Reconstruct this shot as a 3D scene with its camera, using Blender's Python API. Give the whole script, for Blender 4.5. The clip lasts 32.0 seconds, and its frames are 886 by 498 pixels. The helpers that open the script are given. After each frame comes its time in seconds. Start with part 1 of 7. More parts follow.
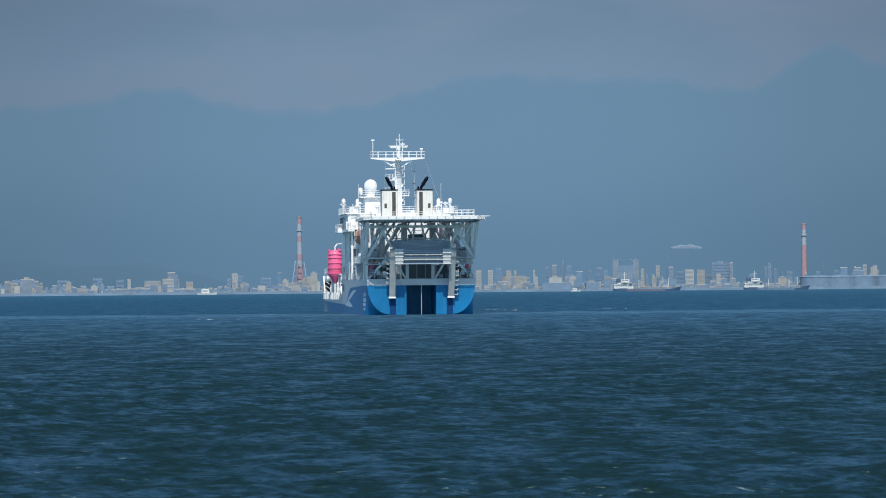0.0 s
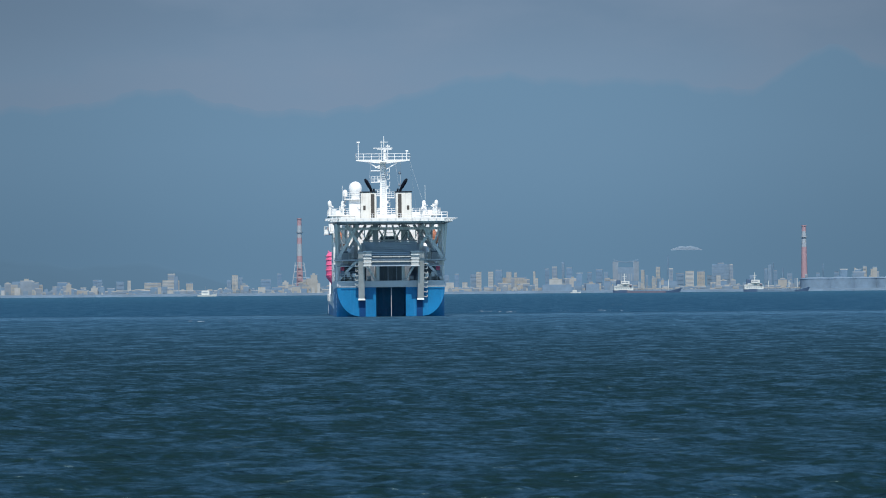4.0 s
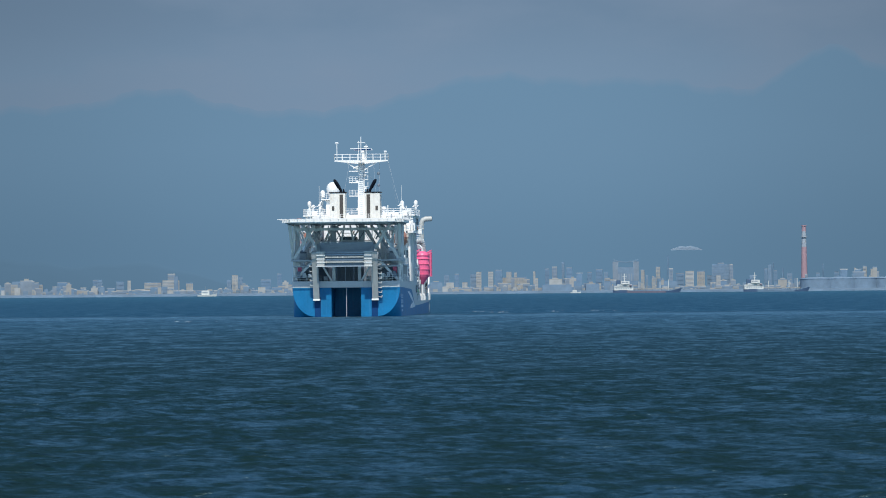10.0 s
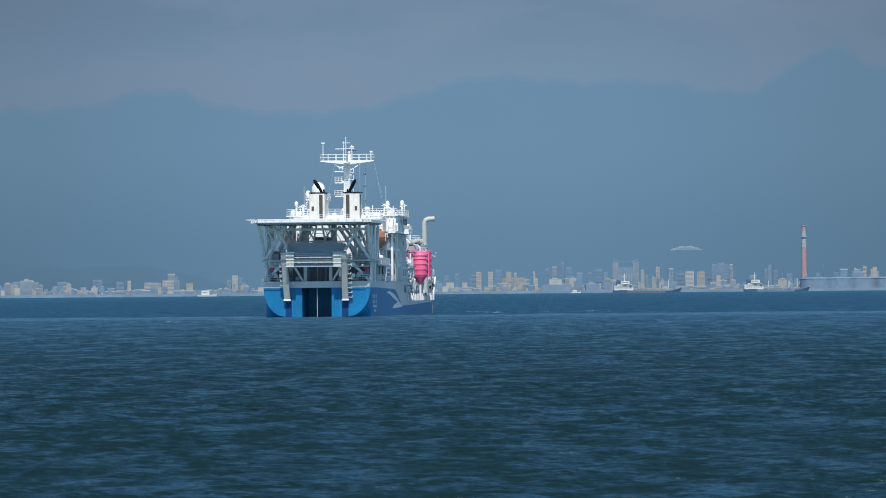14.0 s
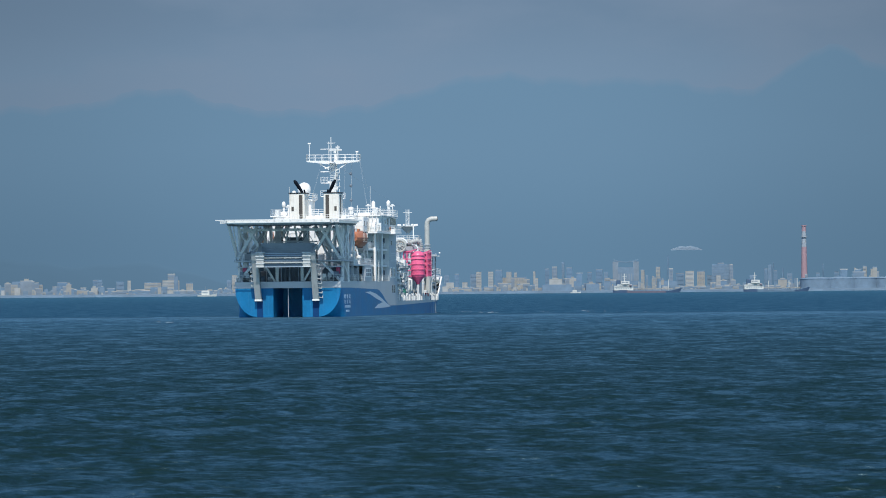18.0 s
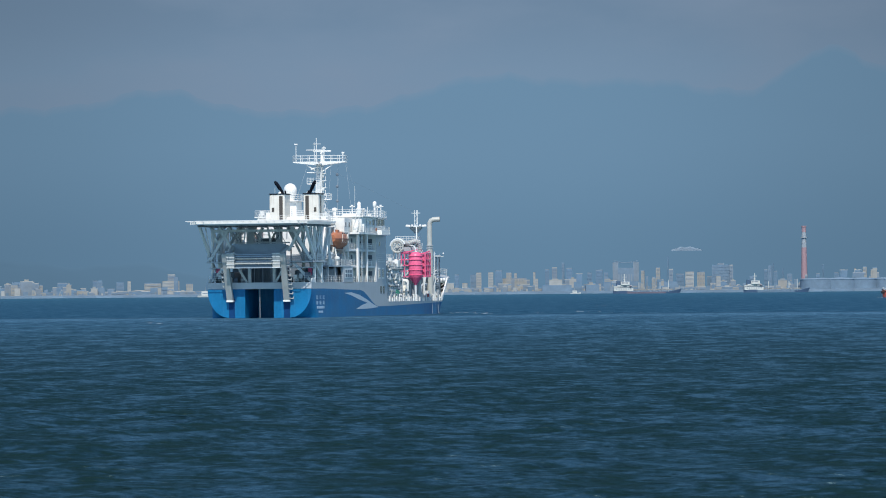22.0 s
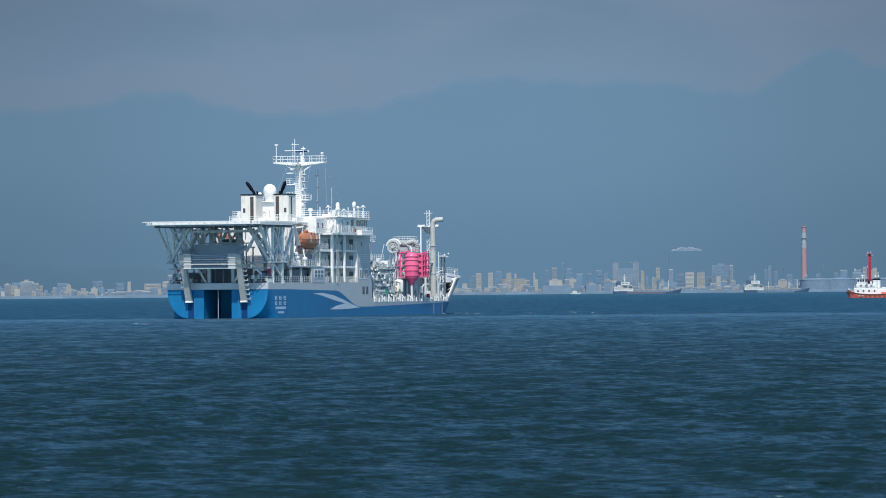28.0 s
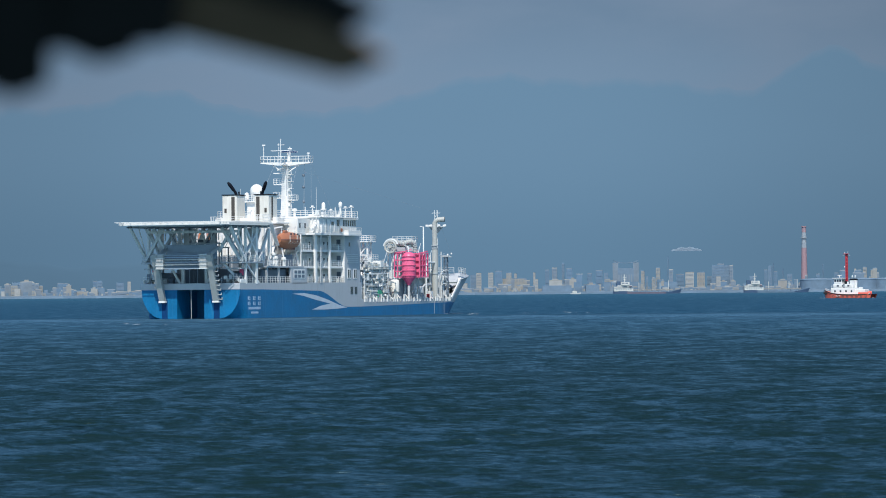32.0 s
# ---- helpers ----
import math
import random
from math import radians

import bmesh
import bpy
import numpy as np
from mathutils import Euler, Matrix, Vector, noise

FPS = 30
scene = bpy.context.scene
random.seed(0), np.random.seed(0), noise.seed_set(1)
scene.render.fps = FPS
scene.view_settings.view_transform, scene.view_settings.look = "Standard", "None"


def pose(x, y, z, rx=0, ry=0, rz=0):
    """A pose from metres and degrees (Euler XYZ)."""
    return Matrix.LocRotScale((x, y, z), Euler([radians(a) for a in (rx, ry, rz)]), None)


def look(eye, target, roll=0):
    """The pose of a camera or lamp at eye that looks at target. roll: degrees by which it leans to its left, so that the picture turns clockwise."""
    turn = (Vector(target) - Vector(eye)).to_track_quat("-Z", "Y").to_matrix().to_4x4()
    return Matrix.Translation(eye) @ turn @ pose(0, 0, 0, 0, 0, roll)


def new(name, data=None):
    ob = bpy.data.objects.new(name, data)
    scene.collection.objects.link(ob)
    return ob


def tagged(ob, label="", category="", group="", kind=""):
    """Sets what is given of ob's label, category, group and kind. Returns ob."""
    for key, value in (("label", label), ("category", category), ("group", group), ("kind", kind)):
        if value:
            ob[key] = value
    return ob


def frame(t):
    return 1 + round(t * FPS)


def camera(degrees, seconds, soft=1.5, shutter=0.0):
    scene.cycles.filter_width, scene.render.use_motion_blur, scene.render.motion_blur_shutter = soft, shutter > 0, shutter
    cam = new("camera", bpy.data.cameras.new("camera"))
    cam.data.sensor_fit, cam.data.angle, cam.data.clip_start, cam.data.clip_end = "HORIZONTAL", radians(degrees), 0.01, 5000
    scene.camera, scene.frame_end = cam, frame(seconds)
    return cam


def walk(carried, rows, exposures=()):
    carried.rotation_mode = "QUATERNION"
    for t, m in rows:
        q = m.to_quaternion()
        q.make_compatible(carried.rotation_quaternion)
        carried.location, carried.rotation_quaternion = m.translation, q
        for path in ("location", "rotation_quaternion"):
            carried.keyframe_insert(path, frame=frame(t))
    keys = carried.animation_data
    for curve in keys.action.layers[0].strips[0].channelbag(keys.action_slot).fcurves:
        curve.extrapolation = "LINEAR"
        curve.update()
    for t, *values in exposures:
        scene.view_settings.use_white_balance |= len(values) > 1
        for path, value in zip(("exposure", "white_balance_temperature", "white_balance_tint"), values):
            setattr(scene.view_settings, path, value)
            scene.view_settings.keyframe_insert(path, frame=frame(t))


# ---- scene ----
# ---- camera: a tripod on the shore, with a long lens and a slow sag of the head ----
LENS = 8000.0 / 1568.0
EYE = (0.0, 0.0, 4.6)
cam = camera(2 * math.degrees(math.atan(0.5 / LENS)), 32.0, soft=1.0)
cam.data.dof.use_dof = True
cam.data.dof.focus_distance = 1100.0
cam.data.dof.aperture_fstop = 6.3
SAG = ((0.0, 69.0), (1.0, 69.3), (2.0, 70.3), (3.0, 72.0), (6.0, 72.0), (18.0, 72.0), (22.0, 73.2), (32.0, 73.7))
walk(cam, [(t, look(EYE, (0.0, 8000.0, EYE[2] + up), -0.51)) for t, up in SAG], exposures=((0.0, 0.0), (32.0, 0.0)))

# ---- world, sun ----
SUN_EL, SUN_AZ = radians(54), radians(1)
world = bpy.data.worlds.new("world")
scene.world = world
world.use_nodes = True
wn = world.node_tree.nodes
sky = wn.new("ShaderNodeTexSky")
sky.sky_type = "NISHITA"
sky.sun_disc = False
sky.sun_elevation = SUN_EL
sky.sun_rotation = math.pi + SUN_AZ
sky.air_density, sky.dust_density, sky.ozone_density = 1.0, 0.4, 3.0
wn["Background"].inputs["Strength"].default_value = 0.15
tint = wn.new("ShaderNodeMix")
tint.data_type, tint.blend_type = "RGBA", "MULTIPLY"
tint.inputs["Factor"].default_value = 1.0
tint.inputs["B"].default_value = (0.76, 0.96, 1.06, 1)
world.node_tree.links.new(sky.outputs[0], tint.inputs["A"])
world.node_tree.links.new(tint.outputs["Result"], wn["Background"].inputs["Color"])
sun = new("sun", bpy.data.lights.new("sun", "SUN"))
sun.data.energy, sun.data.angle, sun.data.color = 5.0, radians(0.53), (1.0, 0.95, 0.87)
sun.matrix_world = look((-100 * math.sin(SUN_AZ) * math.cos(SUN_EL), -100 * math.cos(SUN_AZ) * math.cos(SUN_EL), 100 * math.sin(SUN_EL)), (0, 0, 0))


# ---- materials ----
def mat(name, color, rough=0.6, metal=0.0, var=0.12, scale=0.6, bump=0.0, spec=0.5, streak=0.0, streak_color=(0.25, 0.16, 0.1)):
    """A painted or bare surface: fine grain, broad stains, and streaks that run down: rust or dirt, on the blue hull
    also reflections.
    """
    m = bpy.data.materials.new(name)
    m.use_nodes = True
    n, l = m.node_tree.nodes, m.node_tree.links
    b = n["Principled BSDF"]
    b.inputs["Roughness"].default_value, b.inputs["Metallic"].default_value = rough, metal
    b.inputs["Specular IOR Level"].default_value = spec
    tc = n.new("ShaderNodeTexCoord")
    big = n.new("ShaderNodeTexNoise")
    big.inputs["Scale"].default_value, big.inputs["Detail"].default_value = scale, 6
    l.new(tc.outputs["Object"], big.inputs["Vector"])
    fine = n.new("ShaderNodeTexNoise")
    fine.inputs["Scale"].default_value, fine.inputs["Detail"].default_value = scale * 11, 3
    l.new(tc.outputs["Object"], fine.inputs["Vector"])
    add = n.new("ShaderNodeMath")
    add.operation = "MULTIPLY_ADD"
    add.inputs[1].default_value = 0.5
    l.new(fine.outputs["Fac"], add.inputs[0])
    l.new(big.outputs["Fac"], add.inputs[2])
    ramp = n.new("ShaderNodeMapRange")
    ramp.inputs["From Min"].default_value, ramp.inputs["From Max"].default_value = 0.4, 1.1
    ramp.inputs["To Min"].default_value, ramp.inputs["To Max"].default_value = 1 - var, 1 + var
    l.new(add.outputs[0], ramp.inputs["Value"])
    mul = n.new("ShaderNodeMix")
    mul.data_type, mul.blend_type = "RGBA", "MULTIPLY"
    mul.inputs["Factor"].default_value = 1.0
    mul.inputs["A"].default_value = (*color, 1)
    l.new(ramp.outputs[0], mul.inputs["B"])
    out = mul.outputs["Result"]
    if streak:
        mp = n.new("ShaderNodeMapping")
        mp.inputs["Scale"].default_value = (1.6, 1.6, 0.12)
        l.new(tc.outputs["Object"], mp.inputs["Vector"])
        sn = n.new("ShaderNodeTexNoise")
        sn.inputs["Scale"].default_value, sn.inputs["Detail"].default_value = 1.3, 5
        l.new(mp.outputs[0], sn.inputs["Vector"])
        sr = n.new("ShaderNodeMapRange")
        sr.inputs["From Min"].default_value, sr.inputs["From Max"].default_value = 0.55, 0.8
        sr.inputs["To Max"].default_value = streak
        l.new(sn.outputs["Fac"], sr.inputs["Value"])
        mx = n.new("ShaderNodeMix")
        mx.data_type = "RGBA"
        l.new(sr.outputs[0], mx.inputs["Factor"])
        l.new(out, mx.inputs["A"])
        mx.inputs["B"].default_value = (*streak_color, 1)
        out = mx.outputs["Result"]
    l.new(out, b.inputs["Base Color"])
    rr = n.new("ShaderNodeMapRange")
    rr.inputs["To Min"].default_value, rr.inputs["To Max"].default_value = max(0.05, rough - 0.12), min(1, rough + 0.12)
    l.new(big.outputs["Fac"], rr.inputs["Value"])
    l.new(rr.outputs[0], b.inputs["Roughness"])
    if bump:
        bp = n.new("ShaderNodeBump")
        bp.inputs["Strength"].default_value, bp.inputs["Distance"].default_value = bump, 0.05
        l.new(fine.outputs["Fac"], bp.inputs["Height"])
        l.new(bp.outputs[0], b.inputs["Normal"])
    return m


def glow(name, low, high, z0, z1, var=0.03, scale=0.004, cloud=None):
    """The far distance: a plain self-lit backdrop, daylight and haze put into its emission; its tone goes from low to
    high over its height.
    """
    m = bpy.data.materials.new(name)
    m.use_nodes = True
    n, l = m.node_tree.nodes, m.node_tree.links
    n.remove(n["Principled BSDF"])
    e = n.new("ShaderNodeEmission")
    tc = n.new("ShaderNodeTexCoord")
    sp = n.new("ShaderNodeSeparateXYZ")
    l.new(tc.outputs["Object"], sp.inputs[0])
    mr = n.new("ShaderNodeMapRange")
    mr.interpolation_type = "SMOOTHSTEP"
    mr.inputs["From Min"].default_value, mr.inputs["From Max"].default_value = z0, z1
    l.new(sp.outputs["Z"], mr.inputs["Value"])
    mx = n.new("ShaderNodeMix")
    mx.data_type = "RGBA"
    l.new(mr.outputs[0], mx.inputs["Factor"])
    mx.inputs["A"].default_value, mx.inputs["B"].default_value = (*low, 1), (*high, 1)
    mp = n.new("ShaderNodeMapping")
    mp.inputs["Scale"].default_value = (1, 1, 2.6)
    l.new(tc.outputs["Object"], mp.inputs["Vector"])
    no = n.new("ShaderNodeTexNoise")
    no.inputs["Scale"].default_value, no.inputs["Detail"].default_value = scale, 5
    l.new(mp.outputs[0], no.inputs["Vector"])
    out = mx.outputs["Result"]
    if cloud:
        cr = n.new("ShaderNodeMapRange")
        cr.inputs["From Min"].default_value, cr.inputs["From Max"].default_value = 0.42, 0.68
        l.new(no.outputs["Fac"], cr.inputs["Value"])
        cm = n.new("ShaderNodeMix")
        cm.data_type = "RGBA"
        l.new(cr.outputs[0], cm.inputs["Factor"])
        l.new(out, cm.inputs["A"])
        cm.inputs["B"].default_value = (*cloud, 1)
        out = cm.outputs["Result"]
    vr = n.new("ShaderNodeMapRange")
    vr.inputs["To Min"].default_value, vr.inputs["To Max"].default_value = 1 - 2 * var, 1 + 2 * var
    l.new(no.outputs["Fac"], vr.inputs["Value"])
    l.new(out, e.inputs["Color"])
    # edge falloff put into the glow: dimmer towards the ends of the bay
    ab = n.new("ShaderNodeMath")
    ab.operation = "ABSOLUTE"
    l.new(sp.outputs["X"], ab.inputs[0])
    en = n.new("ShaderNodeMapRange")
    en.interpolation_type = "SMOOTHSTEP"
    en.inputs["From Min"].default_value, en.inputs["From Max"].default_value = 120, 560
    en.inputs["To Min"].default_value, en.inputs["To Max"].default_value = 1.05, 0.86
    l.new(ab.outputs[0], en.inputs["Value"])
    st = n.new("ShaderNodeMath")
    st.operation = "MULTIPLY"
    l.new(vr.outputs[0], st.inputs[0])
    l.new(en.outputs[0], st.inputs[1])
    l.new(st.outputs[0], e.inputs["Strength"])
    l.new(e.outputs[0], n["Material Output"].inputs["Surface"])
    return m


def water_mat():
    """Sea water: steep chop and ripples, gloss and body tone that change in wind streaks, gloss that grows with
    distance, a smoother strip past the current line; haze and reflection of the distance are mixed into the body
    colour.
    """
    m = bpy.data.materials.new("sea_water")
    m.use_nodes = True
    n, l = m.node_tree.nodes, m.node_tree.links
    n.remove(n["Principled BSDF"])
    body, sheen, both = n.new("ShaderNodeBsdfDiffuse"), n.new("ShaderNodeBsdfGlossy"), n.new("ShaderNodeMixShader")
    sheen.inputs["Color"].default_value = (0.57, 0.88, 0.97, 1)
    l.new(body.outputs[0], both.inputs[1])
    l.new(sheen.outputs[0], both.inputs[2])
    l.new(both.outputs[0], n["Material Output"].inputs["Surface"])
    tc = n.new("ShaderNodeTexCoord")

    def noise_tex(sx, sy, detail, rough=0.6):
        mp = n.new("ShaderNodeMapping")
        mp.inputs["Scale"].default_value = (1 / sx, 1 / sy, 1)
        l.new(tc.outputs["Object"], mp.inputs["Vector"])
        t = n.new("ShaderNodeTexNoise")
        t.inputs["Scale"].default_value, t.inputs["Detail"].default_value = 1.0, detail
        t.inputs["Roughness"].default_value = rough
        l.new(mp.outputs[0], t.inputs["Vector"])
        return t.outputs["Fac"]

    def calc(op, x, y=None, z=None):
        k = n.new("ShaderNodeMath")
        k.operation = op
        for i, v in enumerate((x, y, z)):
            if v is None:
                continue
            if isinstance(v, (int, float)):
                k.inputs[i].default_value = v
            else:
                l.new(v, k.inputs[i])
        return k.outputs[0]

    def span(v, a, c, lo=0.0, hi=1.0):
        k = n.new("ShaderNodeMapRange")
        k.interpolation_type = "SMOOTHSTEP"
        for name, val in (("From Min", a), ("From Max", c), ("To Min", lo), ("To Max", hi)):
            k.inputs[name].default_value = val
        l.new(v, k.inputs["Value"])
        return k.outputs[0]

    chop = noise_tex(1.7, 0.9, 3)
    ripple = noise_tex(0.4, 0.2, 3)
    b1 = n.new("ShaderNodeBump")
    b1.inputs["Strength"].default_value, b1.inputs["Distance"].default_value = 1.0, 0.5
    l.new(chop, b1.inputs["Height"])
    b2 = n.new("ShaderNodeBump")
    b2.inputs["Strength"].default_value, b2.inputs["Distance"].default_value = 1.0, 0.05
    l.new(ripple, b2.inputs["Height"])
    l.new(b1.outputs[0], b2.inputs["Normal"])
    l.new(b2.outputs[0], body.inputs["Normal"])
    l.new(b2.outputs[0], sheen.inputs["Normal"])
    # wind streaks at three sizes
    streak = calc("ADD", calc("ADD", calc("MULTIPLY", noise_tex(7, 34, 3, 0.7), 0.14), calc("MULTIPLY", noise_tex(1.4, 1.0, 4, 0.65), 0.34)),
                  calc("ADD", calc("MULTIPLY", noise_tex(3.0, 9, 3, 0.7), 0.27), calc("MULTIPLY", noise_tex(0.55, 0.4, 3, 0.65), 0.25)))
    sep = n.new("ShaderNodeSeparateXYZ")
    l.new(tc.outputs["Object"], sep.inputs[0])
    edge = calc("ADD", sep.outputs["Y"], calc("MULTIPLY", noise_tex(30, 90, 5), 110))
    beyond = span(edge, 870, 935)
    line = calc("MULTIPLY", span(edge, 780, 880), span(edge, 890, 930, 1.0, 0.0))
    lively = calc("ADD", span(streak, 0.43, 0.6), calc("MULTIPLY", line, 0.3))
    fres = n.new("ShaderNodeFresnel")
    fres.inputs["IOR"].default_value = 1.333
    l.new(b2.outputs[0], fres.inputs["Normal"])
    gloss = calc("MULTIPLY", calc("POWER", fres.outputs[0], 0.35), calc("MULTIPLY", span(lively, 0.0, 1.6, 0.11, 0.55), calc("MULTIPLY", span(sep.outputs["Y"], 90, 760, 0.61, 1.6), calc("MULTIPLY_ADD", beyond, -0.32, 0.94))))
    l.new(gloss, both.inputs["Fac"])
    l.new(span(lively, 0.0, 1.0, 0.38, 0.44), sheen.inputs["Roughness"])
    mx = n.new("ShaderNodeMix")
    mx.data_type = "RGBA"
    mx.inputs["A"].default_value = (0.0045, 0.015, 0.0138, 1)
    mx.inputs["B"].default_value = (0.004, 0.0222, 0.041, 1)
    l.new(lively, mx.inputs["Factor"])
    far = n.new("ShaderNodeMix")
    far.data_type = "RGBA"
    # far water: distance haze put into the body colour, paler towards the shore
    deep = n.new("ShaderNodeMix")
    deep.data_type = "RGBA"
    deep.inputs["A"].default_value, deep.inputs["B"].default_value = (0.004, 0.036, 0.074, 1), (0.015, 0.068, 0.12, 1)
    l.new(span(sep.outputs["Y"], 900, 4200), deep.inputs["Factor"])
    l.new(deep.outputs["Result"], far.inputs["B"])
    # the bluer reflection of farther water is mixed into the body as well
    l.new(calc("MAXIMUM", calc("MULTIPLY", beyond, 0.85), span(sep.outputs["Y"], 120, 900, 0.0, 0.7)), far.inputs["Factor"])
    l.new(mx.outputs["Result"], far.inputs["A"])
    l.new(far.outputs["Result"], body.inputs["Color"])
    return m


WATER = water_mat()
# paler hull streaks: stains and painted water reflections together
BLUE = mat("hull_blue", (0.0004, 0.128, 0.29), 0.55, spec=0.3, var=0.3, scale=0.22, streak=0.6, streak_color=(0.045, 0.19, 0.38))
DEEP_BLUE = mat("deep_blue_paint", (0.0005, 0.035, 0.12), 0.6, var=0.2, scale=0.5, spec=0.2)
HULL_GREY = mat("hull_grey", (0.4, 0.425, 0.45), 0.5, var=0.08, scale=0.3, streak=0.25, streak_color=(0.22, 0.2, 0.18))
GREY = mat("deck_steel_grey", (0.36, 0.39, 0.41), 0.5, var=0.1, scale=0.5, streak=0.2)
PALE_GREY = mat("pale_grey_paint", (0.57, 0.6, 0.6), 0.5, var=0.08, scale=0.5, streak=0.2)
PIPE_GREY = mat("warm_grey_paint", (0.4, 0.41, 0.385), 0.5, var=0.12, scale=0.6, streak=0.3, streak_color=(0.25, 0.22, 0.18))
LEG_GREY = mat("worn_grey_paint", (0.36, 0.37, 0.36), 0.55, var=0.14, scale=0.8, streak=0.3)
SCREEN_GREY = mat("blue_grey_screen", (0.29, 0.36, 0.43), 0.5, var=0.16, scale=0.9)
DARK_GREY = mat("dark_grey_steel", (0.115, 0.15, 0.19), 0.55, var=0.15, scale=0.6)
WHITE = mat("white_paint", (0.71, 0.71, 0.69), 0.45, var=0.07, scale=0.4, streak=0.25, streak_color=(0.46, 0.4, 0.33))
FUNNEL_WHITE = mat("sooty_white_paint", (0.68, 0.66, 0.6), 0.5, var=0.1, scale=0.8, streak=0.45, streak_color=(0.36, 0.28, 0.2))
DECK = mat("deck_green_grey", (0.13, 0.17, 0.17), 0.8, var=0.2, scale=0.5, bump=0.2)
BLACK = mat("black_paint", (0.004, 0.006, 0.012), 0.6, var=0.2, spec=0.2)
DARK_SLOT = mat("funnel_slot_dark", (0.06, 0.055, 0.05), 0.8, var=0.3, scale=1.5)
GLASS = mat("window_glass_dark", (0.012, 0.028, 0.05), 0.25, var=0.1, spec=0.3)
PINK = mat("magenta_paint", (0.7, 0.115, 0.235), 0.45, var=0.1, scale=0.6, streak=0.2, streak_color=(0.4, 0.03, 0.08))
ORANGE = mat("lifeboat_orange", (0.38, 0.145, 0.075), 0.5, var=0.15, scale=1.2, streak=0.3)
GREEN = mat("green_paint", (0.03, 0.3, 0.16), 0.5)
RED = mat("red_paint", (0.42, 0.03, 0.045), 0.5, streak=0.2, streak_color=(0.25, 0.04, 0.03))
LETTER = mat("white_lettering", (0.3, 0.43, 0.57), 0.5)
SWOOSH = mat("pale_wave_paint", (0.5, 0.56, 0.62), 0.5)
RUBBER = mat("black_rubber", (0.02, 0.02, 0.02), 0.85)
FOAM = mat("sea_foam", (0.45, 0.52, 0.56), 0.9, var=0.1, scale=3)
FEATHER = mat("dark_brown_feather", (0.007, 0.006, 0.005), 0.8, var=0.4, scale=14)
FEATHER_TAN = mat("tan_feather", (0.15, 0.095, 0.055), 0.8, var=0.4, scale=14)
# far shore, down to QUARRY: distance haze is mixed into each base colour
LAND = mat("hazed_quay_concrete", (0.112, 0.17, 0.23), 0.9, var=0.25, scale=0.03)
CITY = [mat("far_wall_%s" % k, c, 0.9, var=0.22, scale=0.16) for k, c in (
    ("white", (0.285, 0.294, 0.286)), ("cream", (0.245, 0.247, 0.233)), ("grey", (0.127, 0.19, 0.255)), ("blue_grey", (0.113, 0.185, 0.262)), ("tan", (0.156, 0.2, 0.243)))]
CITY_DARK = mat("hazed_windows", (0.165, 0.21, 0.255), 0.7)
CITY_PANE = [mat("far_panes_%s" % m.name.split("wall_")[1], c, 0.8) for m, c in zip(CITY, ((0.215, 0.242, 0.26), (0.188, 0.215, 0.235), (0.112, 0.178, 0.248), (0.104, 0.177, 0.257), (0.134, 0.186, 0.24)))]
TOWER_RED = mat("hazed_tower_red", (0.285, 0.185, 0.205), 0.7)
TOWER_WHITE = mat("hazed_tower_white", (0.25, 0.285, 0.315), 0.7)
QUARRY = mat("hazed_bare_rock", (0.126, 0.176, 0.228), 0.9, var=0.2, scale=0.3)
FAR_WHITE = mat("far_white_paint", (0.5, 0.51, 0.48), 0.6)
SHIP_RED = mat("boot_red", (0.2, 0.085, 0.07), 0.7)
SHIP_NAVY = mat("navy_hull", (0.045, 0.085, 0.15), 0.6)
HULL_FADED = mat("faded_red_hull", (0.15, 0.13, 0.165), 0.7, var=0.15, scale=0.2)
TUG_RED = mat("tug_orange_red", (0.82, 0.15, 0.1), 0.5, streak=0.2, streak_color=(0.5, 0.1, 0.08))


# ---- building blocks ----
def bm_new():
    return bmesh.new()


def box(bm, x0, x1, y0, y1, z0, z1, bevel=0.0):
    v = [bm.verts.new(p) for p in ((x0, y0, z0), (x1, y0, z0), (x1, y1, z0), (x0, y1, z0), (x0, y0, z1), (x1, y0, z1), (x1, y1, z1), (x0, y1, z1))]
    f = [bm.faces.new([v[i] for i in q]) for q in ((3, 2, 1, 0), (4, 5, 6, 7), (0, 1, 5, 4), (1, 2, 6, 5), (2, 3, 7, 6), (3, 0, 4, 7))]
    if bevel:
        bmesh.ops.bevel(bm, geom=list({e for a in f for e in a.edges}), offset=bevel, segments=1, affect="EDGES")
    return bm


def tube(bm, p, q, r, n=8, r2=None, caps=True):
    p, q = Vector(p), Vector(q)
    d = (q - p).normalized()
    a = d.orthogonal().normalized()
    c = d.cross(a)
    r2 = r if r2 is None else r2
    rings = []
    for o, rad in ((p, r), (q, r2)):
        rings.append([bm.verts.new(o + rad * (math.cos(k * math.tau / n) * a + math.sin(k * math.tau / n) * c)) for k in range(n)])
    for k in range(n):
        bm.faces.new((rings[0][k], rings[0][(k + 1) % n], rings[1][(k + 1) % n], rings[1][k])).smooth = n > 6
    if caps:
        bm.faces.new(rings[0][::-1])
        bm.faces.new(rings[1])
    return bm


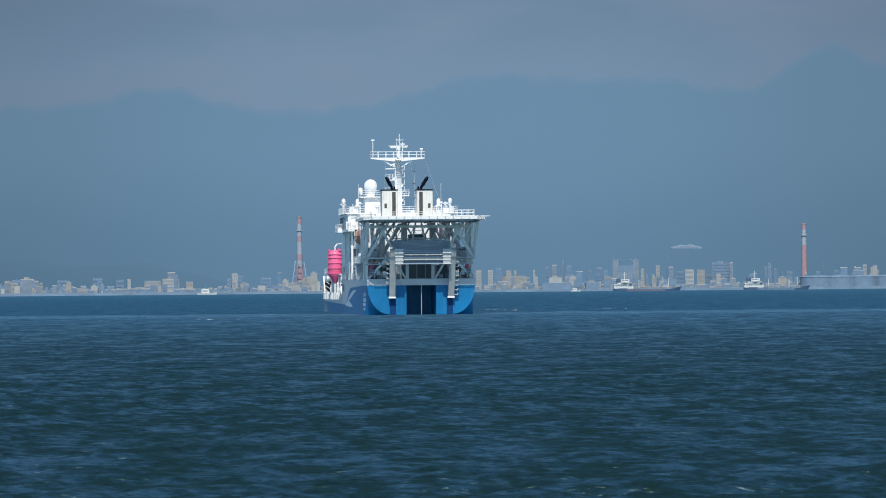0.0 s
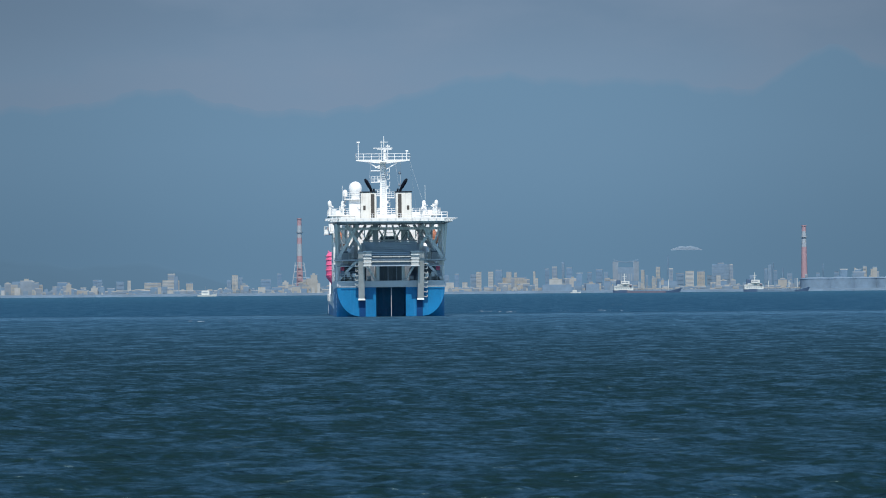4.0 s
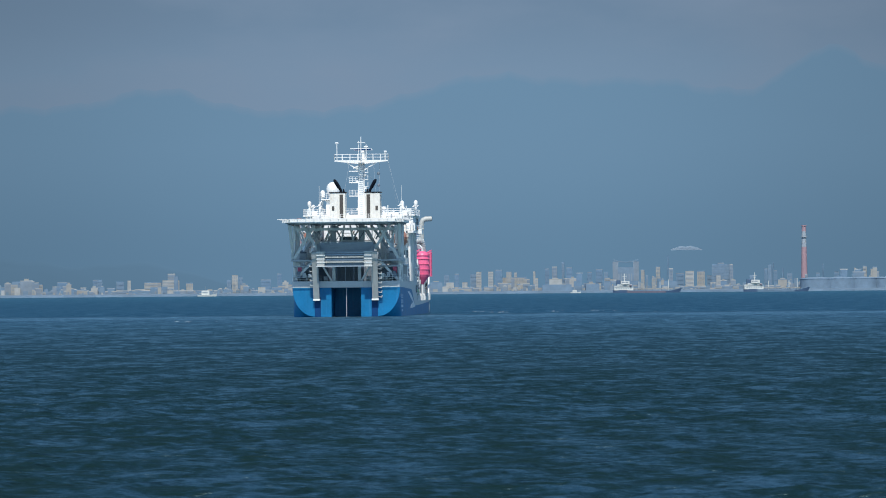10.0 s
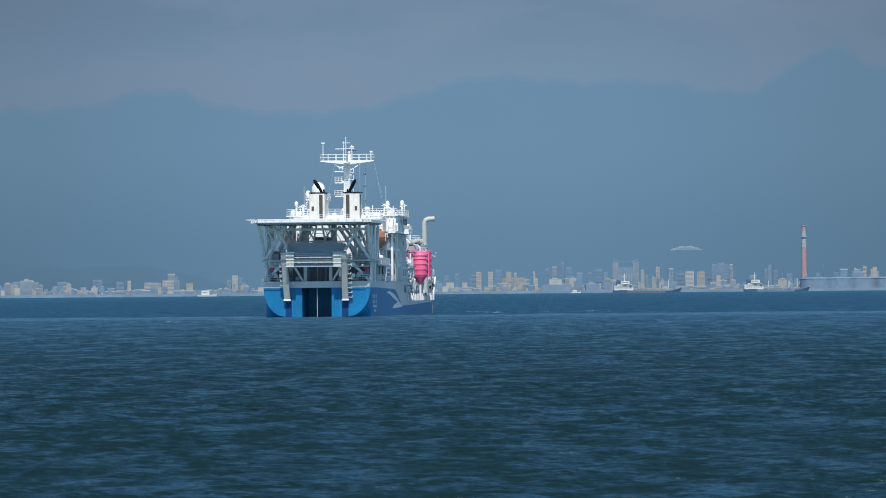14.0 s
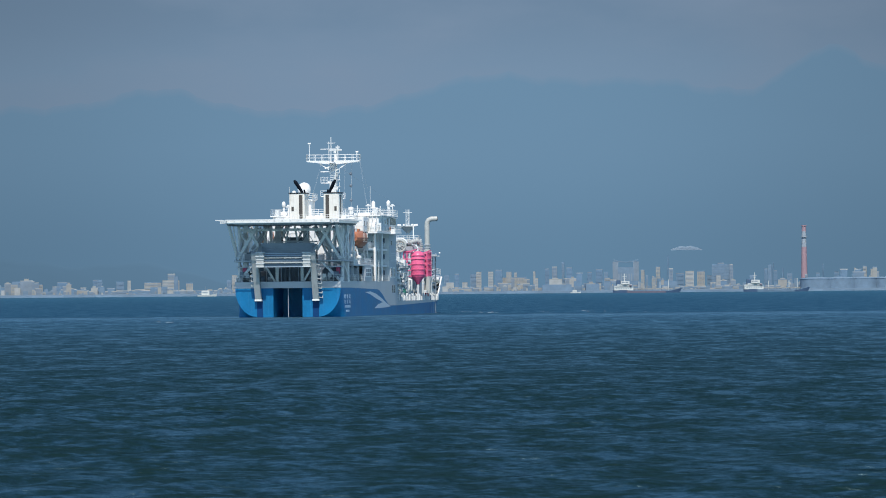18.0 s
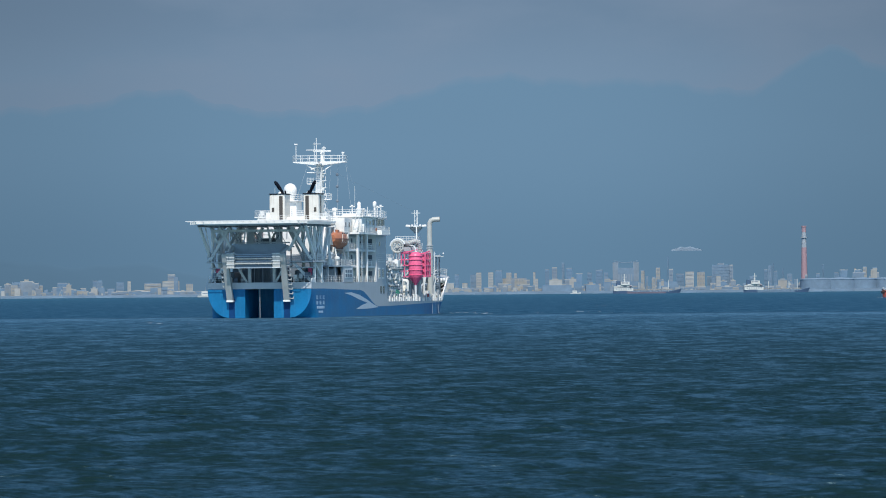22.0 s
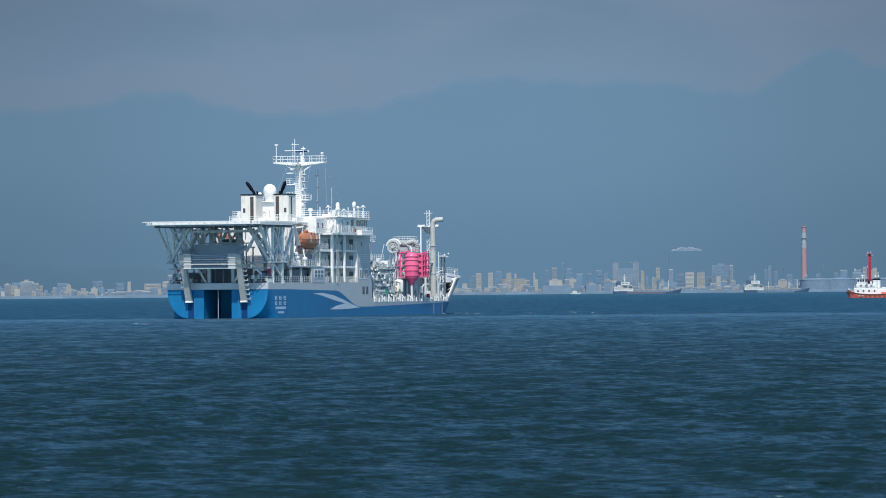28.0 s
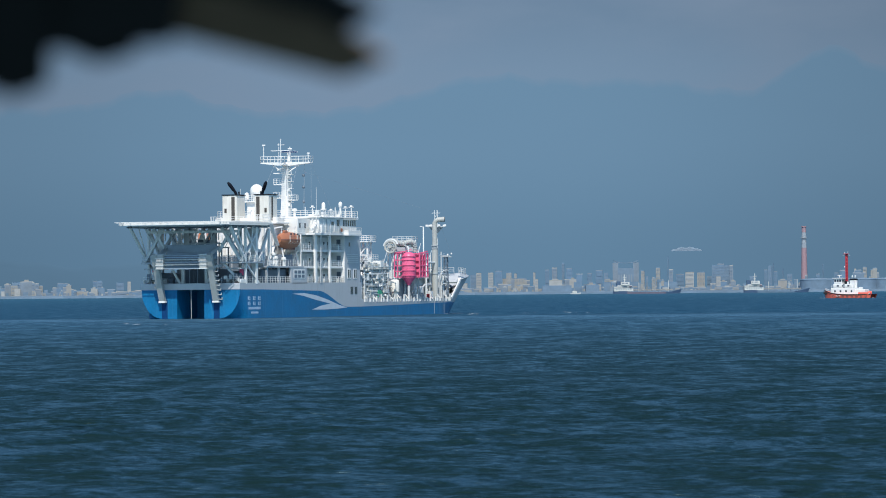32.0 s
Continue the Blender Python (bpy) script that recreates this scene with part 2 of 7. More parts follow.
def beam(bm, p, q, w, h=None):
    """A square or flat bar from p to q; h is its depth in the vertical plane."""
    p, q = Vector(p), Vector(q)
    d = (q - p).normalized()
    side = d.cross(Vector((0, 0, 1)))
    side = side.normalized() if side.length > 0.05 else Vector((1, 0, 0))
    up = side.cross(d).normalized()
    h = w if h is None else h
    v = [bm.verts.new(o + side * a * w / 2 + up * b * h / 2) for o in (p, q) for a, b in ((-1, -1), (1, -1), (1, 1), (-1, 1))]
    for f in ((3, 2, 1, 0), (4, 5, 6, 7), (0, 1, 5, 4), (1, 2, 6, 5), (2, 3, 7, 6), (3, 0, 4, 7)):
        bm.faces.new([v[i] for i in f])
    return bm


def prism(bm, pts, z0, z1):
    lo = [bm.verts.new((x, y, z0)) for x, y in pts]
    hi = [bm.verts.new((x, y, z1)) for x, y in pts]
    bm.faces.new(lo[::-1])
    bm.faces.new(hi)
    k = len(pts)
    for i in range(k):
        bm.faces.new((lo[i], lo[(i + 1) % k], hi[(i + 1) % k], hi[i]))
    return bm


def lathe(bm, cx, cy, prof, n=16):
    """A turned shape about a vertical axis; prof is a list of (radius, z)."""
    rings = [[bm.verts.new((cx + r * math.cos(k * math.tau / n), cy + r * math.sin(k * math.tau / n), z)) for k in range(n)] for r, z in prof]
    for a, b in zip(rings, rings[1:]):
        for k in range(n):
            bm.faces.new((a[k], a[(k + 1) % n], b[(k + 1) % n], b[k])).smooth = True
    bm.faces.new(rings[0][::-1])
    bm.faces.new(rings[-1])
    return bm


def ball(bm, c, r, n=16, squash=1.0):
    prof = [(max(0.01, r * math.sin(a)), c[2] - squash * r * math.cos(a)) for a in (math.pi * k / (n // 2) for k in range(n // 2 + 1))]
    return lathe(bm, c[0], c[1], prof, n)


def bent(bm, pts, r, n=10):
    """A pipe along a line of points."""
    pts = [Vector(p) for p in pts]
    rings = []
    a = None
    for i, p in enumerate(pts):
        d = (pts[min(i + 1, len(pts) - 1)] - pts[max(i - 1, 0)]).normalized()
        a = d.orthogonal().normalized() if a is None else (a - d * a.dot(d)).normalized()
        c = d.cross(a)
        rings.append([bm.verts.new(p + r * (math.cos(k * math.tau / n) * a + math.sin(k * math.tau / n) * c)) for k in range(n)])
    for u, v in zip(rings, rings[1:]):
        for k in range(n):
            bm.faces.new((u[k], u[(k + 1) % n], v[(k + 1) % n], v[k])).smooth = True
    bm.faces.new(rings[0][::-1])
    bm.faces.new(rings[-1])
    return bm


def part(name, bm, material, parent, label=""):
    me = bpy.data.meshes.new(name)
    bmesh.ops.recalc_face_normals(bm, faces=bm.faces)
    for e in bm.edges:
        if len(e.link_faces) == 2 and e.calc_face_angle(0) > 0.75:
            e.smooth = False
    bm.to_mesh(me)
    bm.free()
    for m in material if isinstance(material, (list, tuple)) else [material]:
        me.materials.append(m)
    ob = new(name, me)
    ob.parent = parent
    return tagged(ob, label)


def thing(name, label, category, group="", at=None):
    ob = new(name)
    if at is not None:
        ob.matrix_basis = at
    return tagged(ob, label, category, group)


def railing(pts, h=1.1, bars=3, gap=1.5, r=0.035):
    """A run of posts and bars along pts."""
    r *= 0.8
    bm = bm_new()
    for p, q in zip(pts, pts[1:]):
        p, q = Vector(p), Vector(q)
        k = max(1, round((q - p).length / gap))
        for i in range(k + 1):
            o = p.lerp(q, i / k)
            tube(bm, o, o + Vector((0, 0, h)), r * 1.2, 4)
        for j in range(bars):
            z = Vector((0, 0, h * (j + 1) / bars))
            tube(bm, p + z, q + z, r, 4)
    return bm


# ---- the sea, the far shore, the mountains and the sky ----
def sea():
    """One sheet to the horizon: finer in the bay before the shore, coarse elsewhere."""
    rng = random.Random(4)
    comps = []
    for lam, amp, k in ((12, 0.006, 4), (6, 0.01, 6), (3.6, 0.018, 8), (2.4, 0.024, 9), (1.6, 0.022, 10), (1.1, 0.018, 12), (0.75, 0.013, 14)):
        for i in range(k):
            L = lam * rng.uniform(0.75, 1.3)
            a = rng.gauss(radians(96), 0.38)
            comps.append((math.tau / L * math.cos(a), math.tau / L * math.sin(a), amp * rng.uniform(0.6, 1.4), rng.uniform(0, 6.28), L))
    az = np.concatenate([np.linspace(-180, -9, 40)[:-1], np.linspace(-9, 9, 300), np.linspace(9, 180, 40)[1:-1]])
    rad = np.concatenate([[2.0, 12.0, 30.0], np.geomspace(50, 700, 1000), np.geomspace(708, 4995, 120)])
    A, R = np.meshgrid(np.radians(az), rad)
    X, Y = R * np.sin(A), R * np.cos(A)
    Z = np.zeros_like(X)
    step = np.gradient(rad)[:, None] * np.ones_like(X)
    inside = np.clip((9.5 - np.abs(np.degrees(A))) * 2, 0, 1)
    patch = 1 + 0.45 * np.sin(X * 0.031 + 2 * np.sin(Y * 0.017)) * np.sin(Y * 0.023 + 1.3 + np.sin(X * 0.012))
    for kx, ky, amp, ph, L in comps:
        fade = np.clip((L / step - 2.2) / 2.5, 0, 1)
        Z += fade * amp * np.sin(kx * X + ky * Y + ph)
    Z *= inside * patch
    nr, na = X.shape
    verts = [(0.0, 0.0, 0.0)] + np.stack([X, Y, Z], -1).reshape(-1, 3).tolist()
    i = np.arange(nr - 1)[:, None] * na + 1
    j = np.arange(na)[None, :]
    k = (j + 1) % na
    faces = np.stack([i + j, i + k, i + na + k, i + na + j], -1).reshape(-1, 4).tolist()
    faces += [(0, 1 + b, 1 + a) for a, b in ((a, (a + 1) % na) for a in range(na))]
    me = bpy.data.meshes.new("water")
    me.from_pydata(verts, [], faces)
    me.polygons.foreach_set("use_smooth", [True] * len(me.polygons))
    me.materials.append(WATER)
    me.update()
    ob = new("water", me)
    return tagged(ob, "dark blue choppy sea with small ripples", "sea", kind="structure")


def arc_sheet(name, r, top, a0, a1, n, material, label, low=-3.0):
    """An upright far-off sheet on a circle round the bay; top gives its height at a bearing in degrees."""
    bm = bm_new()
    prev = None
    for i in range(n + 1):
        a = a0 + (a1 - a0) * i / n
        x, y = r * math.sin(radians(a)), r * math.cos(radians(a))
        h = top(a)
        cur = [bm.verts.new((x, y, low + (h - low) * k / 3)) for k in range(4)]
        if prev:
            for k in range(3):
                bm.faces.new((prev[k], cur[k], cur[k + 1], prev[k + 1]))
        prev = cur
    me = bpy.data.meshes.new(name)
    bm.to_mesh(me)
    bm.free()
    me.materials.append(material)
    return tagged(new(name, me), label, "backdrop", kind="structure")


def ridge(a):
    """The skyline of the hazy range, by bearing."""
    def bump(c, w, h):
        return h * math.exp(-((a - c) / w) ** 2)
    h = 196 + bump(-3.55, 0.75, 24) + bump(-4.8, 1.2, 5) + bump(0.55, 1.15, 36) + bump(2.6, 1.3, 31) + bump(4.9, 0.72, 62) + bump(6.6, 1.0, 50) + bump(-8, 1.5, 25)
    return h + 2.0 * math.sin(a * 9.1) + 1.1 * math.sin(a * 23 + 1) + 0.7 * math.sin(a * 47)


SEA = sea()
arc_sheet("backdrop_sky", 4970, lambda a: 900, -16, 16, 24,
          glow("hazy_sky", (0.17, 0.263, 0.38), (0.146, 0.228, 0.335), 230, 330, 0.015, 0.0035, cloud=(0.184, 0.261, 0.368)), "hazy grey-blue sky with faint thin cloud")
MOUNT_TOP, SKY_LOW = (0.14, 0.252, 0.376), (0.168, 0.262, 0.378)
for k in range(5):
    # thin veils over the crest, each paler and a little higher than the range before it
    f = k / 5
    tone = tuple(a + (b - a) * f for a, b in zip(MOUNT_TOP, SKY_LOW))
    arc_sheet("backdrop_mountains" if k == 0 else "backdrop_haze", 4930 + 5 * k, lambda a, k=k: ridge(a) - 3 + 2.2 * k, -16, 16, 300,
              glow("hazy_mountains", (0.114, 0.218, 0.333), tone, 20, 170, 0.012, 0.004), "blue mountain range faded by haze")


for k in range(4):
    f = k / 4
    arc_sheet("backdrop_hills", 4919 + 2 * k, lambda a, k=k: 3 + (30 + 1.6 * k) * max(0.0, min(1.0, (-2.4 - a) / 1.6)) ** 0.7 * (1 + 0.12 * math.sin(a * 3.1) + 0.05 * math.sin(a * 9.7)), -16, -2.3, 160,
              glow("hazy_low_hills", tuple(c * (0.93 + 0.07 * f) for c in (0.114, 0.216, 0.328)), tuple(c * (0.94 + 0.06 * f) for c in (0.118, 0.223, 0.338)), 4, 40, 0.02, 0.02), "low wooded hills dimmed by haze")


# ---- the deep-sea drilling and survey ship (X to starboard, Y forward from the transom, Z from the waterline) ----
ship = thing("survey_ship", "blue-hulled white survey ship with stern helideck and pink hoppers", "ship")
HB = 9.45


def band(y):
    """Height of the line between blue and grey along the hull."""
    if y < 37:
        return 5.12 - 0.012 * max(0, y - 10)
    if y < 52:
        u = (y - 37) / 15
        return 4.8 - 3.05 * (u * u * (3 - 2 * u))
    return 1.75 + 0.012 * max(0, y - 60)


def half_breadth(y, z):
    if y < 3.2:
        u = y / 3.2
        s = max(0.0, min(1.0, (5.1 - z) / 5.1)) if z < 5.1 else 0.0
        round_off = 5.3 + 4.15 * math.sqrt(max(0.0, 1 - s * s))
        return round_off + (HB - round_off) * min(1.0, u) ** 0.8
    stem, run = stem_at(z), 101 + 0.6 * max(z, -1.0)
    if y <= run:
        return HB
    u = min(1.0, (y - run) / (stem - run))
    return HB * (1 - u ** (2 + 0.06 * max(z, 0.0)))


def stem_at(z):
    """How far forward the raked stem reaches at a height."""
    return 124.0 + 1.9 * max(z, -1.0)


def hull_run(bm, ys, top):
    """Both sides of a run of hull; faces above the band get the grey paint."""
    for side in (-1, 1):
        prev = None
        for y in ys:
            t, b = top(y), band(y)
            zs = [-2.5] + [b * k / 6 for k in range(0, 7)] + [b + (t - b) * k / 3 for k in range(1, 4)]
            row = [bm.verts.new((side * half_breadth(y, z), y, z)) for z in zs]
            if prev:
                for k in range(len(zs) - 1):
                    f = bm.faces.new((prev[k], row[k], row[k + 1], prev[k + 1]))
                    f.smooth = True
                    f.material_index = 0 if k < 7 else 1
            prev = row


def bow_run(bm):
    """The flared bow: rows of equal share between the shoulder and the raked stem."""
    n = 26
    for side in (-1, 1):
        prev = None
        for i in range(n + 1):
            u = i / n
            row = []
            zs = [-2.5, -1, 0, 0.8, 1.6, 2.3, 3.15, 4.5, 5.7, 6.9, 7.7]
            for z in zs:
                y0 = 109 + max(0.0, z - 3.15) * 1.6
                y = y0 + u * (stem_at(z) - y0)
                zz = min(z + 0.5, 7.0 + 1.2 * u) if z > 7 else z
                row.append(bm.verts.new((side * half_breadth(y, z), y, zz)))
            if prev:
                for k in range(len(zs) - 1):
                    f = bm.faces.new((prev[k], row[k], row[k + 1], prev[k + 1]))
                    f.smooth = True
                    f.material_index = 0 if k < 5 else 1
            prev = row


def build_hull():
    bm = bm_new()
    hull_run(bm, [0, 0.4, 0.8, 1.2, 1.7, 2.2, 2.7, 3.2, 6, 10, 14, 18, 24, 30] + list(range(36, 60, 1)), lambda y: 6.3)
    hull_run(bm, [59, 64, 70, 78, 86, 92, 96, 100, 102, 104, 105.5, 107, 108, 109], lambda y: 3.15)
    bow_run(bm)
    # steps of the gunwale
    for side in (-1, 1):
        x1 = side * half_breadth(59, 4)
        f = bm.faces.new([bm.verts.new(p) for p in ((x1, 59, 3.15), (x1 * 0.55, 59, 3.15), (x1 * 0.55, 59, 6.3), (x1, 59, 6.3))])
        f.material_index = 1
    part("hull", bm, [BLUE, HULL_GREY], ship, "bright blue hull below a light grey upper band")
    # transom with a tall slot up its middle
    bm = bm_new()
    zs = [-2.5, -1.0, 0, 0.25, 0.6, 1.1, 1.7, 2.4, 3.2, 4.1, 5.12]
    for side in (-1, 1):
        prev = None
        for z in zs:
            row = [bm.verts.new((side * x, 0, z)) for x in (2.6, max(2.7, half_breadth(0, z)))]
            if prev:
                bm.faces.new((prev[0], prev[1], row[1], row[0]))
            prev = row
        f = [bm.verts.new(p) for p in ((side * 2.6, 0, -2.5), (side * 2.6, 9.0, -2.5), (side * 2.6, 9.0, 5.12), (side * 2.6, 0, 5.12))]
        bm.faces.new(f)
    bm.faces.new([bm.verts.new(p) for p in ((-2.6, 9.0, -2.5), (2.6, 9.0, -2.5), (2.6, 9.0, 5.12), (-2.6, 9.0, 5.12))])
    bm.faces.new([bm.verts.new(p) for p in ((-2.6, 0, 5.11), (2.6, 0, 5.11), (2.6, 9.0, 5.11), (-2.6, 9.0, 5.11))])
    part("transom", bm, BLUE, ship, "bright blue transom with a deep slot")
    bm = box(bm_new(), -9.47, 9.47, -0.06, 0.3, 5.12, 6.28, 0.05)
    part("transom_band", bm, HULL_GREY, ship, "light grey band along the stern")
    part("slot_guide", tube(bm_new(), (0.05, 0.15, -1.0), (0.05, 0.15, 5.2), 0.055, 6), GREY, ship, "thin grey vertical guide rail")
    part("main_deck", box(bm_new(), -9.38, 9.38, 0.05, 59, 5.9, 6.1), DECK, ship)
    part("well_deck", prism(bm_new(), [(s * (half_breadth(y, 2) - 0.1), y) for s, ys in ((1, range(59, 112, 4)), (-1, range(111, 58, -4))) for y in ys], 1.9, 2.1), DECK, ship)
    bm = bm_new()
    prism(bm, [(s * half_breadth(y, 6.4) * 0.985, y) for s, ys in ((1, range(114, 136, 2)), (-1, range(134, 113, -2))) for y in ys], 6.1, 6.3)
    part("fore_deck", bm, DECK, ship)
    part("deckhouse_bulkhead", box(bm_new(), -9.3, 9.3, 58.6, 59.0, 2.0, 6.3), HULL_GREY, ship)
    part("forecastle_bulkhead", box(bm_new(), -6.6, 6.6, 114.2, 114.5, 2.0, 6.4), PALE_GREY, ship)
    part("forecastle_house", box(bm_new(), -2.6, 2.6, 105.0, 114.0, 2.0, 5.6, 0.08), PALE_GREY, ship, "low grey house before the forecastle")
    for y in (105.6, 108.2, 110.8):
        part("house_door", box(bm_new(), 2.58, 2.64, y, y + 0.9, 2.2, 4.2), PALE_GREY, ship)
        part("house_door", box(bm_new(), -2.64, -2.58, y, y + 0.9, 2.2, 4.2), PALE_GREY, ship)
    for side in (-1, 1):
        part("house_rail", railing([(side * 2.6, 105.0, 5.6), (side * 2.6, 114.0, 5.6)], 1.1, 3, 1.1, 0.05), WHITE, ship)
        part("bulkhead_opening", box(bm_new(), side * 5.6 - 0.55, side * 5.6 + 0.55, 114.08, 114.16, 3.6, 5.6, 0.02), BLACK, ship, "dark opening in the forecastle front")
        part("opening_frame", box(bm_new(), side * 5.6 - 0.75, side * 5.6 + 0.75, 114.15, 114.2, 3.4, 5.8, 0.02), WHITE, ship)
    for side in (-1, 1):
        bm = bm_new()
        beam(bm, (side * (half_breadth(109, 3.2) - 0.02), 108.9, 3.1), (side * (half_breadth(114.8, 6.9) - 0.02), 114.9, 7.0), 0.24, 0.5)
        part("forecastle_edge", bm, WHITE, ship, "white raking edge plate of the forecastle")
        for k in range(4):
            z = 3.6 + 0.9 * k
            y = 109.2 + (z - 3.15) * 1.55
            part("edge_bracket", beam(bm_new(), (side * (half_breadth(y, z) - 0.1), y, z), (side * (half_breadth(y, z) - 1.1), y + 0.1, z - 0.7), 0.12), WHITE, ship)
    # fender bars under the band and the pale wave on each side
    for side in (-1, 1):
        for pts in (((24.5, 4.3), (30, 4.4), (36, 3.95), (42, 3.1), (47, 2.2), (51.5, 1.62), (47, 1.95), (42, 2.5), (36, 3.1), (30, 3.85)),
                    ((34, 1.35), (38, 2.0), (42, 2.35), (44.5, 2.45), (47, 1.95), (51.5, 1.6), (46, 1.42), (40, 1.32))):
            bm = bm_new()
            q = pts if side > 0 else pts[::-1]
            bm.faces.new([bm.verts.new((side * (HB + 0.02), y, z)) for y, z in q])
            g = bmesh.ops.extrude_face_region(bm, geom=bm.faces[:])
            bmesh.ops.translate(bm, vec=(side * -0.06, 0, 0), verts=[e for e in g["geom"] if isinstance(e, bmesh.types.BMVert)])
            part("wave_mark", bm, SWOOSH, ship, "pale painted wave shape on the hull")
        # two rows of three painted characters, then two rows of small capitals, all too small to read
        for z, h in ((3.2, 0.75), (2.3, 0.68)):
            for k in range(3):
                y = 3.5 + k * 2.35
                bm = bm_new()
                for y0, y1, z0, z1 in ((0.1, 0.5, 0.05, 0.95), (0.75, 1.2, 0.0, 0.3), (0.7, 1.25, 0.45, 0.62), (0.85, 1.1, 0.62, 1.0)):
                    box(bm, side * (HB + 0.01) - 0.02, side * (HB + 0.01) + 0.02, y + y0, y + y1, z + z0 * h, z + z1 * h)
                part("lettering_bar", bm, LETTER, ship)
        for z, h, y0, n in ((1.58, 0.45, 3.9, 10), (0.85, 0.36, 5.1, 6)):
            for k in range(n):
                y = y0 + k * 0.56
                part("lettering_bar", box(bm_new(), side * (HB + 0.01) - 0.02, side * (HB + 0.01) + 0.02, y, y + 0.42, z, z + h), LETTER, ship)
        for y in (53.3, 55.4):
            bm = box(bm_new(), side * HB - 0.04, side * HB + 0.04, y, y + 1.25, 4.1, 5.5, 0.02)
            part("hull_port", bm, GLASS, ship, "dark upright opening in the hull")
        for k in range(33):
            y = 60.3 + k * 1.47
            x = side * (half_breadth(y, 3) + 0.1)
            part("bulwark_post", box(bm_new(), x - 0.1, x + 0.1, y + 0.3 * math.sin(k * 5.1), y + 0.3 * math.sin(k * 5.1) + 0.16 + 0.12 * (k % 3), 2.6, 3.68 + 0.34 * math.sin(k * 2.4)), (WHITE, PALE_GREY, WHITE, GREY)[(k * 7) % 4], ship)
            if k % 3 == 1:
                part("bulwark_stay", beam(bm_new(), (x, y, 3.0), (x - side * 0.9, y + 0.5, 3.9), 0.14), WHITE, ship)
        part("gunwale_rail", railing([(side * 9.3, 12, 6.3), (side * 9.3, 58.4, 6.3)], 1.1, 3, 1.2, 0.045), WHITE, ship)
        for y in (98.0, 103.5):
            part("overboard_pipe", tube(bm_new(), (side * (half_breadth(y, 2) + 0.08), y, 0.1), (side * (half_breadth(y, 2) + 0.08), y, 4.6), 0.03, 6), GREY, ship)


def build_stern():
    """Stern gantry: helideck on raking struts, two ramp legs, cross beams, louvred screen."""
    deck = [(-10.5, -7.0), (-9.2, -8.0), (9.2, -8.0), (10.5, -7.0), (10.5, 10.2), (7.3, 14.0), (-7.3, 14.0), (-10.5, 10.2)]
    bm = prism(bm_new(), deck, 16.62, 16.9)
    pad = part("helideck", bm, PALE_GREY, ship, "flat pale grey helicopter deck with cut corners")
    for (x0, y0), (x1, y1) in zip(deck, deck[1:] + deck[:1]):
        part("deck_edge", beam(bm_new(), (x0, y0, 16.66), (x1, y1, 16.72), 0.2, 0.46), WHITE, pad, "white edge beam of the helideck")
        a, b = Vector((x0, y0, 16.95)), Vector((x1, y1, 16.95))
        out = Vector((y1 - y0, x0 - x1, 0)).normalized()
        bm = bm_new()
        n = max(3, round((b - a).length / 1.4))
        for k in range(n + 1):
            p = a.lerp(b, k / n)
            tube(bm, p, p + out * 0.9 + Vector((0, 0, 0.1)), 0.06, 4)
        tube(bm, a + out * 0.9 + Vector((0, 0, 0.1)), b + out * 0.9 + Vector((0, 0, 0.1)), 0.07, 4)
        tube(bm, a + out * 0.45, b + out * 0.45, 0.05, 4)
        part("net_frame", bm, WHITE, pad, "white safety net frame round the deck")
    for y in (-7.0, -4.5, -1, 2.5, 6, 10, 13):
        part("deck_girder", beam(bm_new(), (-9.9 if y > -6 else -8, y, 16.42), (9.9 if y > -6 else 8, y, 16.42), 0.2, 0.36), GREY, pad)
    for x in (-9.4, -5.4, -1.8, 1.8, 5.4, 9.4):
        part("deck_girder", beam(bm_new(), (x, -6.2, 16.2), (x, 13, 16.2), 0.16, 0.24), DARK_GREY, pad)
    part("access_rail", railing([(7.3, 8.6, 16.9), (10.4, 8.6, 16.9), (10.4, 12.2, 16.9), (7.6, 13.6, 16.9)], 1.5, 3, 1.2, 0.05), WHITE, ship, "white rail at the helideck stairs")
    part("access_platform", box(bm_new(), 7.3, 10.5, 8.6, 13.0, 16.72, 16.92), WHITE, ship)
    # columns and raking struts
    for side in (-1, 1):
        for x, y, w in ((9.3, 3.0, 0.4), (9.1, 7.8, 0.85), (5.8, 9.0, 0.5), (5.8, 14.5, 0.5)):
            part("column", beam(bm_new(), (side * x, y, 6.1), (side * x, y, 16.2), w), WHITE, ship)
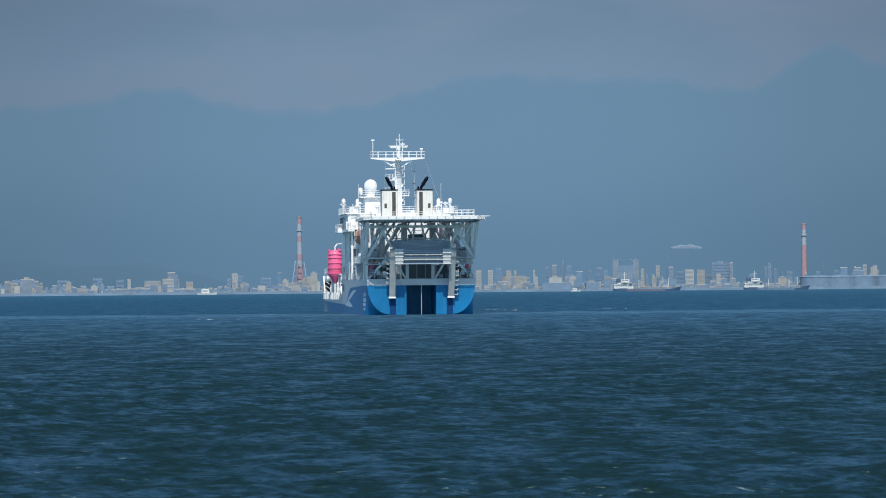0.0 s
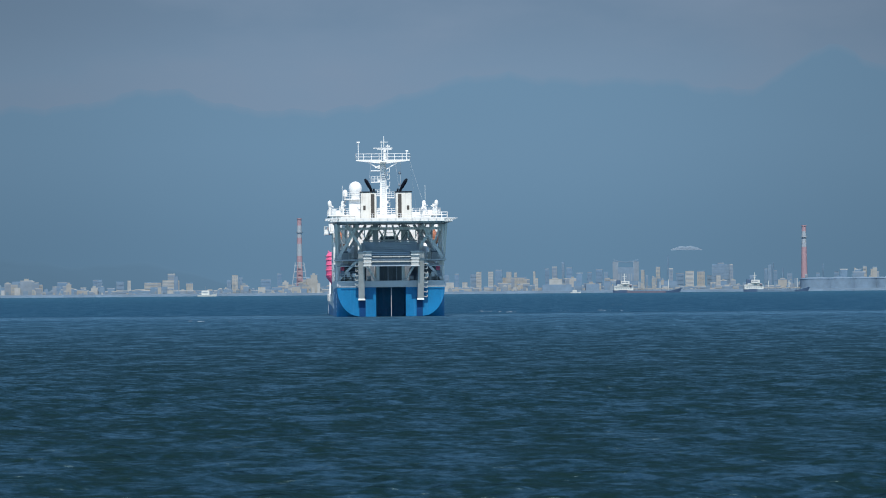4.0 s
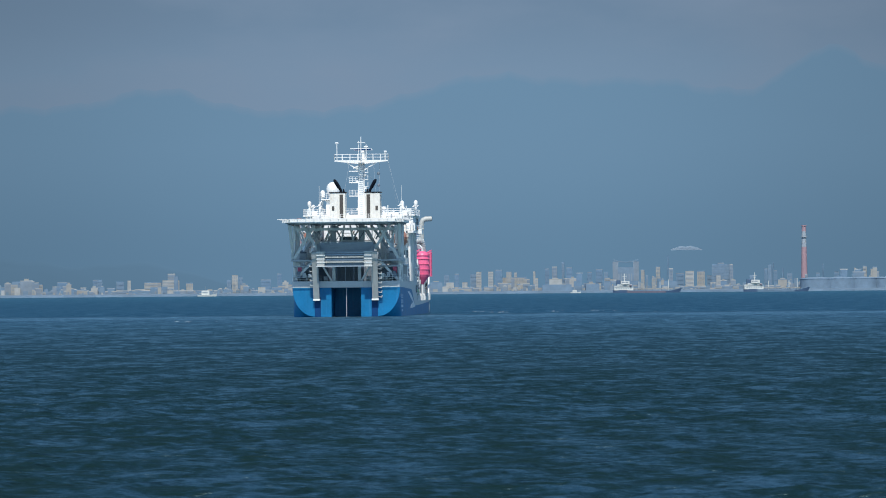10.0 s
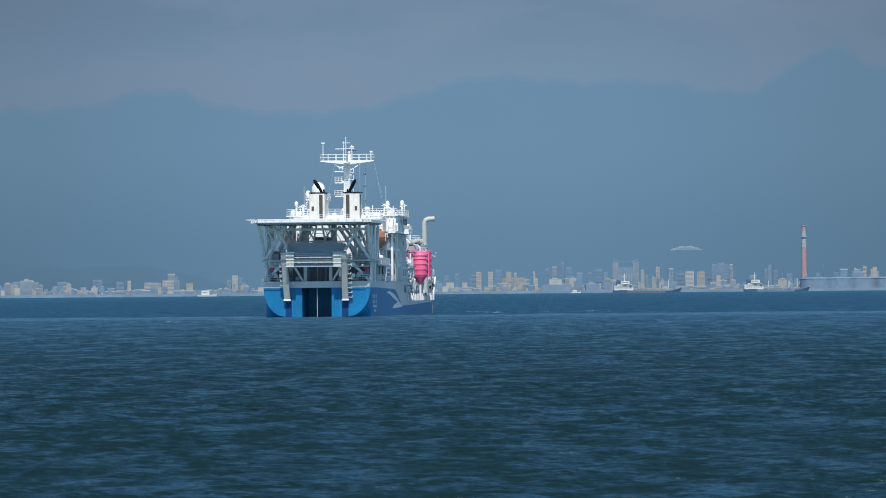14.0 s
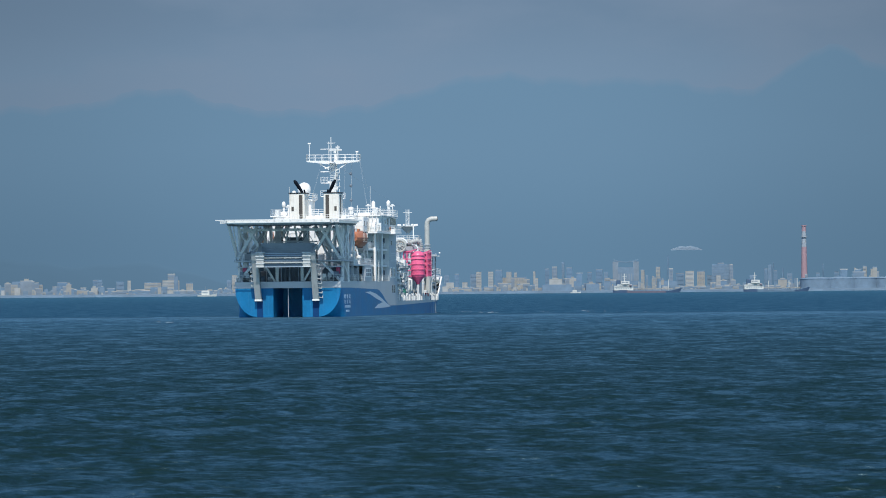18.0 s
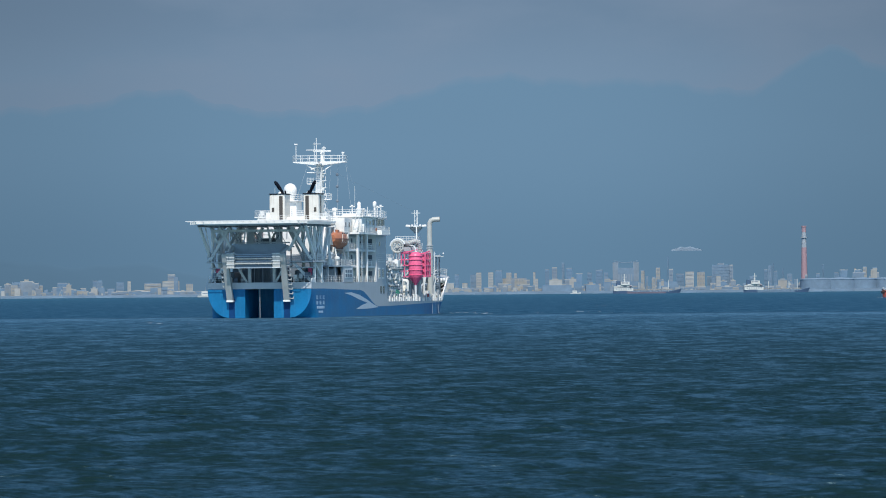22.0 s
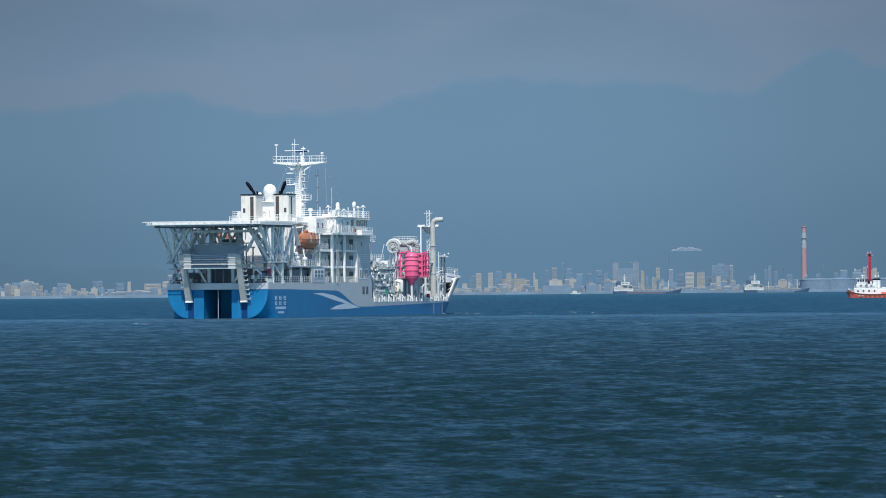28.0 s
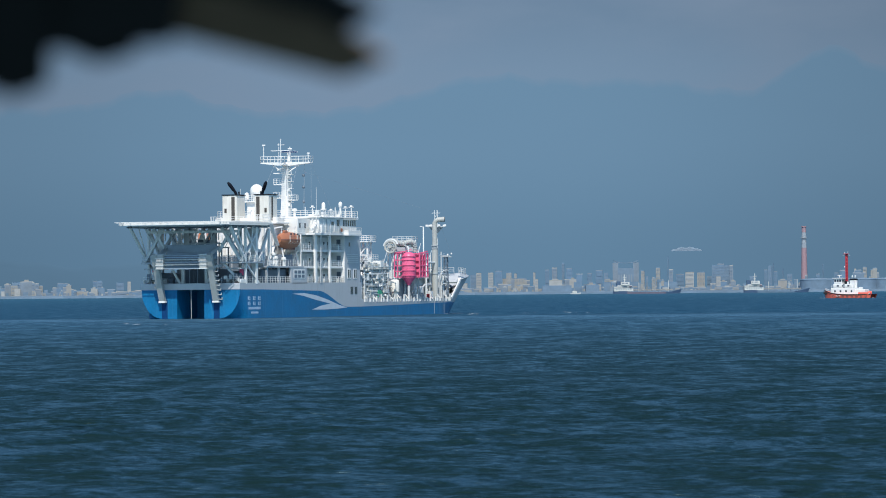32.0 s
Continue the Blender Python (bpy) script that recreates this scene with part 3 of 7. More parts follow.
        for p, q, w in (((9.4, 2.6, 10.2), (9.6, -4.6, 16.3), 0.42), ((9.4, 2.6, 10.2), (9.5, -1.0, 16.2), 0.16), ((9.3, 4.8, 10.0), (9.7, 5.5, 16.2), 0.18), ((7.4, 1.2, 12.6), (9.2, 1.2, 16.1), 0.24),
                        ((9.2, 1.2, 10.2), (5.6, 1.2, 16.1), 0.5), ((5.0, 1.2, 11.8), (7.6, 1.2, 16.1), 0.45), ((9.2, 1.2, 6.3), (5.9, 1.2, 9.8), 0.42),
                        ((9.3, 1.2, 10.1), (9.3, 9.0, 16.0), 0.4), ((9.3, 9.0, 10.1), (9.3, 3.0, 16.0), 0.4), ((9.3, 9.0, 10.1), (9.3, 14.0, 16.2), 0.45), ((9.3, 9.0, 6.3), (9.3, 3.0, 9.8), 0.3),
                        ((5.8, 9.0, 10.4), (3.0, 9.0, 16.0), 0.4), ((5.8, 14.5, 10.4), (2.4, 12.0, 16.0), 0.45), ((8.8, 9.0, 9.9), (5.9, 12.5, 16.0), 0.4)):
            # forward struts in white: the sun on them is put into the paint
            part("strut", beam(bm_new(), (side * p[0], p[1], p[2]), (side * q[0], q[1], q[2]), w), WHITE if p[1] > 2 else PALE_GREY, ship)
        part("side_platform", box(bm_new(), side * 7.55 - 2.2, side * 7.55 + 2.2, 0.6, 10.4, 9.75, 10.05, 0.03), GREY, ship, "grey grating walkway")
        part("side_platform", box(bm_new(), side * 7.4 - 2.0, side * 7.4 + 2.0, 0.9, 2.6, 8.75, 8.95, 0.03), GREY, ship)
        part("platform_rail", railing([(side * 9.6, 1.0, 10.05), (side * 9.6, 10.2, 10.05)], 1.1, 3, 1.3), PALE_GREY, ship)
        part("platform_rail", railing([(side * 5.6, 0.7, 10.05), (side * 9.6, 0.7, 10.05)], 1.1, 3, 1.3), GREY, ship)
        part("stern_rail", railing([(side * 5.8, 0.3, 6.28), (side * 9.3, 0.3, 6.28), (side * 9.3, 12, 6.28)], 1.1, 3, 1.2), PALE_GREY, ship)
        # a darker blue strip on the transom under each leg
        part("leg_strip", box(bm_new(), side * 5.0 - 0.55, side * 5.0 + 0.55, -0.03, 0.05, -1.0, 3.4, 0.01), DEEP_BLUE, ship, "dark blue strip on the transom below the ramp leg")
        # ramp leg
        leg = part("ramp_leg", beam(bm_new(), (side * 5.15, -0.5, 3.1), (side * 5.22, -3.9, 11.4), 1.05, 0.8), LEG_GREY, ship, "raking pale grey box leg over the stern")
        part("foot_plate", box(bm_new(), side * 5.15 - 0.62, side * 5.15 + 0.62, -1.0, -0.1, 2.85, 3.15, 0.03), WHITE, leg)
        for k in range(9 if side > 0 else 5):
            z = (3.5 if side > 0 else 5.6) + k * 0.82
            y = -0.6 - 3.2 * (z - 3.1) / 8.3
            reach = 0.55 if side > 0 else 0.4
            bm = beam(bm_new(), (5.6 * side, y, z), ((5.75 + reach) * side, y + 0.1, z - 0.1), 0.14, 0.14)
            beam(bm, ((5.75 + reach) * side, y + 0.1, z - 0.15), ((5.8 + reach) * side, y + 0.1, z + 0.25), 0.14)
            part("rung", bm, LEG_GREY, leg, "short grey guide bracket")
        for k in range(6):
            z = 3.9 + k * 1.25
            y = -0.9 - 3.2 * (z - 3.1) / 8.3
            part("leg_seam", box(bm_new(), side * (5.15 + 0.024 * (z - 3.1)) - 0.545, side * (5.15 + 0.024 * (z - 3.1)) + 0.545, y - 0.06, y + 0.5, z, z + 0.07), GREY, leg)
        clamp = part("clamp_box", box(bm_new(), side * 4.15 - 0.68, side * 4.15 + 0.68, -4.1, -2.9, 8.75, 11.35, 0.06), LEG_GREY, ship, "grey ribbed clamp box")
        bm = bm_new()
        for k in range(5):
            box(bm, side * 4.15 - 0.76, side * 4.15 + 0.76, -4.2, -2.8, 8.8 + k * 0.62, 8.92 + k * 0.62)
        part("clamp_rib", bm, PALE_GREY, clamp)
        part("inner_post", beam(bm_new(), (side * 2.25, 2.0, 6.1), (side * 2.25, 2.0, 11.0), 0.55), PALE_GREY, ship)
        part("inner_brace", beam(bm_new(), (side * 2.6, 1.4, 6.3), (side * 4.4, 1.4, 9.3), 0.34), PALE_GREY, ship)
    for z, r in ((10.45, 0.3), (9.6, 0.34)):
        part("cross_beam", beam(bm_new(), (-3.6, -3.7, z), (3.6, -3.7, z), 0.3, r * 0.55), PIPE_GREY, ship, "pale horizontal cross beam")
    for z in (8.85, 10.02, 10.85, 11.2):
        part("cross_beam", beam(bm_new(), (-3.5, -3.45, z), (3.5, -3.45, z), 0.24, 0.12), SCREEN_GREY, ship, "blue-grey horizontal cross beam")
    for z0, z1 in ((8.8, 9.45), (9.72, 10.32), (10.58, 11.25)):
        part("cross_backing", box(bm_new(), -3.5, 3.5, -3.5, -3.2, z0, z1, 0.02), DARK_GREY, ship)
    for side in (-1, 1):
        part("gantry_arm", beam(bm_new(), (side * 4.6, -3.3, 11.0), (side * 4.9, 1.0, 12.6), 0.5, 0.6), GREY, ship, "grey arm holding the ramp gantry")
        part("gantry_arm", beam(bm_new(), (side * 4.4, -3.0, 9.0), (side * 5.6, 1.2, 9.4), 0.4, 0.45), GREY, ship, "grey arm holding the ramp gantry")
    screen = part("screen", box(bm_new(), -4.7, 4.7, 0.6, 0.9, 10.6, 13.1), SCREEN_GREY, ship, "blue-grey louvred screen below the helideck")
    for k in range(6):
        part("louvre", beam(bm_new(), (-4.75, 0.4, 11.05 + k * 0.4), (4.75, 0.4, 11.05 + k * 0.4), 0.35, 0.1), SCREEN_GREY, screen)
    # a drilling frame and added machinery, painted dark for the shade behind
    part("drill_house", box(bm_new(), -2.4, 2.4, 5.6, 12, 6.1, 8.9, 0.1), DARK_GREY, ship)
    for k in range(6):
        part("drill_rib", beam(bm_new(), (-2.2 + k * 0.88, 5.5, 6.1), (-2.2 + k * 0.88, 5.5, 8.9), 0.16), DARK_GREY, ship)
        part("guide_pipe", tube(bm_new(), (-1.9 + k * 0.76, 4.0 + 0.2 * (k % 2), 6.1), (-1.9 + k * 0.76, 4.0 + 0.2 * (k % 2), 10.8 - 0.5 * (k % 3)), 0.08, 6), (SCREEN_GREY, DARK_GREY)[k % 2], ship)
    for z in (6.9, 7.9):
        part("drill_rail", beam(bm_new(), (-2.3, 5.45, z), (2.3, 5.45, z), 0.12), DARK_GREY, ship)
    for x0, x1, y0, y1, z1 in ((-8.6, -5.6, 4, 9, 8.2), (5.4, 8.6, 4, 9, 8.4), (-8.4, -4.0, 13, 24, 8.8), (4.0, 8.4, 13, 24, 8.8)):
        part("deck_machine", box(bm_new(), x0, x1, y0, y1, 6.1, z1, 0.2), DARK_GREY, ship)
    for side in (-1, 1):
        bm = bm_new()
        tube(bm, (side * 7.2, 2.6, 7.3), (side * 8.6, 2.6, 7.3), 0.75, 14)
        part("winch_drum", bm, DARK_GREY, ship)
        part("stern_marker", box(bm_new(), side * 8.4 - 0.35, side * 8.4 + 0.35, 3.2, 3.5, 7.6, 8.8, 0.05), PINK, ship, "small pink marker panel")
    for side in (-1, 1):
        for p, q, w in (((7.6, 14.5, 9.6), (7.6, 9.5, 16.0), 0.34), ((7.6, 9.5, 9.8), (7.6, 14.0, 16.0), 0.34), ((9.3, 13.8, 9.4), (9.3, 13.8, 16.6), 0.34), ((7.2, 18.5, 9.4), (9.2, 14.0, 16.0), 0.3)):
            part("white_strut", beam(bm_new(), (side * p[0], p[1], p[2]), (side * q[0], q[1], q[2]), w), WHITE, ship)
        part("hose_reel", tube(bm_new(), (side * 8.0, 11.4, 11.0), (side * 9.0, 11.4, 11.0), 0.85, 14), SCREEN_GREY, ship)
        part("stowage_box", box(bm_new(), side * 7.6 - 0.9, side * 7.6 + 0.9, 7.0, 9.0, 10.05, 11.3, 0.06), WHITE, ship)
        part("tank_dome", lathe(bm_new(), side * 6.3, 15.2, [(0.9, 9.3), (1.05, 9.6), (1.05, 11.6), (0.7, 12.3), (0.1, 12.5)], 14), WHITE, ship)
        part("lower_rail", railing([(side * 5.9, 3.4, 6.1), (side * 9.2, 3.4, 6.1)], 1.1, 3, 1.0, 0.045), PALE_GREY, ship)
    for k in range(6):
        a = -5.0 + k * 2.0
        part("frame_brace", beam(bm_new(), (a, 4.5, 13.6), (a + (1.4 if k % 2 else -1.4), 4.5, 16.1), 0.28), GREY, ship)
    for side in (-1, 1):
        part("deck_column", beam(bm_new(), (side * 2.5, 4.6, 8.8), (side * 2.5, 4.6, 16.1), 1.0), GREY, ship, "thick grey column under the helideck")
        part("frame_leg", beam(bm_new(), (side * 1.5, 4.2, 11.0), (side * 0.5, 4.2, 16.1), 0.3), PALE_GREY, ship)
        part("frame_leg", beam(bm_new(), (side * 7.2, 4.2, 12.0), (side * 4.2, 4.2, 16.1), 0.45), GREY, ship)
        part("tower_leg", beam(bm_new(), (side * 6.6, 20.5, 9.3), (side * 6.2, 20.5, 16.9), 0.3), WHITE, ship)
        part("stair_flight", beam(bm_new(), (side * 7.0, 18.6, 9.3), (side * 7.0, 21.6, 13.0), 0.7, 0.15), WHITE, ship)
        part("stair_flight", beam(bm_new(), (side * 7.8, 21.6, 13.0), (side * 7.8, 18.6, 16.9), 0.7, 0.15), WHITE, ship)
        for k in range(4):
            part("hanging_pipe", tube(bm_new(), (side * (3.2 + k * 1.3), 2.2, 13.9), (side * (3.2 + k * 1.3), 2.2 + 0.3 * k, 16.0), 0.09, 6), PALE_GREY, ship)
        for k in range(5):
            part("deck_winch", tube(bm_new(), (side * (3.4 + k * 1.15), 3.0, 6.7), (side * (4.1 + k * 1.15), 3.0, 6.7), 0.42 + 0.14 * (k % 2), 10), (GREY, DARK_GREY, PALE_GREY)[k % 3], ship)
    for k in range(7):
        part("ladder_rung", beam(bm_new(), (-1.0, 4.2, 11.6 + k * 0.62), (1.0, 4.2, 11.6 + k * 0.62), 0.1), PALE_GREY, ship)
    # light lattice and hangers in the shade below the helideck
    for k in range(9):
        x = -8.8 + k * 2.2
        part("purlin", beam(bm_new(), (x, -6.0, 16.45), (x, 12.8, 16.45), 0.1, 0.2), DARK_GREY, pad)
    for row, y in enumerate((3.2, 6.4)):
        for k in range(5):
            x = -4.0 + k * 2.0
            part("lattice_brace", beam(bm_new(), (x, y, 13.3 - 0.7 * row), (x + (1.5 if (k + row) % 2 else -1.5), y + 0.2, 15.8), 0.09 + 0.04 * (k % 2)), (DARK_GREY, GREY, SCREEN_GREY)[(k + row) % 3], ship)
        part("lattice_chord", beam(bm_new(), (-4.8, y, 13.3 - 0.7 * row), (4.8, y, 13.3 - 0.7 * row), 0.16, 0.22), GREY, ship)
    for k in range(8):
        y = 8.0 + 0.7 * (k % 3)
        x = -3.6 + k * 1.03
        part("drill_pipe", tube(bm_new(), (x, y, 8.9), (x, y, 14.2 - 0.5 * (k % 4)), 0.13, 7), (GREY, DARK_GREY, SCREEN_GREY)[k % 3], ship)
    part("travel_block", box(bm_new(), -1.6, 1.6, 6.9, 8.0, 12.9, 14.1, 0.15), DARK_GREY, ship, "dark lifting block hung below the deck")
    for side in (-1, 1):
        for k in range(3):
            part("tool_rack", box(bm_new(), side * 7.9 - 0.55, side * 7.9 + 0.55, 3.6 + 1.7 * k, 4.7 + 1.7 * k, 10.05, 11.2 + 0.3 * (k % 2), 0.05), (GREY, DARK_GREY, PALE_GREY)[k], ship)
            part("life_ring_box", box(bm_new(), side * (6.4 + k) - 0.3, side * (6.4 + k) + 0.3, 0.62, 0.8, 6.9, 7.6 + 0.2 * k, 0.04), (WHITE, GREY, DARK_GREY)[k], ship)
        part("catwalk_rail", railing([(side * 5.6, 10.4, 10.05), (side * 5.6, 0.9, 10.05)], 1.1, 3, 1.2, 0.04), GREY, ship)
        # sun on the stern corner is put into this plate's white paint
        part("lit_corner_plate", box(bm_new(), side * 9.3 - 0.12, side * 9.3 + 0.12, 0.6, 3.4, 6.28, 6.95, 0.04), WHITE, ship, "corner bulwark at the stern, whitened as if sunlit")
    part("cross_girder", beam(bm_new(), (-8.8, 1.2, 15.4), (8.8, 1.2, 15.4), 0.3, 0.45), PALE_GREY, ship)


def window(parent, axis, side, a, z, w, h, at, material=None):
    """A dark pane set 3 cm proud of a wall; axis x: on a side wall, y: on a fore or aft wall."""
    if axis == "x":
        bm = box(bm_new(), at - 0.03, at + 0.03, a, a + w, z, z + h, 0.02)
    else:
        bm = box(bm_new(), a, a + w, at - 0.03, at + 0.03, z, z + h, 0.02)
    return part("window", bm, material or GLASS, parent)


def build_house():
    """Superstructure: five decks, open side galleries, bridge with wings."""
    core = part("deckhouse", box(bm_new(), -5.6, 5.6, 27.0, 58.2, 6.1, 18.2, 0.05), WHITE, ship, "white deckhouse core")
    for z in (9.3, 12.3):
        part("gallery_deck", box(bm_new(), -9.05, 9.05, 30.0, 58.3, z - 0.4, z, 0.03), WHITE, ship)
    for side in (-1, 1):
        part("gallery_wall", box(bm_new(), side * 6.1 - 0.6, side * 6.1 + 0.6, 30.2, 50.6, 6.1, 15.05, 0.03), WHITE, ship, "white inner wall of the side galleries")
        # white lining added to brighten an end wall that lies in shade
        part("gallery_bulkhead", box(bm_new(), side * 8.05 - 1.3, side * 8.05 + 1.3, 50.5, 50.6, 6.1, 15.05), WHITE, ship, "white cross wall at the end of the galleries")
        for k, z in enumerate((6.3, 9.3)):
            a, b = (6.9, 8.7) if k % 2 else (8.7, 6.9)
            bm = beam(bm_new(), (side * a, 29.2, z), (side * b, 29.2, z + 2.9), 0.7, 0.16)
            for y in (28.85, 29.55):
                tube(bm, (side * a, y, z + 1.0), (side * b, y, z + 3.9), 0.05, 4)
            part("end_stair", bm, WHITE, ship, "white outside stair at the end of the gallery")
        for z in (6.3, 9.3, 12.3):
            part("aft_wall_door", box(bm_new(), side * 6.1 - 0.4, side * 6.1 + 0.4, 30.12, 30.2, z, z + 1.95, 0.02), GREY, ship, "grey steel door facing aft")
            part("aft_wall_window", box(bm_new(), side * 6.5 - 0.15, side * 6.5 + 0.15, 30.1, 30.2, z + 1.1, z + 1.6, 0.02), GLASS, ship)
    part("bridge_deck", prism(bm_new(), [(-8.3, 30.0), (8.3, 30.0), (8.3, 34.0), (10.1, 34.0), (10.1, 56.0), (-10.1, 56.0), (-10.1, 34.0), (-8.3, 34.0)], 15.05, 15.4), WHITE, ship)
    part("forward_block", box(bm_new(), -9.42, 9.42, 50.6, 58.4, 6.1, 15.05, 0.04), HULL_GREY, ship, "light grey forward deckhouse wall")
    for side in (-1, 1):
        for y0, y1 in ((35.8, 36.7), (43.0, 43.6)):
            part("side_fin", box(bm_new(), side * 9.25 - 0.2, side * 9.25 + 0.2, y0, y1, 6.1, 15.05, 0.04), WHITE, ship, "tall white fin wall between gallery bays")
        for z in (6.3, 9.3, 12.3):
            for y0, y1 in ((30.2, 34.9), (37.4, 42.8), (44.1, 50.6)):
                part("gallery_rail", railing([(side * 8.9, y0, z), (side * 8.9, y1, z)], 1.1, 3, 1.1, 0.055), WHITE, ship)
        for z in (6.9, 9.9, 12.9):
            for y in (37.5, 44.5):
                part("gallery_door", box(bm_new(), side * 6.7 - 0.04, side * 6.7 + 0.04, y, y + 0.9, z - 0.6, z + 1.4, 0.02), PALE_GREY, core)
            for y in (31.0, 39.4, 46.5, 48.6):
                window(core, "x", side, y, z + 0.35, 0.6, 0.6, side * 6.72)
        for y in (52.0, 55.0):
            part("window_frame", box(bm_new(), side * 9.43 - 0.04, side * 9.43 + 0.04, y - 0.25, y + 1.55, 6.9, 8.9, 0.02), WHITE, ship)
            window(ship, "x", side, y, 7.15, 1.3, 1.5, side * 9.47)
            part("glazing_bar", box(bm_new(), side * 9.49 - 0.03, side * 9.49 + 0.03, y + 0.58, y + 0.72, 7.15, 8.65), WHITE, ship)
        window(ship, "x", side, 52.6, 13.0, 0.7, 0.8, side * 9.44)
        for k in range(5):
            part("side_louvre", box(bm_new(), side * 9.45 - 0.05, side * 9.45 + 0.05, 51.6, 57.2, 10.0 + k * 0.36, 10.14 + k * 0.36, 0.02), PALE_GREY, ship)
        # doors, vents and pipes on the back walls of the gallery bays
        for z in (6.1, 9.3, 12.3):
            for k, y in enumerate((32.6, 41.4, 49.3)):
                part("bay_opening", box(bm_new(), side * 6.74 - 0.05, side * 6.74 + 0.05, y, y + 0.85, z + 0.1, z + 2.05, 0.02), (GREY, DARK_GREY, GREY)[(k + int(z)) % 3], core, "grey steel door in the gallery")
            part("wall_pipe", tube(bm_new(), (side * 6.85, 30.4, z + 2.4), (side * 6.85, 50.4, z + 2.4), 0.1, 6), PALE_GREY, ship)
            for y in (36.0, 39.8, 46.8):
                part("hose_box", box(bm_new(), side * 8.5 - 0.3, side * 8.5 + 0.3, y + 2.0, y + 2.7, z + 0.05, z + 0.95, 0.04), (WHITE, PALE_GREY, GREY)[int(y) % 3], ship)
        for z in (9.3, 12.3):
            part("gallery_end_rail", railing([(side * 5.7, 30.1, z), (side * 8.9, 30.1, z)], 1.1, 3, 0.8, 0.05), WHITE, ship)
            part("gallery_end_plate", box(bm_new(), side * 7.3 - 1.65, side * 7.3 + 1.65, 29.9, 30.0, z - 0.42, z + 0.5, 0.02), WHITE, ship)
        for z in (6.3, 9.3, 12.3):
            part("bulkhead_door", box(bm_new(), side * 8.2 - 0.4, side * 8.2 + 0.4, 50.44, 50.5, z, z + 2.0, 0.02), DARK_GREY, ship, "dark door in the gallery end wall")
            for x in (5.9, 7.4, 8.9):
                part("gallery_post", beam(bm_new(), (side * x, 30.05, z - 0.2), (side * x, 30.05, z + 2.8), 0.2), WHITE, ship)
        # dark box put in for the deep shadow under the boat
        part("boat_shade_box", box(bm_new(), side * 7.0 - 1.3, side * 7.0 + 1.3, 22.5, 27.5, 9.3, 11.4, 0.06), DARK_GREY, ship, "dark box that fills the shadow below the lifeboat")
        part("gallery_stair", beam(bm_new(), (side * 8.3, 31.2, 6.3), (side * 8.3, 34.4, 9.2), 0.7, 0.18), GREY, ship)
        part("gallery_stair", beam(bm_new(), (side * 8.3, 39.0, 9.3), (side * 8.3, 42.2, 12.2), 0.7, 0.18), GREY, ship)
        if side < 0:
            # added white panel that paints sunlight onto the port wall
            part("port_lit_panel", box(bm_new(), -9.47, -9.42, 50.8, 58.2, 6.4, 14.9, 0.02), WHITE, ship)
        # ladder on the gallery
        bm = bm_new()
        for k in range(22):
            tube(bm, (side * 9.55, 38.0, 6.5 + k * 0.4), (side * 9.55, 38.7, 6.5 + k * 0.4), 0.05, 4)
        for y in (38.0, 38.7):
            tube(bm, (side * 9.55, y, 6.2), (side * 9.55, y, 15.2), 0.06, 4)
        part("side_ladder", bm, PALE_GREY, ship)
        part("aft_screen", box(bm_new(), side * 8.2 - 1.2, side * 8.2 + 1.2, 29.4, 29.7, 6.1, 9.0, 0.03), WHITE, ship)
        bm = bm_new()
        box(bm, side * 9.4 - 0.05, side * 9.4 + 0.05, 24.0, 31.5, 6.1, 9.0)
        part("lattice_panel", bm, HULL_GREY, ship, "grey side panel with a white-framed grid of panes")
        part("lattice_frame", box(bm_new(), side * 9.46 - 0.03, side * 9.46 + 0.03, 25.1, 30.6, 7.0, 8.7, 0.02), WHITE, ship)
        for r in range(2):
            for c in range(3):
                window(ship, "x", side, 25.4 + c * 1.75, 7.2 + r * 0.75, 1.35, 0.55, side * 9.5, DARK_GREY)
    # bridge
    bridge = part("bridge", box(bm_new(), -9.95, 9.95, 36.5, 55.2, 15.4, 18.3, 0.08), WHITE, ship, "white bridge with dark windows")
    part("aft_bridge_house", box(bm_new(), -8.2, 8.2, 30.4, 36.5, 15.4, 18.0, 0.06), WHITE, ship)
    for side in (-1, 1):
        for y, w, z, h in ((42.3, 1.3, 16.9, 0.65), (45.3, 1.3, 16.75, 1.15), (48.5, 0.62, 16.75, 1.1), (49.65, 0.62, 16.75, 1.1), (50.8, 0.62, 16.75, 1.1), (51.95, 0.62, 16.75, 1.1), (53.1, 0.62, 16.75, 1.1), (54.2, 0.55, 16.75, 1.1)):
            window(bridge, "x", side, y, z, w, h, side * 9.97)
        part("window_hood", box(bm_new(), side * 10.05 - 0.25, side * 10.05 + 0.25, 48.2, 55.4, 17.98, 18.1, 0.02), WHITE, bridge)
        for y in (38.4, 39.4):
            part("roof_stanchion", beam(bm_new(), (side * 10.0, y, 15.4), (side * 10.0, y, 18.2), 0.12), WHITE, ship)
        part("bridge_door", box(bm_new(), side * 9.97 - 0.03, side * 9.97 + 0.03, 40.2, 41.1, 15.5, 17.5, 0.02), PALE_GREY, bridge)
        for k, y in enumerate((34.6, 36.0, 39.9, 42.0, 43.9, 46.4)):
            part("deck_locker", box(bm_new(), side * 9.0 - 0.35, side * 9.0 + 0.35, y, y + 0.9, 15.4, 16.3 + 0.3 * (k % 3), 0.05) if y < 36.4 else box(bm_new(), side * 9.98 - 0.06, side * 9.98 + 0.06, y, y + 0.35, 15.6, 17.9, 0.02), (PALE_GREY, WHITE, GREY)[k % 3], ship)
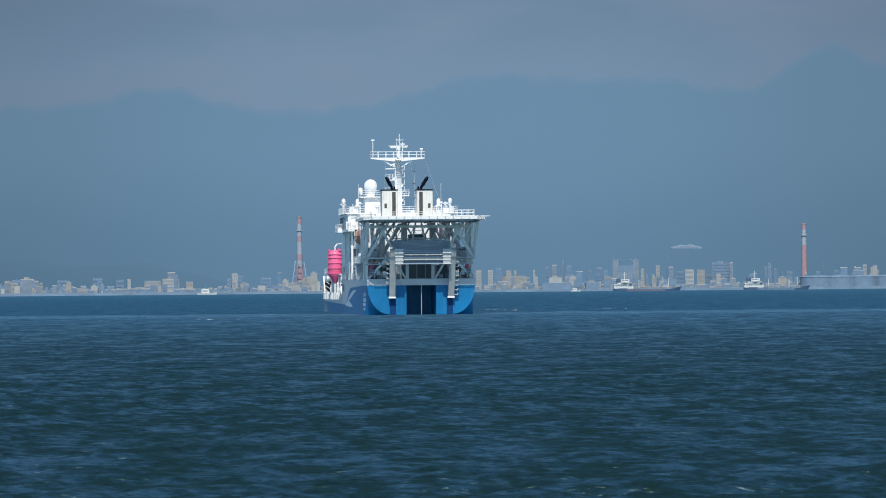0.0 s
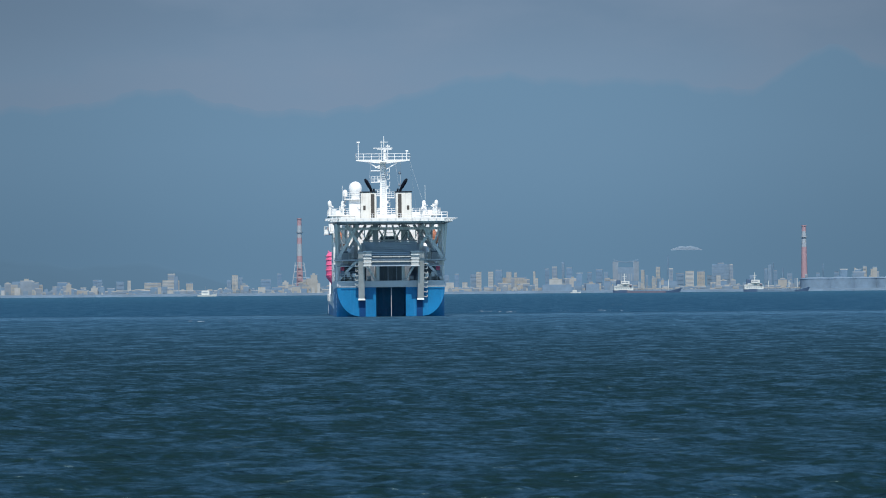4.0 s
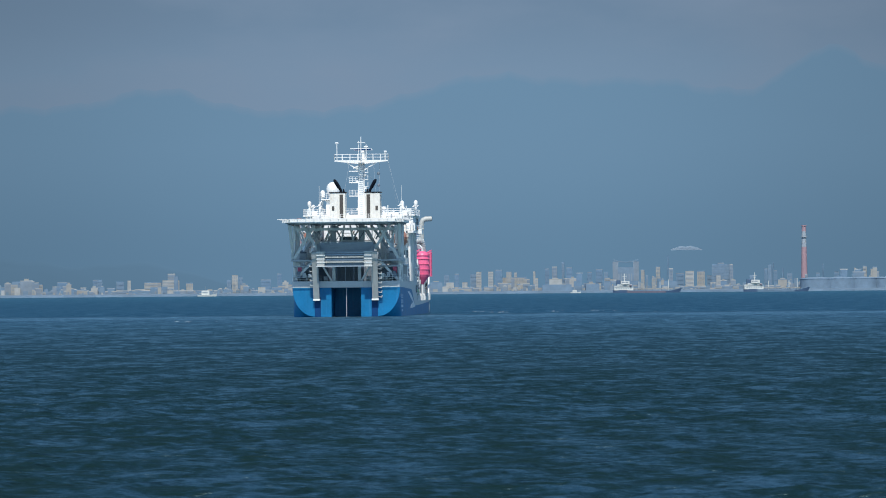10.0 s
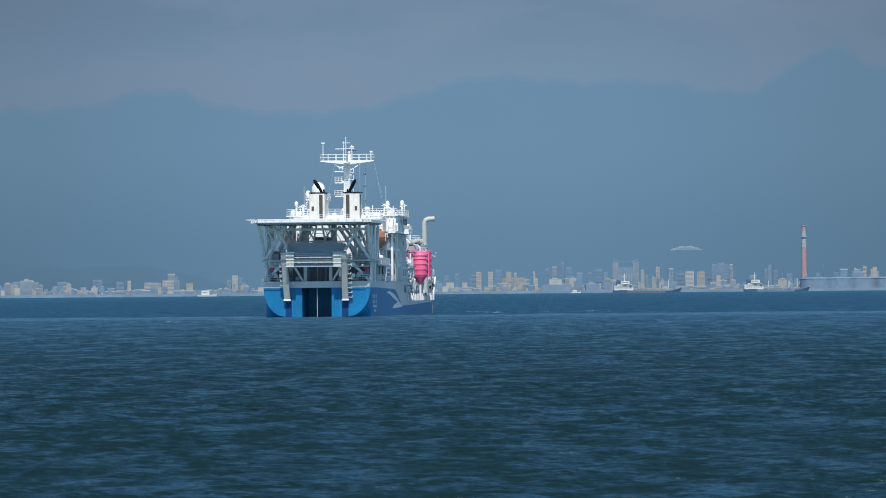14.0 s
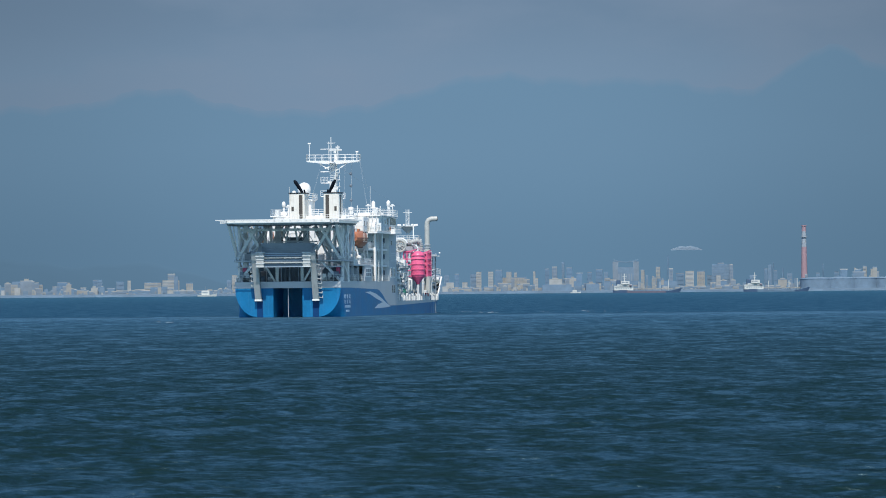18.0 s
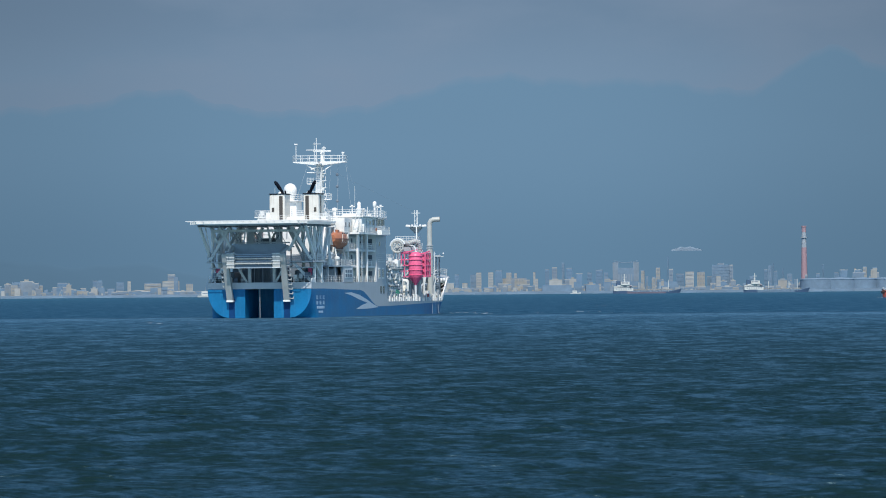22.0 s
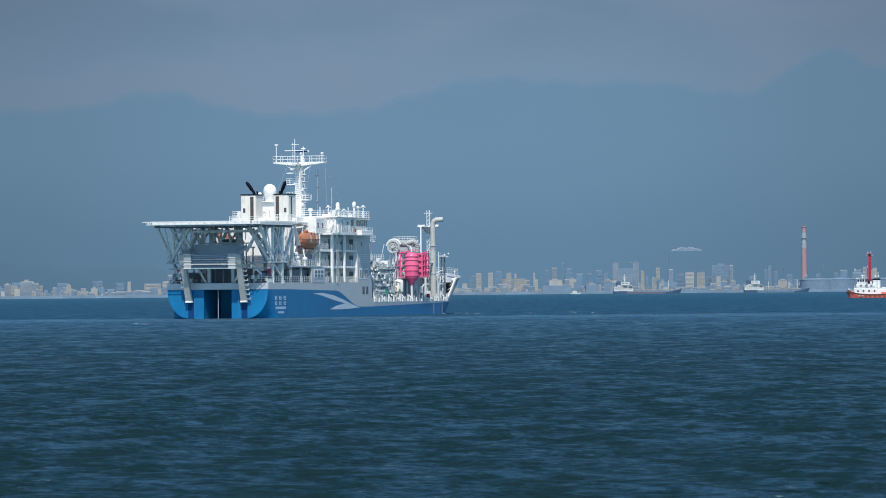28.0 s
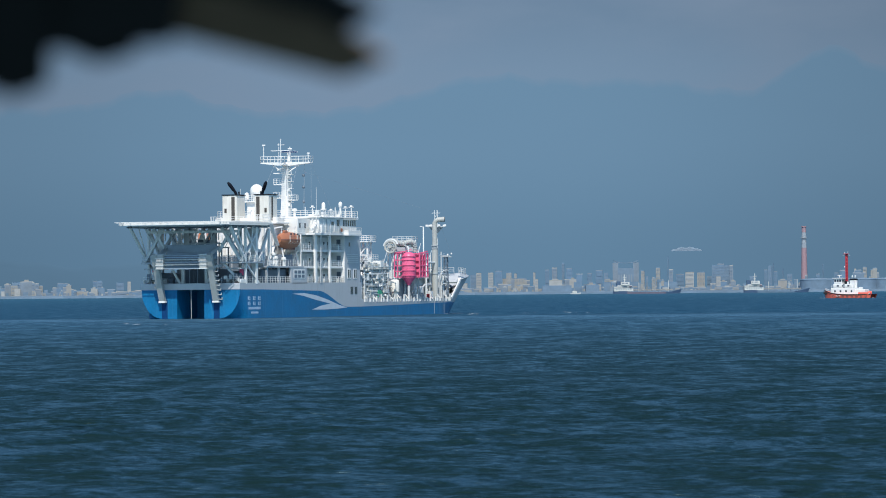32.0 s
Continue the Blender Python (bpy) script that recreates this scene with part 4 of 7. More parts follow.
        for k in range(6):
            part("roof_pipe", tube(bm_new(), (side * (3.0 + k), 37.0 + 2.5 * k, 18.42), (side * (3.0 + k), 37.0 + 2.5 * k, 19.3 + 0.5 * (k % 3)), 0.1, 6), (WHITE, GREY, PALE_GREY)[k % 3], ship)
            part("hatch_cover", box(bm_new(), side * (2.0 + 1.2 * k) - 0.4, side * (2.0 + 1.2 * k) + 0.4, 50.5, 51.6, 18.42, 18.8 + 0.2 * (k % 2), 0.05), (PALE_GREY, WHITE)[k % 2], ship)
        part("wall_locker", box(bm_new(), side * 10.0 - 0.25, side * 10.0 + 0.25, 37.0, 38.0, 15.4, 16.9, 0.05), WHITE, ship)
        wing = part("bridge_wing", box(bm_new(), side * 10.85 - 0.06, side * 10.85 + 0.06, 48.8, 55.4, 15.1, 15.95, 0.03), WHITE, ship, "white bulwark of the bridge wing")
        for y in (48.8, 55.4):
            part("wing_end", box(bm_new(), side * 10.4 - 0.5, side * 10.4 + 0.5, y - 0.05, y + 0.05, 15.1, 15.95, 0.03), WHITE, wing)
        part("wing_platform", box(bm_new(), side * 10.35 - 0.6, side * 10.35 + 0.6, 48.7, 55.5, 15.0, 15.38, 0.03), WHITE, ship)
        part("wing_top_rail", railing([(side * 10.0, 48.8, 15.95), (side * 10.85, 48.8, 15.95), (side * 10.85, 55.4, 15.95)], 0.6, 2, 1.2, 0.045), WHITE, ship)
        bm = beam(bm_new(), (side * 9.2, 34.3, 15.4), (side * 9.2, 37.7, 18.3), 0.7, 0.12)
        for q in (0.9, 1.0):
            for x in (8.85, 9.55):
                tube(bm, (side * x, 34.3, 15.4 + q), (side * x, 37.7, 18.3 + q), 0.045, 4)
        part("roof_stair", bm, WHITE, ship, "steep outside stair up to the bridge roof")
        for k, y in enumerate((31.0, 32.4, 33.6)):
            part("house_window", box(bm_new(), side * 8.2 - 0.04, side * 8.2 + 0.04, y, y + 0.7, 16.3, 17.2, 0.02), (GLASS, PALE_GREY, GLASS)[k], ship)
        for k in range(3):
            part("aft_house_door", box(bm_new(), side * (2.0 + 2.0 * k) - 0.4, side * (2.0 + 2.0 * k) + 0.4, 30.3, 30.4, 15.5, 17.4, 0.02), (PALE_GREY, GREY, PALE_GREY)[k], ship)
        part("wing_roof_rail", railing([(side * 10.2, 36.4, 18.42), (side * 10.2, 55.2, 18.42)], 1.15, 3, 1.3, 0.05), WHITE, ship)
        part("wing_rail", railing([(side * 8.2, 30.1, 15.4), (side * 8.2, 34.1, 15.4), (side * 10.0, 34.1, 15.4), (side * 10.0, 48.8, 15.4)], 1.1, 3, 1.3, 0.045), WHITE, ship)
        bm = bm_new()
        tube(bm, (side * 9.9, 47.3, 18.3), (side * 9.9, 47.3, 20.3), 0.2, 8)
        lathe(bm, side * 9.9, 47.3, [(0.26, 20.2), (0.36, 20.4), (0.37, 20.9), (0.28, 21.15), (0.05, 21.3)], 14)
        part("satellite_dome", bm, WHITE, ship, "small white satellite dome on a post")
        bm = bm_new()
        tube(bm, (side * 7.5, 44.85, 18.3), (side * 7.5, 44.85, 19.8), 0.16, 8)
        lathe(bm, side * 7.5, 44.85, [(0.55, 19.8), (0.55, 19.95), (0.36, 20.0), (0.36, 20.7), (0.3, 21.0), (0.05, 21.2)], 14)
        part("signal_lantern", bm, WHITE, ship, "white lantern on a post over the bridge")
        for x, y, z in ((7.5, 39.4, 20.4), (9.6, 53.6, 20.6), (9.6, 50.6, 20.4), (7.5, 48.6, 19.9)):
            bm = bm_new()
            tube(bm, (side * x, y, 18.4), (side * x, y, z - 0.2), 0.09, 6)
            tube(bm, (side * (x - 0.5), y, z - 0.25), (side * (x + 0.5), y, z - 0.25), 0.07, 5)
            box(bm, side * x - 0.2, side * x + 0.2, y - 0.2, y + 0.2, z - 0.2, z + 0.1)
            part("roof_floodlight", bm, WHITE, ship)
        part("whip_aerial", tube(bm_new(), (side * 7.6, 41.1, 18.4), (side * 7.6, 41.1, 23.9), 0.035, 5), PALE_GREY, ship)
        bm = bm_new()
        lathe(bm, 0, 0, [(0.36, -0.06), (0.36, 0.06), (0.22, 0.06), (0.22, -0.06), (0.36, -0.06)], 14)
        bmesh.ops.transform(bm, matrix=Matrix.Translation((side * 10.25, 47.0, 16.0)) @ Matrix.Rotation(radians(90), 4, "Y"), verts=bm.verts)
        part("life_ring", bm, ORANGE, ship)
        part("vent_head", lathe(bm_new(), side * 4.5, 38.0, [(0.25, 18.4), (0.25, 19.4), (0.5, 19.5), (0.5, 19.9), (0.1, 20.0)], 10), WHITE, ship)
        part("roof_box", box(bm_new(), side * 8.6 - 0.6, side * 8.6 + 0.6, 40.5, 42.0, 18.4, 19.3, 0.06), WHITE, ship)
        part("roof_box", box(bm_new(), side * 9.2 - 0.4, side * 9.2 + 0.4, 37.4, 38.6, 18.4, 19.6, 0.06), PALE_GREY, ship)
    for k in range(12):
        window(bridge, "y", 1, -9.3 + k * 1.56, 16.5, 1.25, 1.25, 55.22)
    part("bridge_roof", box(bm_new(), -10.3, 10.3, 36.2, 55.6, 18.2, 18.42, 0.04), WHITE, ship)
    part("roof_rail", railing([(-10.2, 36.4, 18.42), (10.2, 36.4, 18.42)], 1.15, 3, 1.3, 0.05), WHITE, ship)
    part("roof_rail", railing([(-10.2, 55.3, 18.42), (10.2, 55.3, 18.42)], 1.15, 3, 1.3, 0.05), WHITE, ship)
    part("roof_locker", box(bm_new(), 4.2, 6.8, 45.5, 48.5, 18.4, 19.0, 0.06), WHITE, ship)
    # aft house below the funnels
    part("engine_casing", box(bm_new(), -5.6, 5.6, 24.4, 30.0, 6.1, 17.0, 0.08), WHITE, ship, "white engine casing")
    for side in (-1, 1):
        for y in (16.4, 19.6):
            part("casing_column", beam(bm_new(), (side * 7.2, y, 6.1), (side * 7.2, y, 16.9), 0.4), WHITE, ship)
        part("casing_brace", beam(bm_new(), (side * 7.2, 16.4, 10.0), (side * 7.2, 19.6, 16.4), 0.25), WHITE, ship)
        for k in range(5):
            part("casing_pipe", tube(bm_new(), (side * (2.2 + k), 24.1, 6.1), (side * (2.2 + k), 24.1, 12.0 + (k % 3) * 1.5), 0.16, 7), (GREY, PALE_GREY)[k % 2], ship)
            part("casing_vent", box(bm_new(), side * 5.6 - 0.1, side * 5.6 + 0.1, 24.8 + k * 0.9, 25.4 + k * 0.9, 10.2 + (k % 2) * 2.4, 11.6 + (k % 2) * 2.4, 0.03), DARK_GREY, ship)
    # dark panel added so that the lower casing wall reads dark
    part("casing_dark_panel", box(bm_new(), -8.4, 8.4, 24.0, 24.38, 6.1, 11.2, 0.04), DARK_GREY, ship)
    part("funnel_deck", box(bm_new(), -6.7, 6.7, 24.2, 30.0, 17.0, 17.3, 0.04), WHITE, ship)
    part("funnel_deck_rail", railing([(-6.4, 24.5, 17.3), (6.4, 24.5, 17.3)], 1.1, 3, 1.3, 0.045), WHITE, ship)
    for side in (-1, 1):
        part("funnel_deck_rail", railing([(side * 6.5, 24.5, 17.3), (side * 6.5, 29.5, 17.3)], 1.1, 3, 1.3, 0.045), WHITE, ship)
        x0, x1 = (1.75, 4.6)
        lo, hi = sorted((side * x0, side * x1))
        fun = part("funnel", box(bm_new(), lo, hi, 25.4, 29.4, 17.3, 22.3, 0.1), FUNNEL_WHITE, ship, "white box funnel with a dark slot")
        part("slot", box(bm_new(), side * 2.45 - 0.32, side * 2.45 + 0.32, 25.32, 25.42, 17.6, 22.0), DARK_SLOT, fun, "dark vertical exhaust slot")
        part("cap", box(bm_new(), lo - 0.12, hi + 0.12, 25.25, 29.55, 22.3, 22.46, 0.05), BLACK, fun, "black funnel cap")
        part("vent", box(bm_new(), side * 3.95 - 0.22, side * 3.95 + 0.22, 25.34, 25.42, 19.1, 19.9, 0.02), DARK_SLOT, fun)
        part("side_slot", box(bm_new(), side * 4.6 - 0.03 * side, side * 4.64, 26.6, 27.3, 17.6, 22.0), DARK_SLOT, fun)
        bm = bent(bm_new(), [(side * 2.55, 27.2, 22.4), (side * 2.7, 27.1, 22.9), (side * 3.05, 26.8, 23.5)], 0.26, 12)
        bent(bm, [(side * 2.95, 26.9, 23.3), (side * 3.35, 26.55, 24.0), (side * 3.6, 26.35, 24.4)], 0.33, 12)
        tube(bm, (side * 3.6, 26.35, 24.38), (side * 3.78, 26.2, 24.7), 0.3, 12, 0.2)
        tube(bm, (side * 2.1, 27.6, 22.4), (side * 2.2, 27.5, 23.0), 0.16, 8)
        part("exhaust_pipe", bm, BLACK, fun, "black curved exhaust pipe")
        # lifeboat and its davit
        bm = bm_new()
        n, rings = 12, []
        for i in range(13):
            u = i / 12 * 2 - 1
            k = math.sqrt(max(0.1, 1 - abs(u) ** 3.4))
            rings.append([bm.verts.new((side * 8.2 + 1.35 * k * math.cos(a) * (0.9 if math.sin(a) > 0 else 1), 25.7 + 4.35 * u, 14.05 + (1.62 * k if math.sin(a) < 0 else 1.42 * k ** 0.6) * math.sin(a))) for a in (j * math.tau / n for j in range(n))])
        for a, b in zip(rings, rings[1:]):
            for j in range(n):
                bm.faces.new((a[j], a[(j + 1) % n], b[(j + 1) % n], b[j])).smooth = True
        bm.faces.new(rings[0])
        bm.faces.new(rings[-1][::-1])
        boat = part("lifeboat", bm, ORANGE, ship, "enclosed orange lifeboat in its davit")
        bm = prism(bm_new(), [(side * 8.2 + 1.4 * q * math.sqrt(max(0.1, 1 - abs(u) ** 3.4)), 25.7 + 4.35 * u) for q, us in ((1, range(-6, 7)), (-1, range(6, -7, -1))) for u in (v / 6 for v in us)], 13.98, 14.14)
        part("rubbing_strake", bm, SHIP_RED, boat)
        for y in (24.0, 25.6, 27.2):
            part("boat_window", box(bm_new(), side * 8.2 + side * 1.1, side * 8.2 + side * 1.22, y, y + 0.5, 14.95, 15.25), GLASS, boat)
        bm = bm_new()
        for k in range(9):
            u0, u1 = -0.8 + k * 0.18, -0.8 + (k + 1) * 0.18
            za, zb = (13.55, 13.35) if k % 2 else (13.35, 13.55)
            tube(bm, (side * 8.2 + side * 1.36, 25.7 + 4.35 * u0, za), (side * 8.2 + side * 1.36, 25.7 + 4.35 * u1, zb), 0.014, 4)
        part("lifeline", bm, WHITE, boat)
        for u in (-0.72, 0.72):
            part("lifting_hook", box(bm_new(), side * 8.2 - 0.12, side * 8.2 + 0.12, 25.7 + 4.35 * u - 0.15, 25.7 + 4.35 * u + 0.15, 15.2, 15.65, 0.03), PALE_GREY, boat)
        part("skeg", box(bm_new(), side * 8.2 - 0.1, side * 8.2 + 0.1, 22.6, 28.8, 12.3, 12.65, 0.03), SHIP_RED, boat)
        part("canopy_hatch", box(bm_new(), side * 8.2 - 0.5, side * 8.2 + 0.5, 23.0, 24.4, 15.2, 15.75, 0.12), ORANGE, boat)
        for y in (23.4, 26.8):
            part("boat_band", box(bm_new(), side * 9.5 - 0.06, side * 9.5 + 0.06, y, y + 0.07, 13.6, 14.9, 0.02), FUNNEL_WHITE, boat)
        for y in (22.6, 28.9):
            bm = bm_new()
            beam(bm, (side * 6.1, y, 9.2), (side * 6.9, y, 16.2), 0.3)
            beam(bm, (side * 6.9, y, 16.2), (side * 8.4, y, 16.4), 0.26)
            beam(bm, (side * 8.9, y, 9.3), (side * 8.2, y, 12.6), 0.2)
            tube(bm, (side * 8.2, y, 16.3), (side * 8.2, y, 15.2), 0.05, 5)
            part("davit", bm, WHITE, ship, "raking white lifeboat davit")
        part("boat_deck", box(bm_new(), side * 8.3 - 1.2, side * 8.3 + 1.2, 12.5, 30.0, 9.0, 9.3, 0.03), HULL_GREY, ship)
        part("boat_deck_rail", railing([(side * 9.4, 13.0, 9.3), (side * 9.4, 30.0, 9.3)], 1.1, 3, 1.2, 0.045), WHITE, ship)
        for y in (13.0, 18.5, 24.0):
            part("boat_deck_post", beam(bm_new(), (side * 9.2, y, 6.1), (side * 9.2, y, 9.1), 0.35), HULL_GREY, ship)
        for k, (y, x, z) in enumerate(((13.4, 8.4, 11.2), (15.2, 7.6, 10.9), (17.6, 8.6, 11.6), (20.8, 7.7, 11.0), (22.0, 8.8, 10.8))):
            bm = lathe(bm_new(), side * x, y, [(0.22, 9.3), (0.22, z - 0.5), (0.48, z - 0.35), (0.48, z), (0.12, z + 0.15)], 10)
            part("deck_ventilator", bm, WHITE, ship)
            part("deck_locker", box(bm_new(), side * (x - 0.8) - 0.45, side * (x - 0.8) + 0.45, y + 0.5, y + 1.4, 9.3, 10.2 + 0.25 * (k % 3), 0.05), (WHITE, PALE_GREY)[k % 2], ship)
        for k in range(4):
            part("liferaft_canister", lathe(bm_new(), side * 8.9, 14.2 + k * 1.3, [(0.32, 9.3), (0.36, 9.6), (0.36, 10.1), (0.3, 10.3)], 10), WHITE, ship)


def build_mast():
    """Main mast with its cross-tree, the big dome beside it, ladders, aerials."""
    house = part("mast_house", box(bm_new(), -6.4, -3.6, 41.4, 45.4, 18.4, 21.3, 0.06), WHITE, ship, "white house below the dome")
    part("dome_platform", box(bm_new(), -7.3, -3.2, 40.8, 45.6, 21.3, 21.5, 0.03), WHITE, ship)
    part("dome_rail", railing([(-3.2, 45.5, 21.5), (-3.2, 40.9, 21.5), (-7.3, 40.9, 21.5), (-7.3, 45.5, 21.5)], 1.1, 3, 1.0, 0.05), WHITE, ship)
    bm = bm_new()
    lathe(bm, -5.2, 43.2, [(0.8, 21.5), (0.8, 22.1), (1.05, 22.5), (1.2, 23.0), (1.23, 23.45), (1.13, 23.95), (0.88, 24.35), (0.47, 24.62), (0.05, 24.72)], 24)
    part("radome", bm, WHITE, ship, "large white satellite dome")
    bm = lathe(bm_new(), -7.1, 43.0, [(0.12, 20.8), (0.12, 21.9), (0.42, 22.0), (0.45, 22.7), (0.34, 23.05), (0.05, 23.2)], 14)
    part("dome_cabinet", bm, WHITE, ship, "small white aerial capsule beside the dome")
    bm = bm_new()

    def taper(lo, hi):
        a = [bm.verts.new(q) for q in lo]
        b = [bm.verts.new(q) for q in hi]
        bm.faces.new(a[::-1])
        bm.faces.new(b)
        for k in range(4):
            bm.faces.new((a[k], a[(k + 1) % 4], b[(k + 1) % 4], b[k]))

    taper([(-0.7, 43.9, 18.4), (0.7, 43.9, 18.4), (0.7, 45.9, 18.4), (-0.7, 45.9, 18.4)], [(-0.6, 44.2, 23.6), (0.6, 44.2, 23.6), (0.6, 45.9, 23.6), (-0.6, 45.9, 23.6)])
    mast = part("mast_column", bm, WHITE, ship, "tapering white box mast")
    bm = bm_new()
    taper([(-0.6, 44.2, 23.6), (0.6, 44.2, 23.6), (0.6, 45.9, 23.6), (-0.6, 45.9, 23.6)], [(-0.55, 44.5, 28.1), (0.55, 44.5, 28.1), (0.55, 45.9, 28.1), (-0.55, 45.9, 28.1)])
    part("mast_head", bm, PALE_GREY, mast, "pale grey upper mast")
    for z in (20.0, 21.2, 22.5, 23.8, 25.1, 26.4):
        part("step_bracket", box(bm_new(), 0.6, 1.25, 44.6, 45.8, z, z + 0.1), WHITE, mast)
        part("step_rail", tube(bm_new(), (1.2, 44.6, z + 0.1), (1.2, 44.6, z + 0.9), 0.05, 4), WHITE, mast)
    part("lamp_arm", beam(bm_new(), (-0.5, 44.4, 27.6), (-1.5, 44.4, 27.3), 0.25), WHITE, mast)
    bm = bm_new()
    for s in (-1, 1):
        p = [(s * 0.2, 44.4), (s * 5.0, 44.7), (s * 5.0, 46.0), (s * 0.2, 46.3)]
        lo = [bm.verts.new((x, y, 28.0 if abs(x) < 1 else 28.55)) for x, y in p]
        hi = [bm.verts.new((x, y, 28.75)) for x, y in p]
        bm.faces.new(lo)
        bm.faces.new(hi)
        for i in range(4):
            bm.faces.new((lo[i], lo[(i + 1) % 4], hi[(i + 1) % 4], hi[i]))
    part("cross_tree", bm, WHITE, mast, "white cross-tree platform tapering to its ends")
    part("cross_tree_rail", railing([(-5.0, 44.7, 28.75), (5.0, 44.7, 28.75), (5.0, 46.0, 28.75), (-5.0, 46.0, 28.75), (-5.0, 44.7, 28.75)], 1.1, 2, 1.4, 0.05), WHITE, mast)
    for p, q, r in (((0.1, 42.2, 28.4), (0.1, 42.2, 33.0), 0.07), ((-0.35, 42.4, 28.4), (-0.35, 42.4, 32.2), 0.06), ((0.9, 44.8, 28.7), (0.9, 44.8, 31.6), 0.08), ((-1.9, 42.3, 30.8), (1.7, 42.3, 30.8), 0.07), ((-0.6, 42.2, 31.9), (0.9, 42.2, 31.9), 0.05), ((0.5, 44.8, 31.2), (1.3, 44.8, 31.2), 0.12),
                    ((-4.55, 45.2, 28.7), (-4.55, 45.2, 31.9), 0.07), ((4.4, 45.2, 28.7), (4.4, 45.2, 30.4), 0.09), ((4.2, 45.2, 30.3), (4.7, 45.2, 30.3), 0.16)):
        part("aerial", tube(bm_new(), p, q, r, 6), WHITE, mast)
    part("wind_gauge", box(bm_new(), -4.85, -4.25, 45.05, 45.35, 31.85, 32.1, 0.04), WHITE, mast)
    part("aerial_bracket", box(bm_new(), -0.6, 0.6, 41.9, 44.5, 28.2, 28.42, 0.03), WHITE, mast)
    part("radar_pedestal", lathe(bm_new(), 0.3, 45.7, [(0.42, 28.7), (0.3, 29.0), (0.26, 30.1), (0.4, 30.2), (0.36, 30.45)], 12), WHITE, mast)
    for s in (-1, 1):
        part("mast_brace", beam(bm_new(), (s * 0.5, 44.9, 26.9), (s * 2.6, 44.9, 28.2), 0.18), WHITE, mast)
    for k, z in enumerate((19.4, 20.6, 22.2, 23.3, 24.6, 25.7, 27.0)):
        part("mast_fitting", box(bm_new(), (0.58 if k % 2 else -0.95), (0.95 if k % 2 else -0.58), 44.3, 44.9, z, z + 0.45, 0.04), (PALE_GREY, WHITE, GREY)[k % 3], mast)
    part("mast_conduit", beam(bm_new(), (0.42, 44.05, 18.5), (0.42, 44.42, 28.0), 0.14), GREY, mast)
    for x, z in ((-1.35, 26.6), (-1.3, 24.5), (-1.35, 22.0), (1.2, 21.6)):
        part("mast_platform", box(bm_new(), x - 0.95, x + 0.85, 44.3, 45.8, z, z + 0.16, 0.02), WHITE, mast)
        if z != 26.6:
            part("platform_rail", railing([(x - 0.95, 44.3, z + 0.16), (x + 0.85, 44.3, z + 0.16), (x + 0.85, 45.8, z + 0.16)], 1.0, 3, 0.6, 0.045), WHITE, mast)
    bm = bm_new()
    for k in range(24):
        tube(bm, (-0.35, 43.5, 18.8 + k * 0.4), (0.35, 43.5, 18.8 + k * 0.4), 0.04, 4)
    for x in (-0.35, 0.35):
        tube(bm, (x, 43.5, 18.5), (x, 44.3, 28.2), 0.05, 4)
    tagged(part("mast_ladder", bm, WHITE, mast), kind="stuff")
    for z in (21.4, 24.1, 26.3):
        bm = ball(bm_new(), (3.1, 46.0, z), 0.3, 10)
        part("signal_ball", bm, DARK_GREY, ship, "black round day signal on the halyard")
    part("halyard", tube(bm_new(), (3.1, 46.0, 18.5), (3.3, 46.0, 28.6), 0.03, 4), GREY, ship)


def build_scanner():
    """The turning radar scanner on the mast: white before, blue behind."""
    bm = box(bm_new(), -1.8, 1.8, -0.14, 0.16, -0.16, 0.16, 0.05)
    box(bm, -0.3, 0.3, -0.2, 0.2, -0.3, -0.12, 0.03)
    ob = part("radar_scanner", bm, WHITE, ship, "white radar scanner bar with a blue back")
    part("back_panel", box(bm_new(), -1.7, 1.7, 0.17, 0.2, -0.13, 0.13, 0.01), DEEP_BLUE, ob, "blue back of the scanner")
    ob.matrix_basis = pose(0.3, 45.7, 30.7)
    return ob


def build_rigging():
    """Thin stays from the cross-tree and wires on the foredeck."""
    for p, q in (((4.9, 45.3, 28.7), (7.8, 38.0, 18.5)), ((4.9, 45.3, 28.7), (6.5, 53.0, 18.5)),
                 ((0.5, 45.6, 27.8), (0.75, 123.0, 20.4)), ((0.75, 123.2, 20.4), (0.4, 136.0, 8.6)), ((-2.2, 45.3, 28.7), (-3.4, 36.6, 18.5)), ((2.2, 45.3, 28.7), (3.4, 36.6, 18.5))):
        part("stay_wire", tube(bm_new(), p, q, 0.012, 4), GREY, ship)


